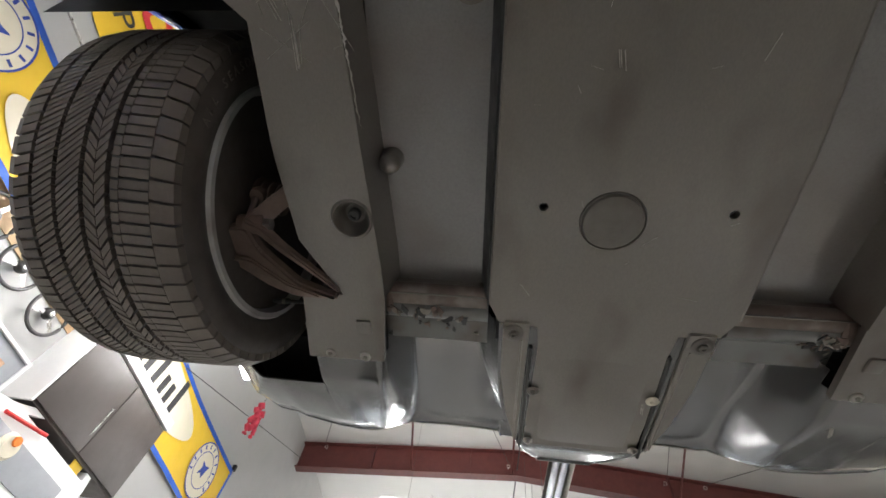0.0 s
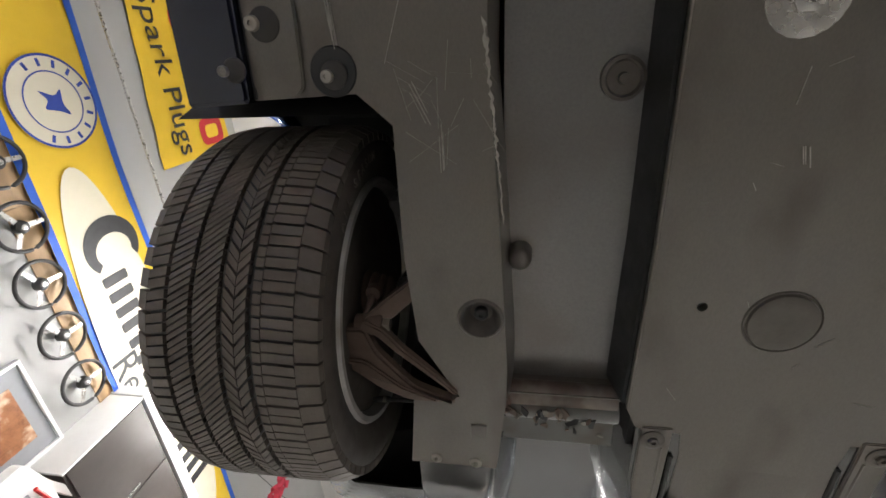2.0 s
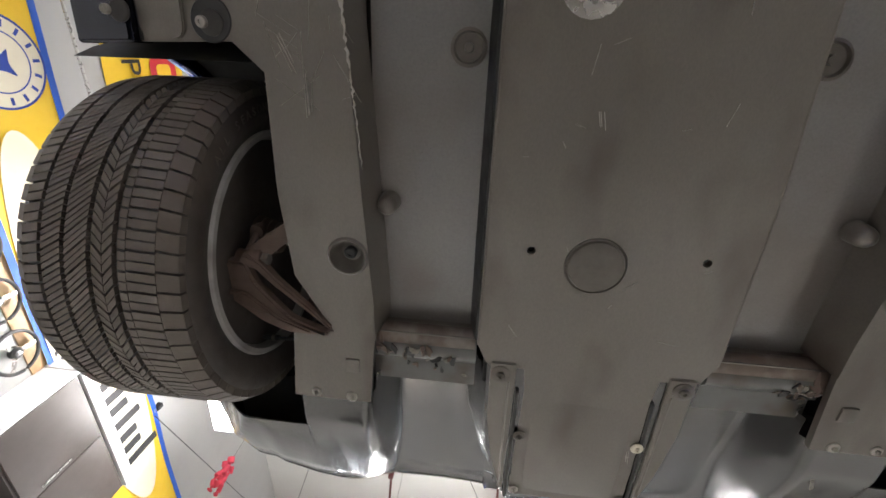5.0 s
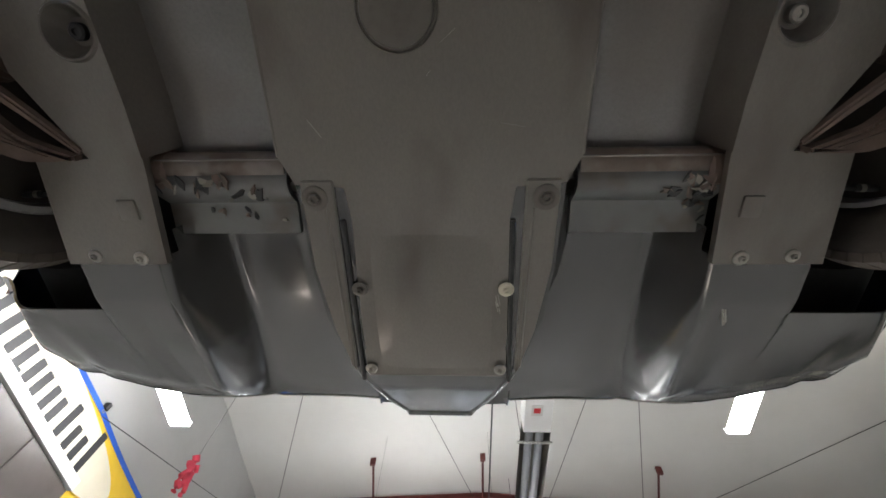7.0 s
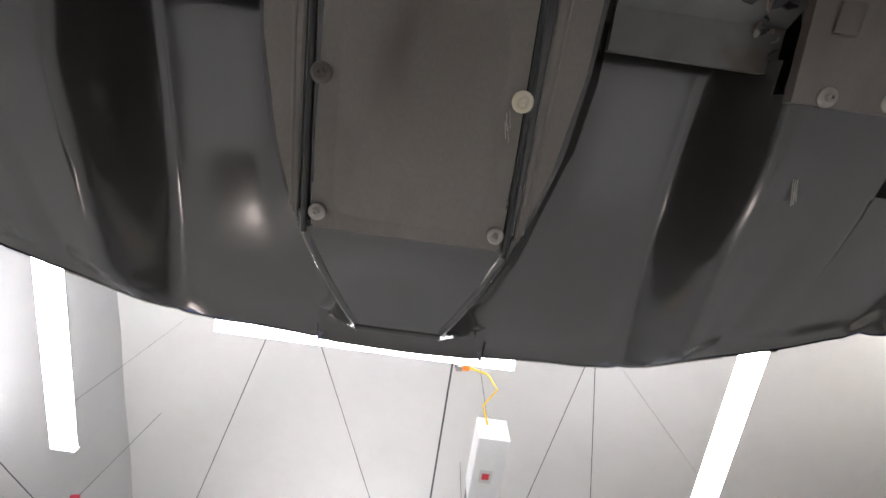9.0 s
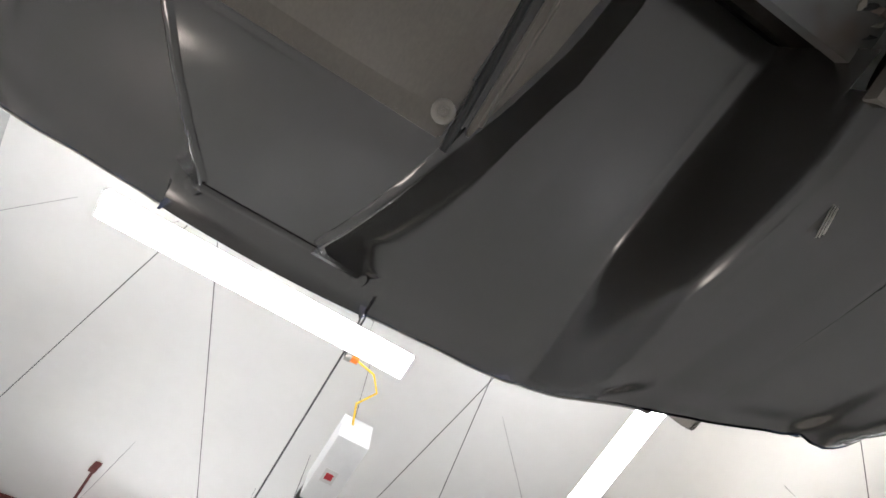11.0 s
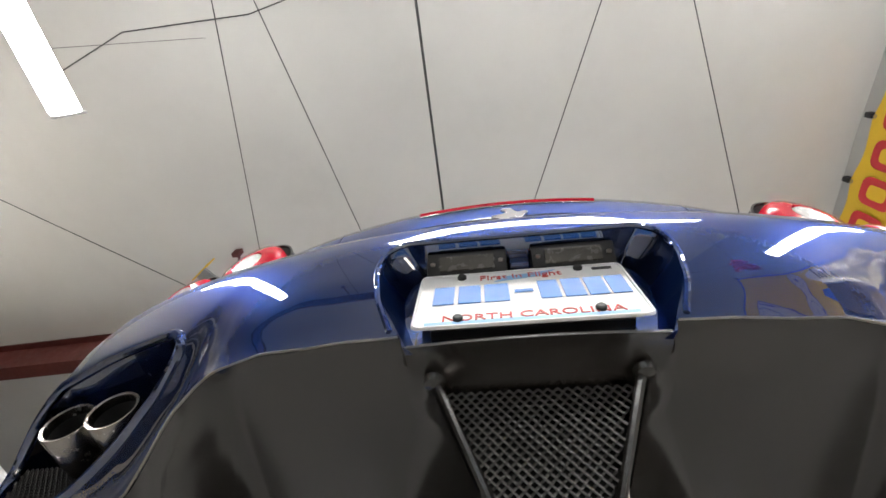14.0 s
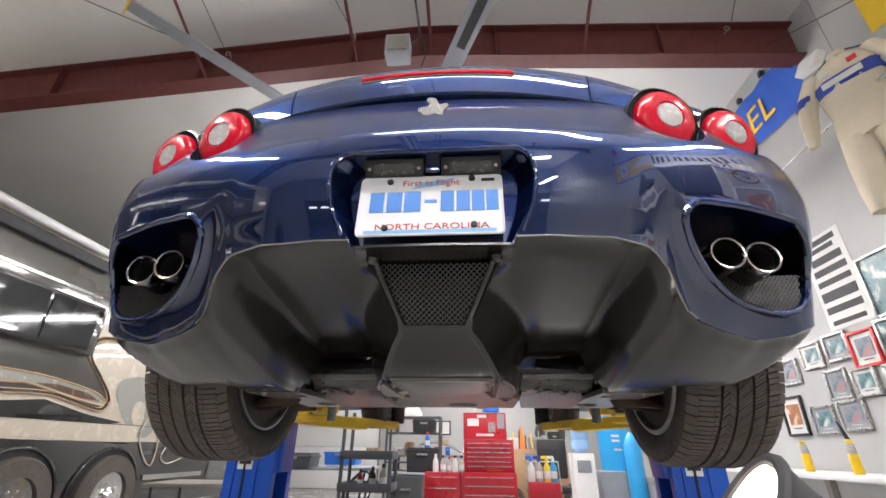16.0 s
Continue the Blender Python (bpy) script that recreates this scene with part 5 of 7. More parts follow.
tyre_banner = cloth_banner("tyre_banner", "yellow and cream fabric tyre banner with blue hem on the wall", 1.78, -4.75, (2.74, 2.56), (1.9, 1.7), "yellow", "bblue")
flat("cream_field", disc(0.36, 0, 0.001, 60, 5.6), "cream", tyre_banner, on_wall(-1.45, 2.21, 0.041))
roundel(tyre_banner, 1.03, 2.3, 0.33)
roundel(tyre_banner, -4.05, 2.15, 0.33)
at0 = on_wall(-0.15, 2.3, 0.045)
flat("wordmark_shape", slab([(0.26 * math.cos(a) - 0.02, 0.26 * math.sin(a)) for a in [radians(50 + i * 10) for i in range(27)]] + [(0.02 + 0.15 * math.cos(a), 0.17 * math.sin(a)) for a in [radians(300 - i * 10) for i in range(24)]], 0, 0.001), "ink", tyre_banner, at0)
STEMS = ((-0.47, 0.24, 2), (-0.77, 0.24, 2), (-1.02, 0.34, 1), (-1.2, 0.3, 1), (-1.45, 0.24, 2), (-1.77, 0.24, 2), (-2.09, 0.24, 2), (-2.35, 0.34, 1), (-2.6, 0.24, 2), (-2.84, 0.42, 1))
for yb, hgt, n in STEMS:
    for k in range(n):
        mid = 0.15 * (k - (n - 1) / 2)
        flat("wordmark_bar", slab(rounded([(mid - 0.045, -hgt / 2), (mid + 0.045, -hgt / 2), (mid + 0.045, hgt / 2), (mid - 0.045, hgt / 2)], 0.02), 0, 0.001), "ink", tyre_banner, on_wall(yb, 2.2 + hgt / 2 - 0.11, 0.045))
flat("banner_text", words("Reifen", 0.36, None, None, 0.001, stretch=1.0), "ink", tyre_banner, on_wall(-1.5, 1.98, 0.046))

plug_banner = cloth_banner("spark_plug_banner", "bright yellow fabric spark plug banner hung near the ceiling", 2.24, 0.3, (4.3, 4.25), (3.33, 3.12), "yellow")
flat("banner_lettering", words("Spark Plugs", 0.335, None, None, 0.001), "ink", plug_banner, on_wall(1.13, 3.5, 0.046))
for i in range(5):
    yb = 1.98 - i * 0.36
    o = rounded([(-0.14, -0.19), (0.14, -0.19), (0.14, 0.19), (-0.14, 0.19)], 0.1)
    flat("wordmark_ring", slab(o, 0, 0.001), "bred", plug_banner, on_wall(yb, 3.94, 0.046))
    flat("wordmark_gap", slab([(a * 0.5, b * 0.55) for a, b in o], 0.0015, 0.0025), "yellow", plug_banner, on_wall(yb, 3.94, 0.046))

diesel = cloth_banner("blue_banner", "dark blue fabric banner with yellow letters by the girder", 3.05, 4.5, (4.15, 4.2), (3.35, 3.5), "bblue")
flat("banner_text", words("EL", 0.5, None, None, 0.001), "banner_w", diesel, Matrix.Translation((EAST - 0.046, 3.75, LIFT + 3.75)) @ FACE)


def steering_wheel(y, z, r, tone, spokes):
    ob = thing("steering_wheel", "old sports steering wheel hung on the wall", "steering wheel", (EAST - 0.06, y, LIFT + z), "steering wheels")
    pts = [(0, r * math.cos(a), r * math.sin(a)) for a in [2 * math.pi * i / 32 for i in range(33)]]
    part("rim", tube(pts, 0.014, n=10), tone, ob)
    part("hub", lathe([(0.0, -0.03), (0.03, -0.028), (0.045, -0.015), (0.05, 0.02), (0.0, 0.03)], 24, "x"), "leather", ob)
    part("horn_button", lathe([(0.0, -0.036), (0.018, -0.034), (0.02, -0.028)], 16, "x"), "silver", ob)
    for k in range(spokes):
        a = math.pi / 2 + 2 * math.pi * k / 3
        c, s = math.cos(a), math.sin(a)
        part("spoke", slab([(0.03 * c - 0.018 * s, 0.03 * s + 0.018 * c), (0.03 * c + 0.018 * s, 0.03 * s - 0.018 * c), (r * c + 0.014 * s, r * s - 0.014 * c), (r * c - 0.014 * s, r * s + 0.014 * c)], -0.004, 0.0, plane="yz"), "silver" if k % 2 == 0 else "steel", ob)
    part("wall_hook", rod((0.01, 0, 0.0), (0.06, 0, 0.0), 0.008, 8), "zinc", ob)


for y, z, tone in ((0.72, 1.75, "leather"), (0.28, 1.71, "leather"), (-0.14, 1.66, "leather"), (-0.57, 1.64, "leather"), (-1.01, 1.62, "leather")):
    steering_wheel(y, z, 0.17, tone, 3)
rail = thing("wall_rail", "tan wooden rail behind steering wheels", "rail", (EAST - 0.006, 0.4, LIFT + 1.79))
for dy in (-0.85, 0.851):
    part("board", box(0.012, 1.698, 0.2, (0, dy, 0), 0.003), "wood", rail)


def picture(y, z, w, h, border="silver", mount="grey", art="photo", lean=0.0, group="framed pictures", label="small framed racing photograph on the wall"):
    ob = thing("framed_picture", label, "picture", (EAST - 0.003, y, LIFT + z), group)
    ob.rotation_euler = (radians(lean), 0, 0)
    for dy, dz, a, b in ((0, h / 2, w, 0.025), (0, -h / 2, w, 0.025), (w / 2, 0, 0.025, h), (-w / 2, 0, 0.025, h)):
        part("frame_bar", box(0.03, a + 0.025 if b == 0.025 else a, b, (-0.015, dy, dz), 0.003), border, ob)
    part("mount", box(0.006, w, h, (-0.006, 0, 0)), mount, ob)
    part("photo", box(0.004, w * 0.62, h * 0.55, (-0.0115, 0, h * 0.04)), art, ob)
    part("caption_bar", box(0.002, w * 0.4, h * 0.03, (-0.0112, 0, -h * 0.33)), "paper" if mount == "grey" else "ink", ob)
    return ob


picture(-0.93, 1.02, 0.72, 0.62, "white", "grey", "photo2", label="large sepia car picture in a white frame")
for y, z, w, h, b, m, a in ((3.95, 0.85, 0.3, 0.25, "silver", "grey", "photo3"), (3.63, 0.77, 0.3, 0.31, "redframe", "paper", "photo"), (3.28, 0.82, 0.3, 0.28, "silver", "photo3", "photo3"),
                            (4.33, 0.83, 0.3, 0.25, "silver", "paper", "photo3"), (4.1, 0.5, 0.27, 0.27, "silver", "grey", "photo"), (3.76, 0.48, 0.27, 0.24, "silver", "paper", "photo3"),
                            (3.3, 0.4, 0.42, 0.36, "silver", "paper", "photo"), (4.45, 0.18, 0.32, 0.26, "silver", "grey", "photo3"), (4.05, 0.2, 0.33, 0.26, "silver", "grey", "photo"),
                            (4.9, 0.25, 0.34, 0.4, "ink", "paper", "photo2"), (3.5, 0.06, 0.3, 0.24, "silver", "paper", "photo"), (4.75, 0.72, 0.3, 0.26, "silver", "grey", "photo"), (2.85, 0.7, 0.3, 0.3, "silver", "grey", "photo2"), (2.8, 0.25, 0.34, 0.26, "silver", "paper", "photo3")):
    picture(y, z, w, h, b, m, a)
for y, z, w, h in ((-3.0, 0.6, 0.3, 0.24), (-2.6, 0.6, 0.3, 0.24), (-3.4, 0.6, 0.3, 0.24), (1.4, 1.1, 0.5, 0.4), (0.7, 1.05, 0.4, 0.3), (0.2, 1.05, 0.4, 0.3)):
    picture(y, z, w, h, "silver", "grey", "photo3")
picture(3.05, 1.27, 0.62, 0.55, "silver", "photo3", "photo3", label="large silver framed racing picture")

poster = thing("wall_poster", "white printed poster with dense black text blocks", "poster", (EAST - 0.004, 3.68, LIFT + 1.5))
part("sheet", box(0.003, 0.55, 0.98), "paper", poster)
for z, w, h in ((0.42, 0.4, 0.06), (0.34, 0.3, 0.05), (0.22, 0.42, 0.08), (0.1, 0.44, 0.07), (-0.02, 0.44, 0.06), (-0.16, 0.46, 0.1), (-0.3, 0.46, 0.07), (-0.43, 0.42, 0.045)):
    part("print_bar", box(0.002, w, h, (-0.0025, 0, z)), "ink", poster)


def race_suit():
    """A driver's overall on a hanger: torso, collar, sleeves and legs of crumpled cotton."""
    ob = thing("race_suit", "cream racing overall with blue chest band on a hanger", "overall", (3.42, 2.32, LIFT + 2.35), turn=-62)
    rnd = random.Random(5)
    def limb(name, rings, m="cloth", label=""):
        n = 18
        bm = bmesh.new()
        loops = []
        for x, y, z, a, b in rings:
            loops.append([bm.verts.new((x + a * math.cos(2 * math.pi * k / n) * (1 + rnd.uniform(-0.06, 0.06)), y + b * math.sin(2 * math.pi * k / n) * (1 + rnd.uniform(-0.12, 0.12)), z + rnd.uniform(-0.008, 0.008))) for k in range(n)])
        for p, q in zip(loops, loops[1:]):
            for k in range(n):
                bm.faces.new((p[k], p[(k + 1) % n], q[(k + 1) % n], q[k]))
        bm.faces.new(loops[0])
        bm.faces.new(loops[-1])
        return part(name, bm, m, ob, label, 70)
    limb("torso", [(0, 0, 0.78, 0.08, 0.05), (0, 0, 0.72, 0.2, 0.07), (0, 0, 0.6, 0.25, 0.09), (0, 0, 0.4, 0.24, 0.1), (0, 0, 0.2, 0.22, 0.1), (0, 0, 0.02, 0.23, 0.1), (0, 0, -0.08, 0.22, 0.09)])
    limb("chest_band", [(0, 0, 0.56, 0.257, 0.1), (0, 0, 0.5, 0.258, 0.104), (0, 0, 0.44, 0.252, 0.106)], "navy", "dark blue chest band")
    part("band_bar", box(0.3, 0.01, 0.06, (0, -0.108, 0.5), 0.003), "paper", ob)
    for s in (-1, 1):
        limb("sleeve", [(s * 0.22, 0, 0.72, 0.07, 0.06), (s * 0.31, 0, 0.55, 0.085, 0.07), (s * 0.36, 0, 0.35, 0.075, 0.065), (s * 0.39, 0, 0.12, 0.06, 0.05), (s * 0.4, 0, 0.05, 0.045, 0.04)])
        limb("sleeve_band", [(s * 0.32, 0, 0.54, 0.089, 0.074), (s * 0.34, 0, 0.46, 0.084, 0.07)], "navy")
        limb("leg", [(s * 0.11, 0, -0.06, 0.125, 0.09), (s * 0.13, 0, -0.3, 0.12, 0.085), (s * 0.15, 0, -0.55, 0.1, 0.075), (s * 0.16, 0, -0.74, 0.075, 0.06)])
        part("patch", box(0.07, 0.006, 0.05, (s * 0.11, -0.098, 0.63), 0.002), "paper" if s < 0 else "redframe", ob)
    limb("collar", [(0, 0, 0.77, 0.075, 0.055), (0, 0, 0.83, 0.07, 0.05), (0, 0, 0.84, 0.06, 0.04)])
    part("hanger", tube([(-0.2, 0, 0.74), (0, 0, 0.86), (0.2, 0, 0.74)], 0.008), "ink", ob)
    part("hanger_hook", rod((0, 0, 0.86), (0, 0, roof_z(3.42) - LIFT - 2.36), 0.004, 6), "zinc", ob)


race_suit()
solo("hanging_rail", rod((3.45, 3.45, LIFT + 2.66), (3.45, -0.5, LIFT + 2.66), 0.012, 10), "silver", "thin steel hanging rail along the wall", "rail")
solo("emergency_light", box(0.09, 0.3, 0.16, (3.45, 2.6, LIFT + 3.36), 0.02, (20, 20, 0)), "white", "white emergency light box above the overall", "light box")


def wall_bench():
    ob = thing("wall_bench", "white workbench with shelf along the wall", "bench", (3.45, 4.4, 0))
    part("worktop", box(0.6, 3.4, 0.05, (0, 0, LIFT - 0.33), 0.006), "white", ob)
    part("back_panel", box(0.02, 3.4, 0.9, (0.28, 0, 0.48)), "white", ob)
    for y in (-1.65, -0.55, 0.55, 1.65):
        part("leg", box(0.06, 0.06, LIFT - 0.355, (-0.24, y, (LIFT - 0.355) / 2)), "zinc", ob)
    for k, y in enumerate((-0.15, -0.75)):
        b = thing("squeeze_bottle", "clear bottle of yellow fluid with black spout", "bottle", (3.3, 4.35 + y, LIFT - 0.305), "squeeze bottles")
        part("body", lathe([(0.035, 0), (0.038, 0.01), (0.038, 0.12), (0.034, 0.16)], 20), "liftyellow", b)
        part("shoulder", lathe([(0.034, 0.16), (0.03, 0.22), (0.024, 0.24)], 20), "lens", b)
        part("cap", lathe([(0.026, 0.24), (0.026, 0.265), (0.018, 0.275)], 16), "yellow", b)
        if k:
            part("spout", rod((0, 0, 0.27), (-0.02, 0.03, 0.42), 0.018, 10, r2=0.006), "ink", b)


wall_bench()


def south_corner():
    """Shelf, dark cupboard and the spare car door standing on the wall shelf."""
    solo("wall_shelf", box(0.36, 2.6, 0.05, (EAST - 0.18, -2.3, LIFT + 0.55), 0.004), "white", "white wall shelf carrying a car door", "shelf")
    cup = thing("wall_cupboard", "dark brown wall cupboard with white sides", "cupboard", (EAST - 0.15, -2.0, LIFT + 1.42))
    part("carcass", box(0.3, 1.35, 0.72, (0, 0, 0), 0.006), "dark", cup)
    part("door", box(0.02, 0.66, 0.68, (-0.162, 0.335, 0), 0.004), "dark", cup)
    part("door", box(0.02, 0.66, 0.68, (-0.162, -0.335, 0), 0.004), "dark", cup)
    part("handle", rod((-0.18, 0.05, -0.2), (-0.18, 0.05, 0.05), 0.006, 8), "silver", cup)
    part("trim", box(0.34, 1.42, 0.1, (-0.01, 0, 0.42), 0.008), "white", cup)
    part("end_panel", box(0.335, 0.022, 0.74, (-0.008, 0.688, 0), 0.004), "white", cup, "white end panel")
    d = thing("spare_car_door", "white spare car door with window frame, standing on the shelf", "car door", (EAST - 0.24, -2.0, LIFT + 0.575))
    o = [(0.95, 0.0), (0.95, 0.36), (0.72, 0.42), (0.3, 0.62), (-0.15, 0.66), (-0.3, 0.6), (-0.36, 0.36), (-0.34, 0.0)]
    win = [(0.6, 0.42), (0.26, 0.57), (-0.13, 0.6), (-0.23, 0.56), (-0.27, 0.42)]
    bm = carve(slab(rounded(o, 0.05), -0.05, 0.03, plane="yz"), [slab(rounded(win, 0.03), -0.2, 0.2, plane="yz")])
    part("panel", bm, "white", d, "white pressed door panel with open window")
    part("inner_recess", box(0.012, 0.9, 0.22, (-0.058, 0.3, 0.18), 0.005), "grey", d)
    part("yellow_tag", box(0.006, 0.13, 0.12, (-0.04, -0.12, 0.44), 0.002), "yellow", d)
    part("red_strip", rod((-0.07, 0.75, 0.33), (-0.07, 0.35, 0.42), 0.014, 8), "redframe", d)
    part("mirror", lathe([(0.0, -0.03), (0.07, -0.03), (0.09, 0.0), (0.06, 0.05), (0.0, 0.06)], 20, "x", at=(-0.1, 0.55, 0.2)), "cream", d)
    part("marker_lamp", lathe([(0.0, -0.015), (0.03, -0.012), (0.035, 0.0)], 16, "x", at=(-0.135, 0.55, 0.24)), "orange", d)
    hang = thing("plush_hanging", "faded pink-red plush strip hanging on a cord", "hanging decoration", (3.3, -3.85, LIFT + 2.75))
    rnd = random.Random(2)
    for k, (a, b) in enumerate((((0, 0, -0.1), (0.02, 0, 0.3)), ((0.05, 0.02, 0.22), (0.06, 0.02, -0.16)), ((-0.05, -0.02, 0.18), (-0.06, -0.02, -0.2)))):
        pts = [Vector(a).lerp(Vector(b), i / 7) + Vector((rnd.uniform(-0.02, 0.02), rnd.uniform(-0.03, 0.03), 0)) for i in range(8)]
        part("strand", tube(pts, 0.045 - 0.008 * k, n=10), "pink", hang)
    part("cord", rod((0.02, 0, 0.3), (0.02, 0, roof_z(3.3) - LIFT - 2.75), 0.003, 6), "cable", hang)


south_corner()


# ---- under the roof ----
def cables():
    def wire(a, b, r, label="thin steel cable under the ceiling"):
        solo("ceiling_cable", rod(a, b, r, 6), "cable", label, "cable", "ceiling cables")
    wire((RIDGE, 12.0, LIFT + 4.3), (RIDGE, -12.9, LIFT + 4.3), 0.013, "black conduit along the roof ridge")
    # crossed bracing rods from girder to girder, each end in an eye bolt
    for a, b in (((-2.93, 2.75), (-1.5, -6.6)), ((-1.3, 2.6), (-3.2, -6.6)), ((0.1, 2.7), (3.3, -6.6)), ((3.05, 2.8), (-0.33, -6.6)), ((-3.3, 2.7), (-8.6, -1.7)), ((-3.9, -6.6), (-8.6, -1.7))):
        p, q = (Vector((x, y, min(LIFT + 4.3, roof_z(x) - 0.12))) for x, y in (a, b))
        wire(p, q, 0.0055)
        for e in (p, q):
            if e.y > 2 or e.y < -6:
                d = 0.1 if e.y > 0 else -0.1
                o = e + Vector((0, d, 0))
                pts = [o + Vector((0.03 * math.cos(t), 0.0, 0.03 * math.sin(t))) for t in [2 * math.pi * i / 16 for i in range(17)]]
                solo("eye_bolt", tube(pts + [o + Vector((0, d * 0.8, 0.0))], 0.007), "silver", "steel eye bolt on the girder", "eye bolt", "eye bolts")
    wire((EAST - 0.08, -2.6, LIFT + 2.53), (EAST - 0.08, -6.7, LIFT + 4.0), 0.005)
    wire((EAST - 0.08, 1.9, LIFT + 3.55), (3.45, 2.95, LIFT + 4.05), 0.005)
    # thin wiring stapled across the blankets, with a socket
    pts = [(-4.4, -0.35), (-3.5, -0.66), (-2.2, -0.66), (-1.5, -0.8), (-1.3, -0.75), (-0.9, -0.74), (0.4, -0.76)]
    solo("ceiling_wiring", tube([(x, y, roof_z(x) - 0.05) for x, y in pts], 0.006, n=6), "cable", "loose grey wiring across the ceiling", "wiring")
    sock = thing("ceiling_socket", "small white ceiling socket on loose wiring", "socket", (-1.35, -1.05, roof_z(-1.35) - 0.07))
    part("plate", box(0.12, 0.12, 0.05, (0, 0, 0), 0.01), "white", sock)
    part("lead", tube([(0, 0, -0.03), (0.05, 0.1, -0.08), (0.1, 0.2, -0.03), (-0.1, 0.28, 0.0)], 0.006), "cable", sock)


cables()


def tube_heater():
    """A long radiant heater with a burner box, fed by a yellow cord."""
    ob = thing("radiant_heater", "ceiling radiant heater with grey trough and burner box", "heater", (-0.86, -3.15, LIFT + 2.95))
    part("burner_box", box(0.3, 0.75, 0.3, (0, 0.5, 0.0), 0.01), "white", ob, "pale burner box with warning label")
    part("label_plate", box(0.12, 0.15, 0.004, (0.02, 0.45, -0.152)), "paper", ob)
    part("label_bar", box(0.07, 0.07, 0.004, (0.02, 0.45, -0.154)), "bred", ob)
    prof = [(-0.17, -0.08), (-0.14, 0.06), (-0.06, 0.12), (0.06, 0.12), (0.14, 0.06), (0.17, -0.08)]
    bm = bmesh.new()
    sheet(lambda k, y: (prof[k][0], y, prof[k][1]), list(range(6)), [0.1, -1.5, -3.0, -4.6], (0, 0, 0.004), bm)
    part("reflector", bm, "zinc", ob, "bent metal reflector trough")
    for x in (-0.06, 0.06):
        part("burner_tube", rod((x, 0.2, -0.02), (x, -4.6, -0.02), 0.045, 16), "grey", ob)
    part("clip", box(0.4, 0.03, 0.02, (0, -0.1, -0.09), 0.004), "silver", ob)
    part("cord", tube([(0.05, 0.87, 0.05), (0.12, 1.05, 0.1), (0.0, 1.2, 0.16), (0.1, 1.3, 0.25), (0.3, 1.32, 0.3)], 0.011), "yellow", ob, "yellow power cord")
    part("plug", box(0.09, 0.06, 0.06, (0.33, 1.32, 0.3), 0.01), "orange", ob)
    part("outlet", lathe([(0.05, 0.0), (0.05, 0.06), (0.0, 0.06)], 16, "x", at=(0.36, 1.32, 0.3)), "zinc", ob)
    part("drop_pipe", rod((0.42, 1.32, 0.28), (0.42, 1.32, 1.4), 0.012, 8), "cable", ob)
    for y in (0.7, -1.0, -3.0, -4.4):
        part("hanger", rod((0, y, 0.12), (0, y, 1.6), 0.004, 6), "cable", ob)


tube_heater()


def ceiling_fan():
    """A slow wide fan: hub with motor, grey blades with yellow winglets."""
    hub = Vector((-0.98, 4.49, LIFT + 3.55))
    ob = thing("ceiling_fan", "very wide grey ceiling fan with yellow blade tips", "fan", hub)
    part("motor", lathe([(0.0, -0.12), (0.14, -0.12), (0.17, -0.06), (0.17, 0.12), (0.1, 0.2), (0.0, 0.2)], 28), "grey", ob)
    part("down_tube", rod((0, 0, 0.2), (0, 0, roof_z(-0.98) - hub.z), 0.04, 14), "grey", ob)
    for k in range(6):
        a = radians(60 * k - 66)
        m = Matrix.Rotation(a, 4, "Z")
        bl = part("blade", put(box(3.38, 0.2, 0.026, (1.83, 0, 0), 0.008, (-12, 0, 0)), rot=m), "grey", ob, "long grey aerofoil blade")
        part("winglet", put(slab(rounded([(-0.15, -0.03), (0.15, -0.03), (0.12, 0.17), (-0.07, 0.17)], 0.03), 3.515, 3.53, plane="yz"), rot=m), "yellow", bl, "yellow upturned winglet")
        if k == 0:
            part("maker_bar", put(box(0.75, 0.09, 0.003, (2.75, 0, -0.018), 0, (-12, 0, 0)), rot=m), "ink", bl)
    j = thing("junction_box", "grey steel junction box under the girder", "junction box", (-0.72, 2.62, LIFT + 3.92))
    part("case", box(0.27, 0.18, 0.3, (0, 0, 0), 0.012), "grey", j)
    part("lid", box(0.22, 0.02, 0.22, (0, -0.1, 0), 0.008), "zinc", j)
    part("lead", tube([(0.13, 0, 0.1), (0.25, 0.05, 0.25), (0.3, 0.1, 0.0), (0.22, 0.1, -0.25)], 0.008), "cable", j)


ceiling_fan()


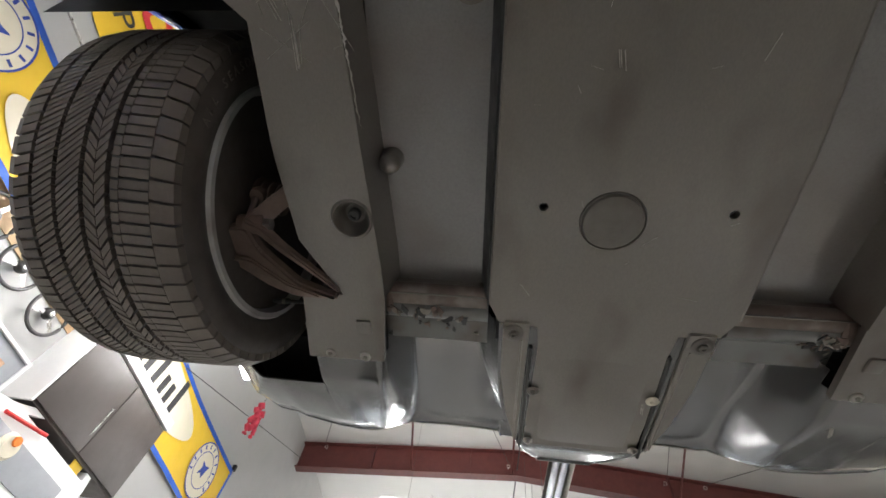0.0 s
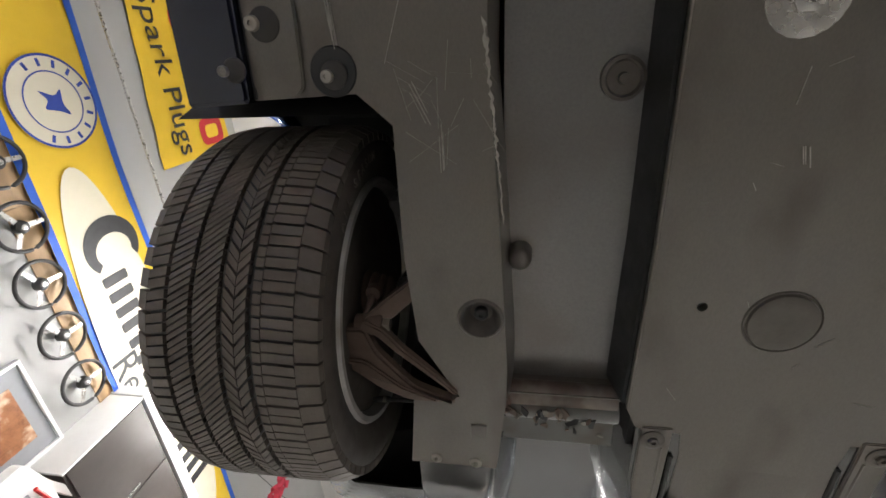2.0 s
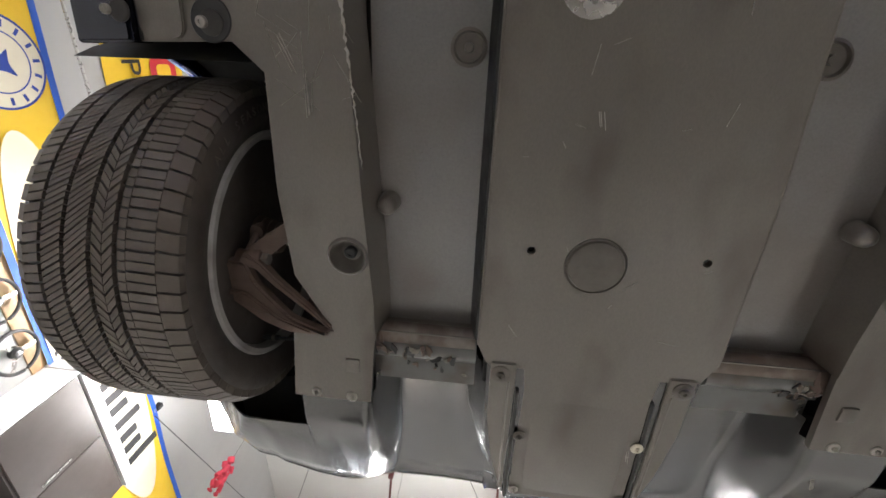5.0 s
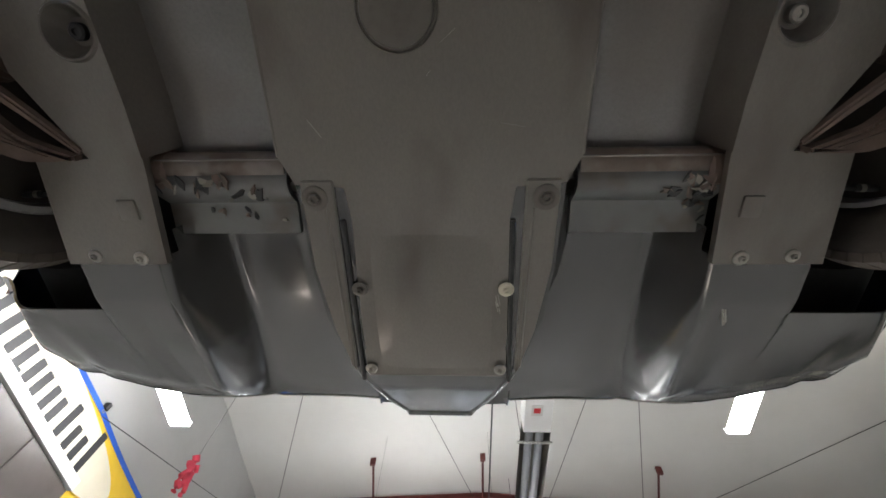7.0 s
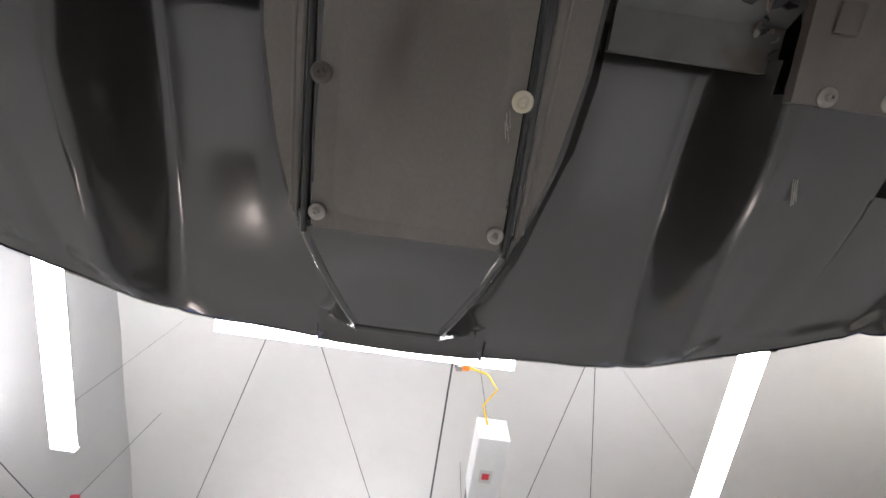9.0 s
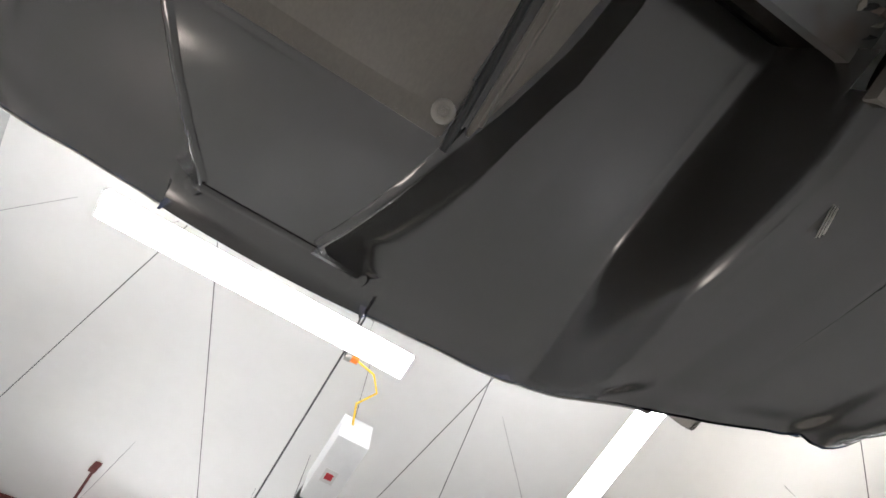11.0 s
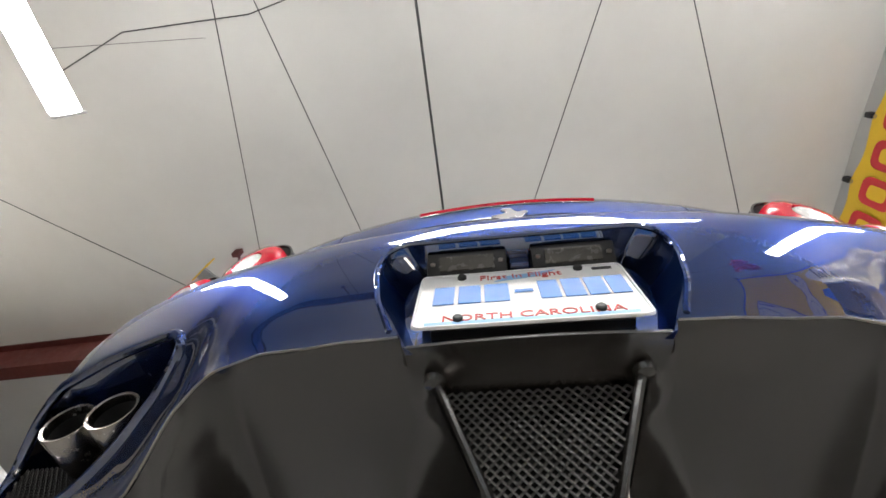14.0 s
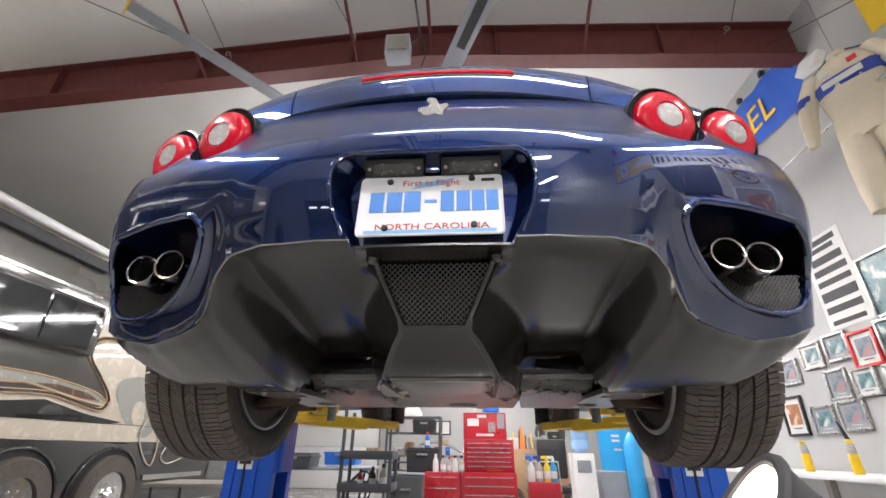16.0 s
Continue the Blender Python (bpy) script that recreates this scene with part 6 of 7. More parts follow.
# ---- the shop beyond the car ----
M.update(
    chest=mat("red_tool_chest", (0.42, 0.015, 0.025), 0.32, 0, 5, 0.12, coat=0.3),
    cartgrey=mat("dark_grey_plastic", (0.075, 0.08, 0.085), 0.55, 0, 8, 0.15),
    bluebin=mat("blue_plastic", (0.02, 0.16, 0.6), 0.4, 0, 8, 0.1),
    tank=mat("sky_blue_enamel", (0.02, 0.3, 0.62), 0.35, 0, 6, 0.12, coat=0.3),
    water=mat("blue_water_bottle", (0.3, 0.5, 0.75), 0.12, 0, 8, 0.15, coat=0.6),
    rvgrey=mat("coach_grey_paint", (0.07, 0.068, 0.06), 0.2, 0.3, 3, 0.1, coat=0.8),
    rvpale=mat("coach_pale_grey_paint", (0.3, 0.3, 0.27), 0.22, 0.2, 3, 0.1, coat=0.8),
    rvcream=mat("coach_cream_paint", (0.46, 0.41, 0.33), 0.25, 0, 3, 0.06, coat=0.7),
    rvblack=mat("coach_black_paint", (0.012, 0.011, 0.011), 0.1, 0, 3, 0.2, coat=1.0),
    rvbrown=mat("coach_brown_stripe", (0.09, 0.05, 0.028), 0.25, 0, 3, 0.2, coat=0.7),
    glass=mat("tinted_coach_glass", (0.01, 0.012, 0.014), 0.06, 0, 4, 0.2, coat=1.0),
)


def table(x, y, z, w, d, label, m="zinc", turn=0):
    ob = thing("folding_table", label, "table", (x, y, 0), turn=turn)
    part("top", box(w, d, 0.035, (0, 0, z - 0.0175), 0.006), m, ob)
    for sx in (-1, 1):
        for sy in (-1, 1):
            part("leg", rod((sx * w * 0.44, sy * d * 0.42, z - 0.03), (sx * w * 0.36, sy * d * 0.42, 0), 0.014, 8), "ink", ob)
        part("cross_brace", rod((sx * w * 0.4, -d * 0.42, z * 0.4), (sx * w * 0.4, d * 0.42, z * 0.4), 0.01, 8), "ink", ob)
    return ob


def crate(name, label, cat, x, y, z, w, d, h, m, lid=True, group="", turn=0):
    """A moulded box: tapered body, rim, lid and handle."""
    ob = thing(name, label, cat, (x, y, z), group, turn)
    part("body", box(w, d, h, (0, 0, h / 2), 0.01, taper=(1.06, 1.06)), m, ob)
    part("rim", box(w * 1.1, d * 1.1, 0.03, (0, 0, h - 0.015), 0.008), m, ob)
    if lid:
        part("lid", box(w * 1.02, d * 1.02, 0.03, (0, 0, h + 0.012), 0.01), m, ob)
    part("handle", box(w * 0.35, 0.03, 0.03, (0, -d * 0.56, h * 0.78), 0.008), "zinc", ob)
    return ob


def bottle(x, y, z, h, m, cap, label, spray=False):
    ob = thing("bottle", label, "bottle", (x, y, z), "workshop bottles")
    part("body", lathe([(h * 0.16, 0), (h * 0.17, 0.01), (h * 0.17, h * 0.6), (h * 0.08, h * 0.78), (h * 0.07, h * 0.85)], 18), m, ob)
    part("cap", lathe([(h * 0.085, h * 0.85), (h * 0.08, h), (0, h)], 14), cap, ob)
    part("paper_label", lathe([(h * 0.174, h * 0.15), (h * 0.174, h * 0.45)], 18), "paper", ob)
    if spray:
        part("trigger", box(h * 0.3, h * 0.08, h * 0.14, (-h * 0.1, 0, h * 1.03), 0.006), cap, ob)
    return ob


def tool_chest(x, y, w, h0, rows, label, z=0.0, d=0.55, wheels=True):
    ob = thing("tool_chest", label, "tool chest", (x, y, z), "tool chests")
    b0 = 0.12 if wheels else 0.0
    part("case", box(w, d, h0 - b0, (0, 0, b0 + (h0 - b0) / 2), 0.008), "chest", ob)
    dh = (h0 - b0 - 0.08) / rows
    for r in range(rows):
        n = 2 if r == 0 else 1
        for k in range(n):
            dw = (w - 0.08) / n
            cx = -w / 2 + 0.04 + dw * (k + 0.5)
            cz = h0 - 0.05 - dh * (r + 0.5)
            dr = part("drawer", box(dw - 0.012, 0.02, dh - 0.012, (cx, -d / 2 - 0.008, cz), 0.004), "chest", ob)
            part("pull", box(dw - 0.03, 0.014, 0.012, (cx, -d / 2 - 0.022, cz + dh * 0.36), 0.003), "silver", dr, "bright drawer pull")
    if wheels:
        for sx in (-1, 1):
            for sy in (-1, 1):
                part("castor", lathe([(0.0, -0.02), (0.055, -0.02), (0.06, 0.0), (0.055, 0.02), (0.0, 0.02)], 18, "x", at=(sx * (w / 2 - 0.08), sy * (d / 2 - 0.08), 0.06)), "rubber", ob)
    return ob


def utility_cart(x, y):
    ob = thing("utility_cart", "dark grey three-shelf plastic service cart with tools", "cart", (x, y, 0))
    for z in (0.3, 0.68, 1.02):
        part("tray", box(0.62, 0.42, 0.03, (0, 0, z), 0.006), "cartgrey", ob)
        for sy in (-1, 1):
            part("lip", box(0.62, 0.015, 0.08, (0, sy * 0.21, z + 0.04), 0.004), "cartgrey", ob)
        for sx in (-1, 1):
            part("lip", box(0.015, 0.42, 0.08, (sx * 0.31, 0, z + 0.04), 0.004), "cartgrey", ob)
    for sx in (-1, 1):
        for sy in (-1, 1):
            part("post", rod((sx * 0.29, sy * 0.19, 0.08), (sx * 0.29, sy * 0.19, 1.55 if sx < 0 else 1.05), 0.022, 8), "cartgrey", ob)
            part("castor", lathe([(0.0, -0.015), (0.05, -0.015), (0.05, 0.015), (0.0, 0.015)], 16, "x", at=(sx * 0.27, sy * 0.17, 0.05)), "rubber", ob)
    return ob


def clutter():
    """The heap of parts and tools between the cart and the red chest, and on the benches."""
    rnd = random.Random(12)
    bench = thing("parts_bench", "grey steel bench heaped with car parts", "bench", (-0.9, 8.9, 0))
    part("top", box(1.5, 0.6, 0.04, (0, 0, 1.0), 0.006), "zinc", bench)
    for sx in (-1, 1):
        for sy in (-1, 1):
            part("leg", box(0.05, 0.05, 0.98, (sx * 0.7, sy * 0.25, 0.49)), "ink", bench)
    fair = thing("body_fairing", "curved grey bodywork fairing lying on the bench", "fairing", (-0.75, 8.85, 1.02))
    bm = bmesh.new()
    sheet(lambda u, v: (-0.6 + 1.2 * u, -0.2 + 0.4 * v, 0.3 * math.sin(math.pi * (0.12 + 0.86 * u)) ** 1.3 * (0.75 + 0.25 * v)), [i / 24 for i in range(25)], [i / 6 for i in range(7)], (0, 0, -0.012), bm)
    part("shell", bm, "cartgrey", fair, "", 60)
    part("tan_patch", box(0.22, 0.02, 0.1, (0.12, -0.2, 0.24), 0.01), "wood", fair)
    for k in range(16):
        px, py, pz = -1.45 + 1.2 * rnd.random(), 7.6 + 0.3 * rnd.random(), 0.0
        m = rnd.choice(["zinc", "ink", "steel", "cartgrey", "grey"])
        h = rnd.uniform(0.86, 1.02)
        if k < 10:
            a, r = rnd.uniform(0, 3.1), rnd.uniform(0.06, 0.2)
            px = -1.3 + 0.9 * rnd.random()
            solo("hand_tool", rod((px - r * math.cos(a), 7.1, 0.80 + 0.02 * (k % 3)), (px + r * math.cos(a), 7.25 + r * 0.4, 0.80 + 0.02 * (k % 3)), rnd.uniform(0.008, 0.02), 8), m, "loose steel hand tool on the low bench", "tool", "hand tools")
        else:
            w, hh = rnd.uniform(0.08, 0.2), rnd.uniform(0.08, 0.22)
            crate("parts_carton", "small carton among the parts on the bench", "carton", -1.5 + 1.15 * (k - 10) / 6, 8.68, 1.02, w, 0.12, hh, rnd.choice(["wood", "paper", "ink", "chest", "bluebin"]), True, "parts cartons")
    for px, m, c in ((-0.78, "bluebin", "redframe"), (-0.62, "lens", "redframe"), (-0.3, "paper", "ink"), (-0.2, "silver", "ink")):
        bottle(px, 6.9 if px > -0.4 else 7.1, 0.80 if px > -0.4 else 1.15 if px < -0.7 else 0.78, 0.24, m, c, "fluid bottle by the red cabinets")
    ladder = thing("ladder", "aluminium ladder leaning on the north wall", "ladder", (0.0, NORTH - 0.25, 0))
    for e in (0, 0.38):
        part("rail", rod((-0.75 + e, -0.25, 0.0), (-0.05 + e, 0.15, 2.3), 0.028, 8), "silver", ladder)
    for k in range(8):
        t = (k + 0.7) / 8.6
        part("rung", rod((-0.75 + 0.7 * t, -0.25 + 0.4 * t, 2.3 * t), (-0.37 + 0.7 * t, -0.25 + 0.4 * t, 2.3 * t), 0.016, 8), "silver", ladder)
    fan = thing("pedestal_vice", "grey bench vice on a steel post", "vice", (1.05, 8.2, 0))
    part("post", rod((0, 0, 0.0), (0, 0, 0.95), 0.05, 12), "cartgrey", fan)
    part("foot", box(0.3, 0.3, 0.02, (0, 0, 0.01), 0.004), "cartgrey", fan)
    part("jaw", box(0.22, 0.12, 0.14, (0, 0, 1.02), 0.015), "zinc", fan)
    for k in range(6):
        px = 0.62 + 0.13 * k
        solo("pry_tool", rod((px, 8.72, 1.16), (px + rnd.uniform(-0.05, 0.05), 8.78, 1.16 + rnd.uniform(0.18, 0.4)), 0.014, 8), rnd.choice(["yellow", "ink", "zinc", "bred"]), "long-handled tool standing on the back bench", "tool", "long tools")


def background():
    table(-2.25, 5.6, 0.9, 1.9, 0.75, "long grey folding table with boxes on it", "grey", 6)
    table(-2.75, 4.3, 0.78, 1.2, 0.65, "grey metal work table on dark legs", "zinc", 4)
    crate("tool_case", "black and yellow plastic tool case on the table", "tool case", -2.3, 5.3, 0.9, 0.5, 0.35, 0.14, "cartgrey")
    crate("storage_tub", "blue plastic storage tub on the table", "tub", -1.78, 5.7, 0.92, 0.42, 0.32, 0.16, "bluebin", False)
    bottle(-2.62, 5.25, 0.9, 0.2, "yellow", "ink", "small yellow bottle on the table")
    crate("red_crate", "dark red plastic crate on the floor", "crate", -2.15, 4.6, 0.0, 0.4, 0.4, 0.45, "chest", False)
    vac = thing("shop_vacuum", "grey upright vacuum cleaner with coiled hose", "vacuum", (-1.72, 6.3, 0))
    part("tank", lathe([(0.17, 0.08), (0.18, 0.12), (0.17, 0.42), (0.12, 0.5), (0, 0.52)], 24), "grey", vac)
    part("hose", tube([(0.15, 0, 0.4), (0.28, 0, 0.7), (0.1, 0.0, 0.85), (-0.18, 0, 0.6), (-0.2, 0, 0.2)], 0.025), "ink", vac)
    part("base", box(0.36, 0.4, 0.08, (0, 0, 0.04), 0.02), "ink", vac)
    utility_cart(-1.25, 5.0)
    crate("parts_box", "small brown cardboard parts box on the cart", "box", -1.2, 4.95, 1.035, 0.14, 0.14, 0.1, "wood", False)
    for k, (dx, m) in enumerate(((-0.1, "chest"), (0.05, "ink"), (0.18, "zinc"))):
        bottle(-1.25 + dx, 5.0, 0.695, 0.2 + 0.03 * k, m, "ink", "oil bottle on the cart shelf")
    rnd = random.Random(4)
    for k in range(7):
        a, r = rnd.uniform(0, 3.1), rnd.uniform(0.08, 0.18)
        px, py = -1.25 + rnd.uniform(-0.18, 0.18), 4.98 + rnd.uniform(-0.1, 0.1)
        solo("hand_tool", rod((px - r * math.cos(a), py - r * 0.4 * math.sin(a), 0.335 + 0.01 * k), (px + r * math.cos(a), py + r * 0.4 * math.sin(a), 0.335 + 0.01 * k), 0.012, 8), "zinc", "loose steel hand tool on the cart", "tool", "hand tools")
    bin_ = crate("waste_bin", "dark grey open waste bin", "bin", -0.95, 6.2, 0.0, 0.42, 0.36, 0.78, "cartgrey", False)
    crate("battery_charger", "black battery box with tan handle", "battery box", -0.85, 7.2, 0.78, 0.5, 0.34, 0.34, "ink", True)
    solo("side_bench", box(1.1, 0.7, 0.78, (-0.85, 7.25, 0.39), 0.01), "grey", "grey low steel bench", "bench")
    tool_chest(0.23, 7.1, 0.86, 0.80, 5, "wide red rolling tool cabinet with steel pulls")
    tool_chest(-0.5, 7.1, 0.56, 0.80, 4, "narrow red rolling tool cabinet")
    tool_chest(0.24, 7.15, 0.8, 0.48, 6, "red top chest on the rolling cabinet", 0.80, 0.45, False)
    hutch = thing("tool_hutch", "red tool chest lid covered in stickers, standing open", "tool chest lid", (0.19, 7.35, 1.28))
    part("panel", box(0.74, 0.03, 0.44, (0, 0, 0.22), 0.01), "chest", hutch)
    for dx, dz, w, h, m in ((-0.2, 0.28, 0.2, 0.12, "paper"), (0.12, 0.2, 0.12, 0.16, "silver"), (0.28, 0.3, 0.12, 0.24, "grey"), (0.0, 0.08, 0.3, 0.04, "paper"), (-0.05, 0.38, 0.16, 0.05, "paper")):
        part("sticker_bar", box(w, 0.004, h, (dx, -0.018, dz)), m, hutch)
    crate("blue_box", "blue carton on top of the red lid", "carton", 0.3, 7.35, 1.73, 0.28, 0.12, 0.16, "bluebin", True)
    for k, (dx, m, c) in enumerate(((-0.62, "paper", "paper"), (-0.5, "lens", "ink"), (-0.4, "silver", "redframe"))):
        bottle(dx, 6.95, 0.80, 0.26 - 0.02 * k, m, c, "spray can on the red cabinet")
    drill = thing("cordless_drill", "yellow and black cordless drill on the cabinet", "drill", (0.3, 6.95, 0.80))
    part("body", rod((-0.1, 0, 0.05), (0.12, 0, 0.05), 0.035, 12), "yellow", drill)
    part("grip", box(0.05, 0.04, 0.1, (0.1, 0, 0.03), 0.01), "ink", drill)
    # cleaning cart, chair, cone, cooler
    cc = thing("cleaning_cart", "red and white wire cart full of spray bottles", "cart", (0.98, 6.2, 0))
    part("basket", box(0.42, 0.3, 0.2, (0, 0, 0.62), 0.015), "chest", cc)
    part("handle", tube([(-0.24, 0, 0.6), (-0.22, 0, 0.98), (0.22, 0, 0.98), (0.24, 0, 0.6)], 0.012), "silver", cc)
    for sx in (-1, 1):
        part("leg", rod((sx * 0.2, 0, 0.55), (sx * 0.22, 0, 0.06), 0.012, 8), "silver", cc)
        part("wheel", lathe([(0.0, -0.02), (0.1, -0.02), (0.1, 0.02), (0.0, 0.02)], 20, "x", at=(sx * 0.22, 0, 0.1)), "rubber", cc)
    for dx, m, c in ((-0.16, "paper", "bluebin"), (-0.05, "lens", "navy"), (0.06, "yellow", "yellow"), (0.15, "tank", "paper")):
        bottle(0.98 + dx, 6.2, 0.725, 0.3, m, c, "spray bottle in the cleaning cart", True)
    ch = thing("office_chair", "black upholstered office chair", "chair", (1.35, 7.7, 0))
    part("backrest", box(0.5, 0.09, 0.62, (0, 0, 1.0), 0.04), "leather", ch)
    part("seat", box(0.5, 0.48, 0.1, (0, -0.22, 0.55), 0.04), "leather", ch)
    part("column", rod((0, -0.2, 0.1), (0, -0.2, 0.5), 0.03, 12), "ink", ch)
    for k in range(5):
        a = 2 * math.pi * k / 5
        part("foot", rod((0, -0.2, 0.1), (0.28 * math.cos(a), -0.2 + 0.28 * math.sin(a), 0.05), 0.02, 8), "ink", ch)
    cone = thing("traffic_cone", "orange traffic cone on a bench", "cone", (0.95, 9.0, 1.15))
    part("cone", lathe([(0.1, 0.02), (0.02, 0.42), (0, 0.42)], 20), "orange", cone)
    part("base", box(0.24, 0.24, 0.02, (0, 0, 0.01), 0.004), "orange", cone)
    solo("back_bench", box(1.6, 0.7, 1.15, (1.0, 9.1, 0.575), 0.01), "wood", "cluttered tan wooden back bench", "bench")
    for k, (dx, w, h, m) in enumerate(((-0.6, 0.3, 0.25, "wood"), (-0.25, 0.25, 0.18, "paper"), (0.25, 0.3, 0.2, "grey"), (0.6, 0.2, 0.3, "ink"))):
        crate("bench_box", "small storage box on the back bench", "box", 1.0 + dx, 8.95, 1.15, w, 0.25, h, m, True, "bench boxes")
    cool = thing("water_cooler", "white water cooler with a blue bottle", "water cooler", (1.62, 6.6, 0))
    part("cabinet", box(0.32, 0.32, 1.1, (0, 0, 0.55), 0.012), "white", cool)
    part("tap_panel", box(0.2, 0.02, 0.16, (0, -0.165, 0.92), 0.005), "grey", cool)
    part("bottle", lathe([(0.06, 1.1), (0.13, 1.16), (0.135, 1.25), (0.125, 1.28), (0.135, 1.31), (0.135, 1.44), (0.1, 1.47), (0, 1.47)], 28), "water", cool, "translucent blue water bottle")
    solo("grey_cabinet", box(0.42, 0.5, 0.85, (2.1, 6.9, 0.425), 0.01), "grey", "small dark grey steel cabinet", "cabinet")
    # compressor with its upright tanks
    cp = thing("air_compressor", "tall sky-blue upright air compressor", "compressor", (2.35, 7.2, 0))
    part("tank", lathe([(0.0, 0.1), (0.2, 0.12), (0.3, 0.25), (0.3, 1.55), (0.2, 1.72), (0.0, 1.75)], 36), "tank", cp)
    for dx, dz in ((-0.1, 1.35), (-0.08, 1.15), (-0.1, 1.28)):
        part("decal_bar", box(0.12, 0.01, 0.035, (dx, -0.293, dz)), "paper", cp)
    for k in range(3):
        a = 2 * math.pi * k / 3
        part("foot", box(0.08, 0.08, 0.15, (0.2 * math.cos(a), 0.2 * math.sin(a), 0.075), 0.005), "ink", cp)
    part("pipe", tube([(0.2, -0.25, 1.2), (0.35, -0.3, 1.25), (0.4, -0.3, 0.6)], 0.014), "zinc", cp)
    gt = thing("gas_cylinder", "slim pale blue gas cylinder by the compressor", "gas cylinder", (2.38, 6.55, 0))
    part("body", lathe([(0.12, 0), (0.125, 0.02), (0.125, 1.2), (0.08, 1.32), (0.04, 1.38)], 28), "tank", gt)
    part("valve", lathe([(0.03, 1.38), (0.04, 1.42), (0.03, 1.48), (0, 1.48)], 14), "zinc", gt)
    crate("grey_bin", "grey plastic refuse bin", "bin", 2.75, 6.5, 0, 0.5, 0.5, 0.75, "grey", True)
    # shelves and helmets to the left of the chest
    sh = thing("steel_shelf", "dark steel shelving unit with a black monitor and rags", "shelf", (-1.15, 8.2, 0))
    for sx in (-1, 1):
        for sy in (-1, 1):
            part("upright", box(0.04, 0.04, 1.7, (sx * 0.5, sy * 0.2, 0.85)), "cartgrey", sh)
    for z in (0.3, 0.9, 1.4, 1.68):
        part("board", box(1.04, 0.44, 0.03, (0, 0, z), 0.004), "cartgrey", sh)
    solo("rag_heap", lathe([(0.0, 0.0), (0.19, 0.0), (0.2, 0.06), (0.13, 0.16), (0.05, 0.2), (0.0, 0.2)], 14, at=(-1.2, 8.15, 1.695)), "paper", "heap of pale pink shop rags on the shelf", "rags", smooth=80)
    crate("monitor_case", "black equipment case on the steel shelf", "case", -0.95, 8.1, 1.415, 0.4, 0.3, 0.2, "ink")
    # motor scooter frame with grey guard, seen behind the chest
    for k, (x, y, r) in enumerate(((1.55, 9.05, 0.3), (1.9, 8.3, 0.32), (0.62, 8.4, 0.28))):
        t = thing("loose_wheel", "loose black wheel and tyre standing at the back", "loose wheel", (x, y, r + (1.15 if k == 0 else 0)), "loose wheels")
        part("carcass", lathe([(r * 0.66, -0.09), (r * 0.9, -0.1), (r, -0.07), (r, 0.07), (r * 0.9, 0.1), (r * 0.66, 0.09)], 40, "y", closed=True), "rubber", t)
    clutter()
    # north wall
    for x, z, w, h in ((-1.55, 1.75, 0.3, 0.36), (-1.05, 1.75, 0.5, 0.42), (0.1, 2.1, 0.5, 0.2)):
        p = thing("far_picture", "small black framed certificate on the north wall", "picture", (x, NORTH - 0.02, z), "far pictures")
        part("frame_board", box(w, 0.03, h, (0, 0, 0), 0.004), "ink", p)
        part("mat_board", box(w * 0.82, 0.01, h * 0.82, (0, -0.018, 0)), "paper", p)
    gd = thing("garage_door", "white sectional overhead garage door", "garage door", (-5.2, NORTH - 0.03, 0), kind="structure")
    for k in range(6):
        part("panel", box(4.2, 0.05, 0.57, (0, 0, 0.3 + 0.58 * k), 0.008), "white", gd)
    for sx in (-1, 1):
        part("track", box(0.06, 0.08, 3.6, (sx * 2.15, -0.04, 1.8)), "zinc", gd)


background()


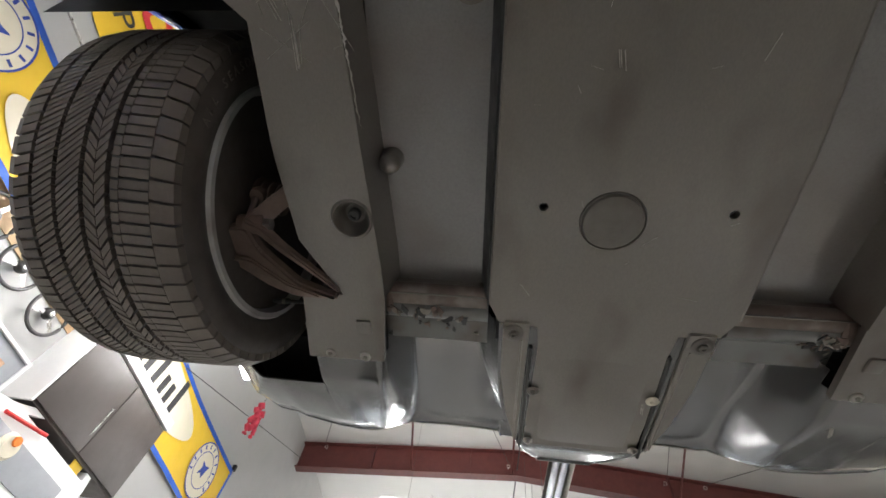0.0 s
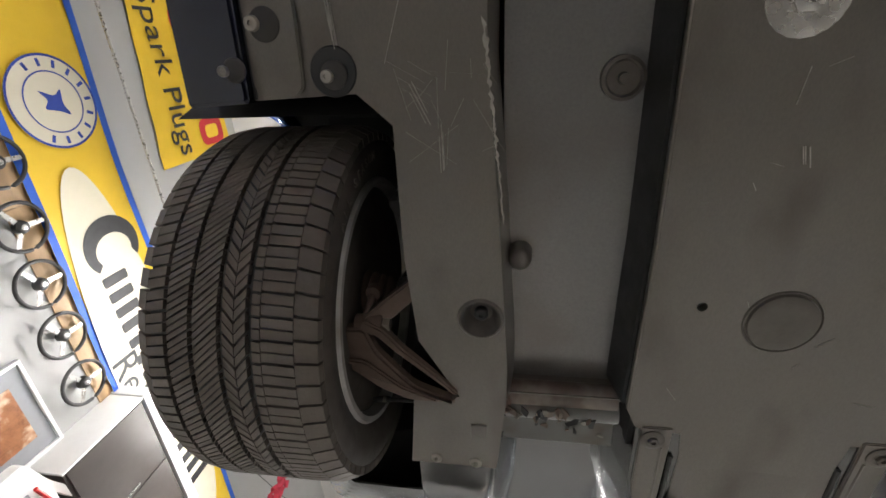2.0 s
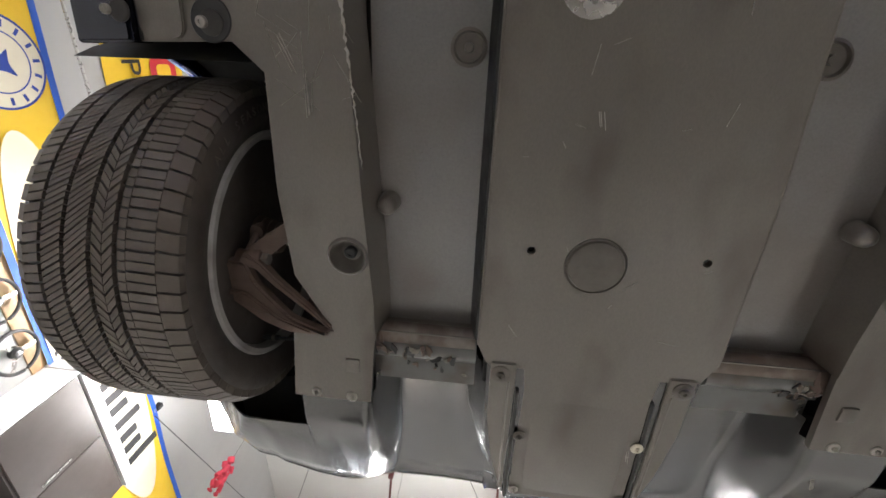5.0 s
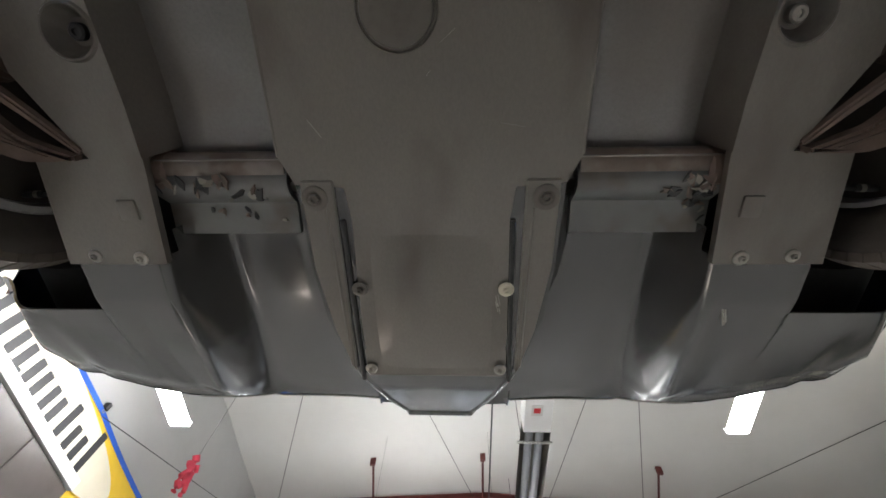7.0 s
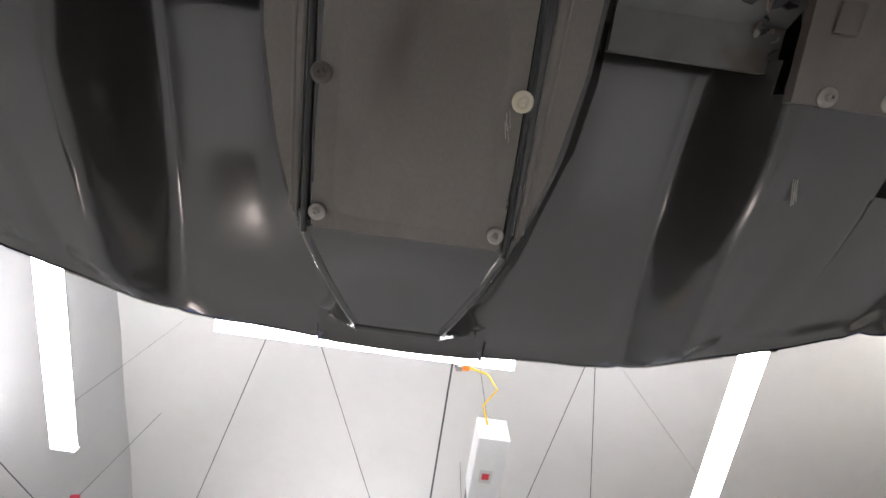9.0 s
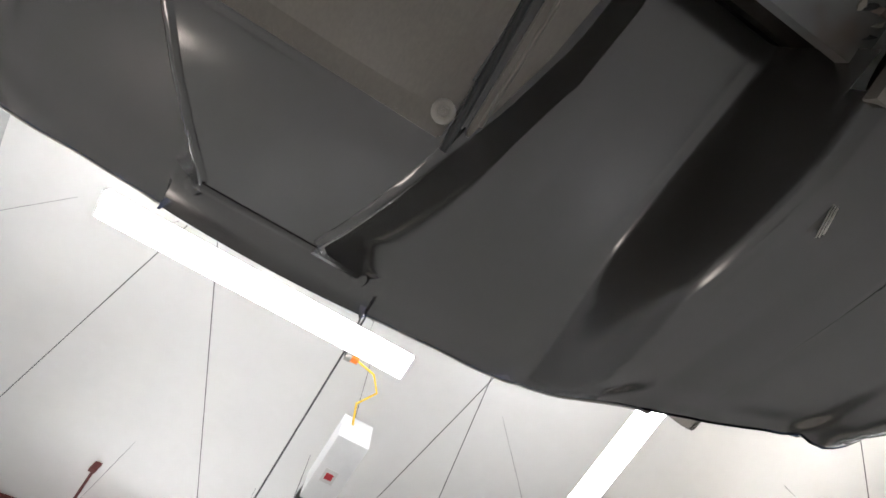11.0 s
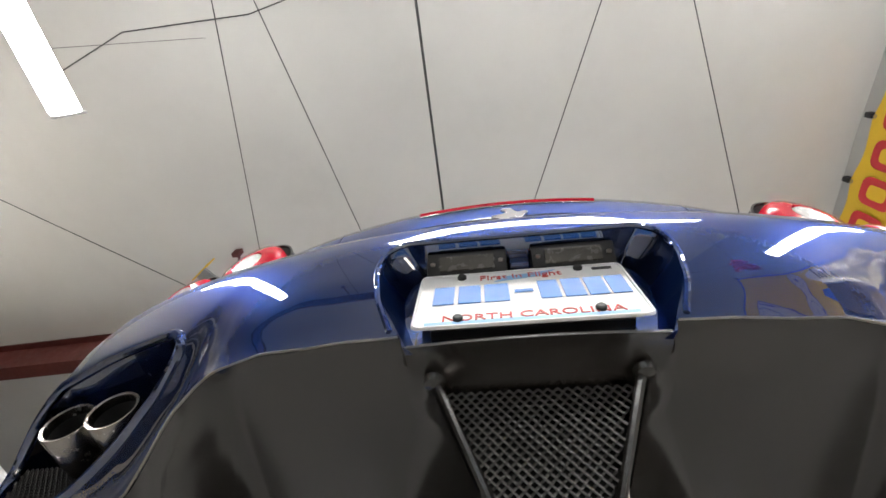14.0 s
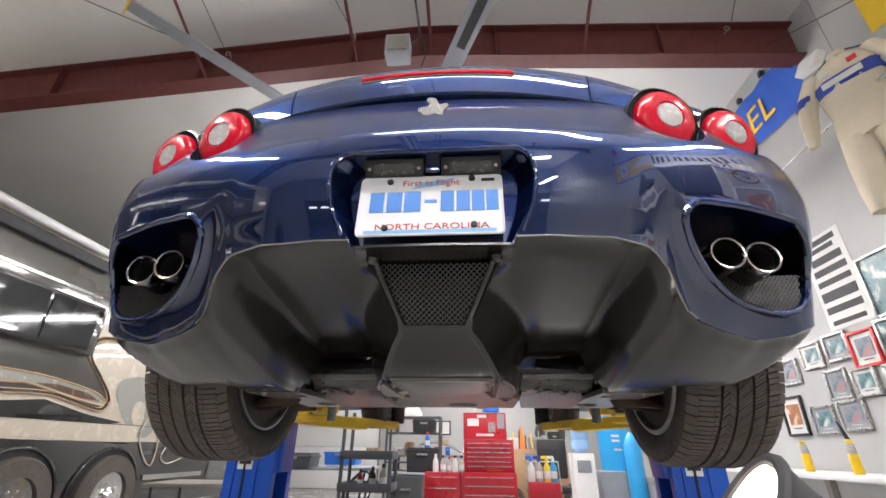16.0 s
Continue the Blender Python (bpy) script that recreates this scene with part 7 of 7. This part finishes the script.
def coach():
    """A tall motor coach: body, slide-out room with windows, awning, painted swooshes, tandem wheels."""
    ob = thing("motor_coach", "tall grey, black and cream motor coach with painted swooshes", "motor coach", (-5.3, 0.0, 0))
    zc = LIFT
    part("body", box(2.4, 15.2, 3.1, (-0.91, 1.5, 2.05), 0.06), "rvcream", ob, "cream coach body")
    part("chassis", box(2.2, 11.5, 0.45, (-1.0, 0.1, 0.4), 0.03), "ink", ob)
    so = part("slide_out", box(0.2, 8.85, 1.2, (0.31, 0.1, zc + 1.5), 0.02), "rvgrey", ob, "grey slide-out room")
    for y0, y1 in ((2.95, 4.42), (1.0, 2.6), (-1.5, 0.2)):
        part("window_frame", box(0.02, y1 - y0 + 0.1, 0.62, (0.41, (y0 + y1) / 2, zc + 1.22), 0.01), "rvblack", so)
        for k in (0.26, 0.75):
            part("pane", box(0.012, (y1 - y0) * 0.46, 0.54, (0.422, y0 + (y1 - y0) * k, zc + 1.22)), "glass", so)
    part("awning_roll", rod((0.44, -4.0, zc + 2.2), (0.44, 4.3, zc + 2.2), 0.055, 16), "white", so, "rolled white awning")
    part("awning_box", box(0.1, 8.4, 0.14, (0.43, 0.1, zc + 2.02), 0.02), "ink", so)
    # chrome bar stands in for a ceiling strip reflected in the panel
    part("chrome_strip", box(0.014, 8.5, 0.035, (0.414, 0.1, zc + 1.63)), "chrome", so, "bright line painted as the reflection of a ceiling strip")
    # painted bands as thin raised panels; the outlines are splined through a few design points
    def flow(pts, k=6):
        out = []
        n = len(pts)
        for i in range(n - 1):
            p0, p1, p2, p3 = (Vector(pts[max(0, min(n - 1, j))]) for j in (i - 1, i, i + 1, i + 2))
            for j in range(k):
                t = j / k
                out.append(tuple(0.5 * (2 * p1 + (p2 - p0) * t + (2 * p0 - 5 * p1 + 4 * p2 - p3) * t * t + (3 * p1 - p0 - 3 * p2 + p3) * t ** 3)))
        return out + [tuple(pts[-1])]

    def paint(name, o, m, off):
        part(name, slab([(p, zc + q) for p, q in o], off, off + 0.003, plane="yz"), m, ob, "", 0)
    hook = flow([(5.0, 1.2), (4.76, 1.16), (4.62, 1.06), (4.6, 0.98), (4.69, 0.84), (4.9, 0.67), (5.06, 0.53), (5.15, 0.42), (5.15, 0.34), (5.06, 0.27), (4.83, 0.29), (4.5, 0.35), (4.2, 0.39), (3.67, 0.36), (2.5, 0.3)])
    swoosh = flow([(2.5, 0.6), (3.56, 0.6), (4.12, 0.59), (4.78, 0.51), (5.02, 0.43), (5.05, 0.38), (5.0, 0.345), (4.64, 0.38), (3.97, 0.48), (3.62, 0.47), (2.5, 0.44)])
    paint("grey_band", [(-6, 1.0), (4.57, 1.0)] + hook[22:] + [(-6, 0.3)], "rvgrey", 0.293)
    paint("pale_swoosh", [(-6, 0.6)] + swoosh + [(-6, 0.44)], "rvpale", 0.297)
    paint("brown_swoosh", [(4.0, 0.5), (4.3, 0.52), (4.75, 0.47), (4.98, 0.39), (4.66, 0.4)], "rvbrown", 0.301)
    paint("black_band", [(-6, 0.3), (2.5, 0.25), (3.71, 0.28), (4.2, 0.34), (4.83, 0.22), (5.1, 0.19), (5.48, 0.155), (5.3, 0.13), (3.77, 0.12), (-6, 0.12)], "rvblack", 0.297)
    part("seam_line", box(0.004, 10.5, 0.012, (0.296, 1.2, zc + 0.125)), "ink", ob)
    paint("cream_band", [(-6, -0.02), (3.85, -0.06), (5.66, -0.13), (5.8, -0.1), (5.85, 0.0), (5.77, 0.12), (3.79, 0.105), (-6, 0.1)], "rvcream", 0.297)
    for r, dy, dz, m in ((0.016, 0.0, 0.0, "wood"), (0.02, -0.035, 0.02, "rvblack"), (0.012, -0.07, 0.035, "wood")):
        part("gold_line", tube([(0.3, p + dy, zc + q + dz) for p, q in hook], r, n=6), m, ob)
    part("swoosh_line", tube([(0.302, p, zc + q) for p, q in swoosh], 0.012, n=6), "wood", ob)
    swirl = flow([(5.24, 0.5), (5.25, 0.68), (5.42, 0.76), (5.7, 0.8), (6.1, 0.7), (6.3, 0.3), (6.1, 0.0), (5.86, -0.02), (5.9, 0.2), (5.85, 0.42), (5.7, 0.46), (5.62, 0.36), (5.66, 0.2), (5.8, 0.06), (5.55, 0.16), (5.4, 0.3)])
    paint("grey_swirl", swirl, "rvpale", 0.295)
    for pts in ([(5.85, 0.5), (6.0, 0.3), (5.9, 0.0), (6.1, -0.3), (6.3, -0.42), (6.35, -0.2), (6.3, 0.0)], [(6.6, -0.12), (6.5, -0.3), (6.7, -0.4), (7.2, -0.28)]):
        part("gold_line", tube([(0.309, p, zc + q) for p, q in flow(pts)], 0.012, n=6), "rvcream", ob)
    paint("cream_front", [(6.3, 0.6), (6.3, 0.0), (6.56, -0.14), (7.4, -0.26), (9.2, -0.42), (9.2, 0.6)], "rvcream", 0.293)
    part("skirt_side", box(0.12, 15.0, 0.9, (0.24, 1.5, zc - 0.54), 0.01), "rvblack", ob, "gloss black skirt")
    part("rocker_chrome", box(0.02, 1.5, 0.07, (0.31, 6.95, zc - 0.58)), "chrome", ob)
    for y in (4.15, 5.5):
        # flat black disc painted as the shade inside the wheel arch
        part("arch_shadow", lathe([(0.58, -0.02), (0.58, 0.006), (0.0, 0.006)], 40, "x", at=(0.3, y, 0.5)), "void", ob)
        part("arch_lip", tube([(0.312, y + 0.59 * math.cos(a), 0.5 + 0.59 * math.sin(a)) for a in [math.pi * i / 24 for i in range(25)]], 0.02, n=8), "rvblack", ob)
        w = part("coach_wheel", lathe([(0.3, -0.1), (0.46, -0.1), (0.5, -0.05), (0.5, 0.05), (0.47, 0.09), (0.3, 0.09)], 48, "x", at=(0.32, y, 0.5), closed=True), "rubber", ob, "large black coach tyre")
        part("polished_rim", lathe([(0.3, 0.06), (0.27, 0.04), (0.2, 0.0), (0.12, 0.02), (0.1, 0.09), (0.06, 0.12), (0.0, 0.12)], 40, "x", at=(0.32, y, 0.5)), "chrome", w)
        for k in range(10):
            a = 2 * math.pi * k / 10
            part("wheel_nut", lathe([(0.018, 0.0), (0.018, 0.05), (0, 0.055)], 8, "x", at=(0.34, y + 0.16 * math.cos(a), 0.5 + 0.16 * math.sin(a))), "steel", w)


coach()


def work_lamp():
    """A rubber-clad work lamp on a floor stand, its oval face lit, ribs behind the face and a carrying strap."""
    ob = thing("work_lamp", "grey rubber-clad work lamp on a stand, switched on", "work lamp", (0.60, -0.06, 0))
    part("stand", rod((0.0, 0, 0.02), (0.0, 0, 0.88), 0.014, 12), "ink", ob)
    part("foot", lathe([(0.17, 0), (0.17, 0.015), (0.03, 0.03), (0, 0.03)], 28), "ink", ob)
    q = Matrix.Translation((-0.165, 0, LIFT - 0.255)) @ Matrix.Rotation(radians(5), 4, "Z") @ Matrix.Rotation(radians(37), 4, "Y")
    def shell(t):
        return (0.26 * t, 0.062 * (1 - 0.25 * t), 0.118 - 0.05 * smooth01(t, 0.0, 0.55) + 0.012 * math.sin(3 * t))
    n = 30
    bm = bmesh.new()
    loops = []
    for i in range(15):
        t = i / 14
        x, a, b = shell(t)
        rib = 0.004 * (1 if i % 3 == 0 and i < 9 else 0)
        loops.append([bm.verts.new((x, (a + rib) * math.cos(2 * math.pi * k / n), (b + rib) * math.sin(2 * math.pi * k / n))) for k in range(n)])
    for p, r in zip(loops, loops[1:]):
        for k in range(n):
            bm.faces.new((p[k], p[(k + 1) % n], r[(k + 1) % n], r[k]))
    bm.faces.new(loops[-1])
    bm.faces.new(loops[0])
    part("housing", put(bm, rot=q), "lamprubber", ob, "ribbed grey rubber housing", 60)
    part("bezel", put(tube([(-0.004, 0.062 * math.cos(a), 0.118 * math.sin(a)) for a in [2 * math.pi * i / 32 for i in range(33)]], 0.009, n=8), rot=q), "lamprubber", ob)
    part("lamp_face", put(slab([(0.048 * math.cos(a), 0.106 * math.sin(a)) for a in [2 * math.pi * i / 32 for i in range(32)]], -0.008, -0.003, plane="yz"), rot=q), "lampsoft", ob, "glowing white oval lens")
    part("strap", put(tube([(0.1, -0.02, 0.075), (0.16, -0.03, 0.085), (0.24, -0.03, 0.06), (0.3, -0.02, 0.0), (0.32, 0.0, -0.06)], 0.012), rot=q), "ink", ob, "black carrying strap")


M["lampsoft"] = mat("work_lamp_lens", (1.0, 0.86, 0.74), 0.5, emit=10.0)
M["lamprubber"] = mat("grey_rubber_housing", (0.06, 0.06, 0.061), 0.7, 0, 10, 0.15, 0.15, 90)
work_lamp()


def garage_door(x):
    """A closed sectional door in the south wall: five grey sections in a frame, four small daylit panes in the fourth."""
    ob = thing("garage_door", "closed grey sectional garage door with small daylit panes", "garage door", (x, SOUTH + 0.03, 0), "garage doors")
    for k in range(5):
        part("section", box(3.2, 0.05, 0.612, (0, 0, 0.31 + 0.62 * k), 0.012), "doorgrey", ob)
    for k in range(4):
        part("pane", box(0.5, 0.02, 0.3, (-1.17 + 0.78 * k, 0.03, 2.17), 0.006), "daypane", ob, "daylit pane")
    for a in (-1, 1):
        part("door_track", box(0.08, 0.08, 3.2, (a * 1.66, 0.01, 1.6), 0.01), "zinc", ob)


M["doorgrey"] = mat("grey_sectional_door", (0.09, 0.09, 0.095), 0.5, 0, 3, 0.1, 0.03, 12)
M["daypane"] = mat("daylit_pane", (0.85, 0.93, 1.0), 0.3, emit=6.0)
for x in (-5.6, -1.2, 3.2):
    garage_door(x)
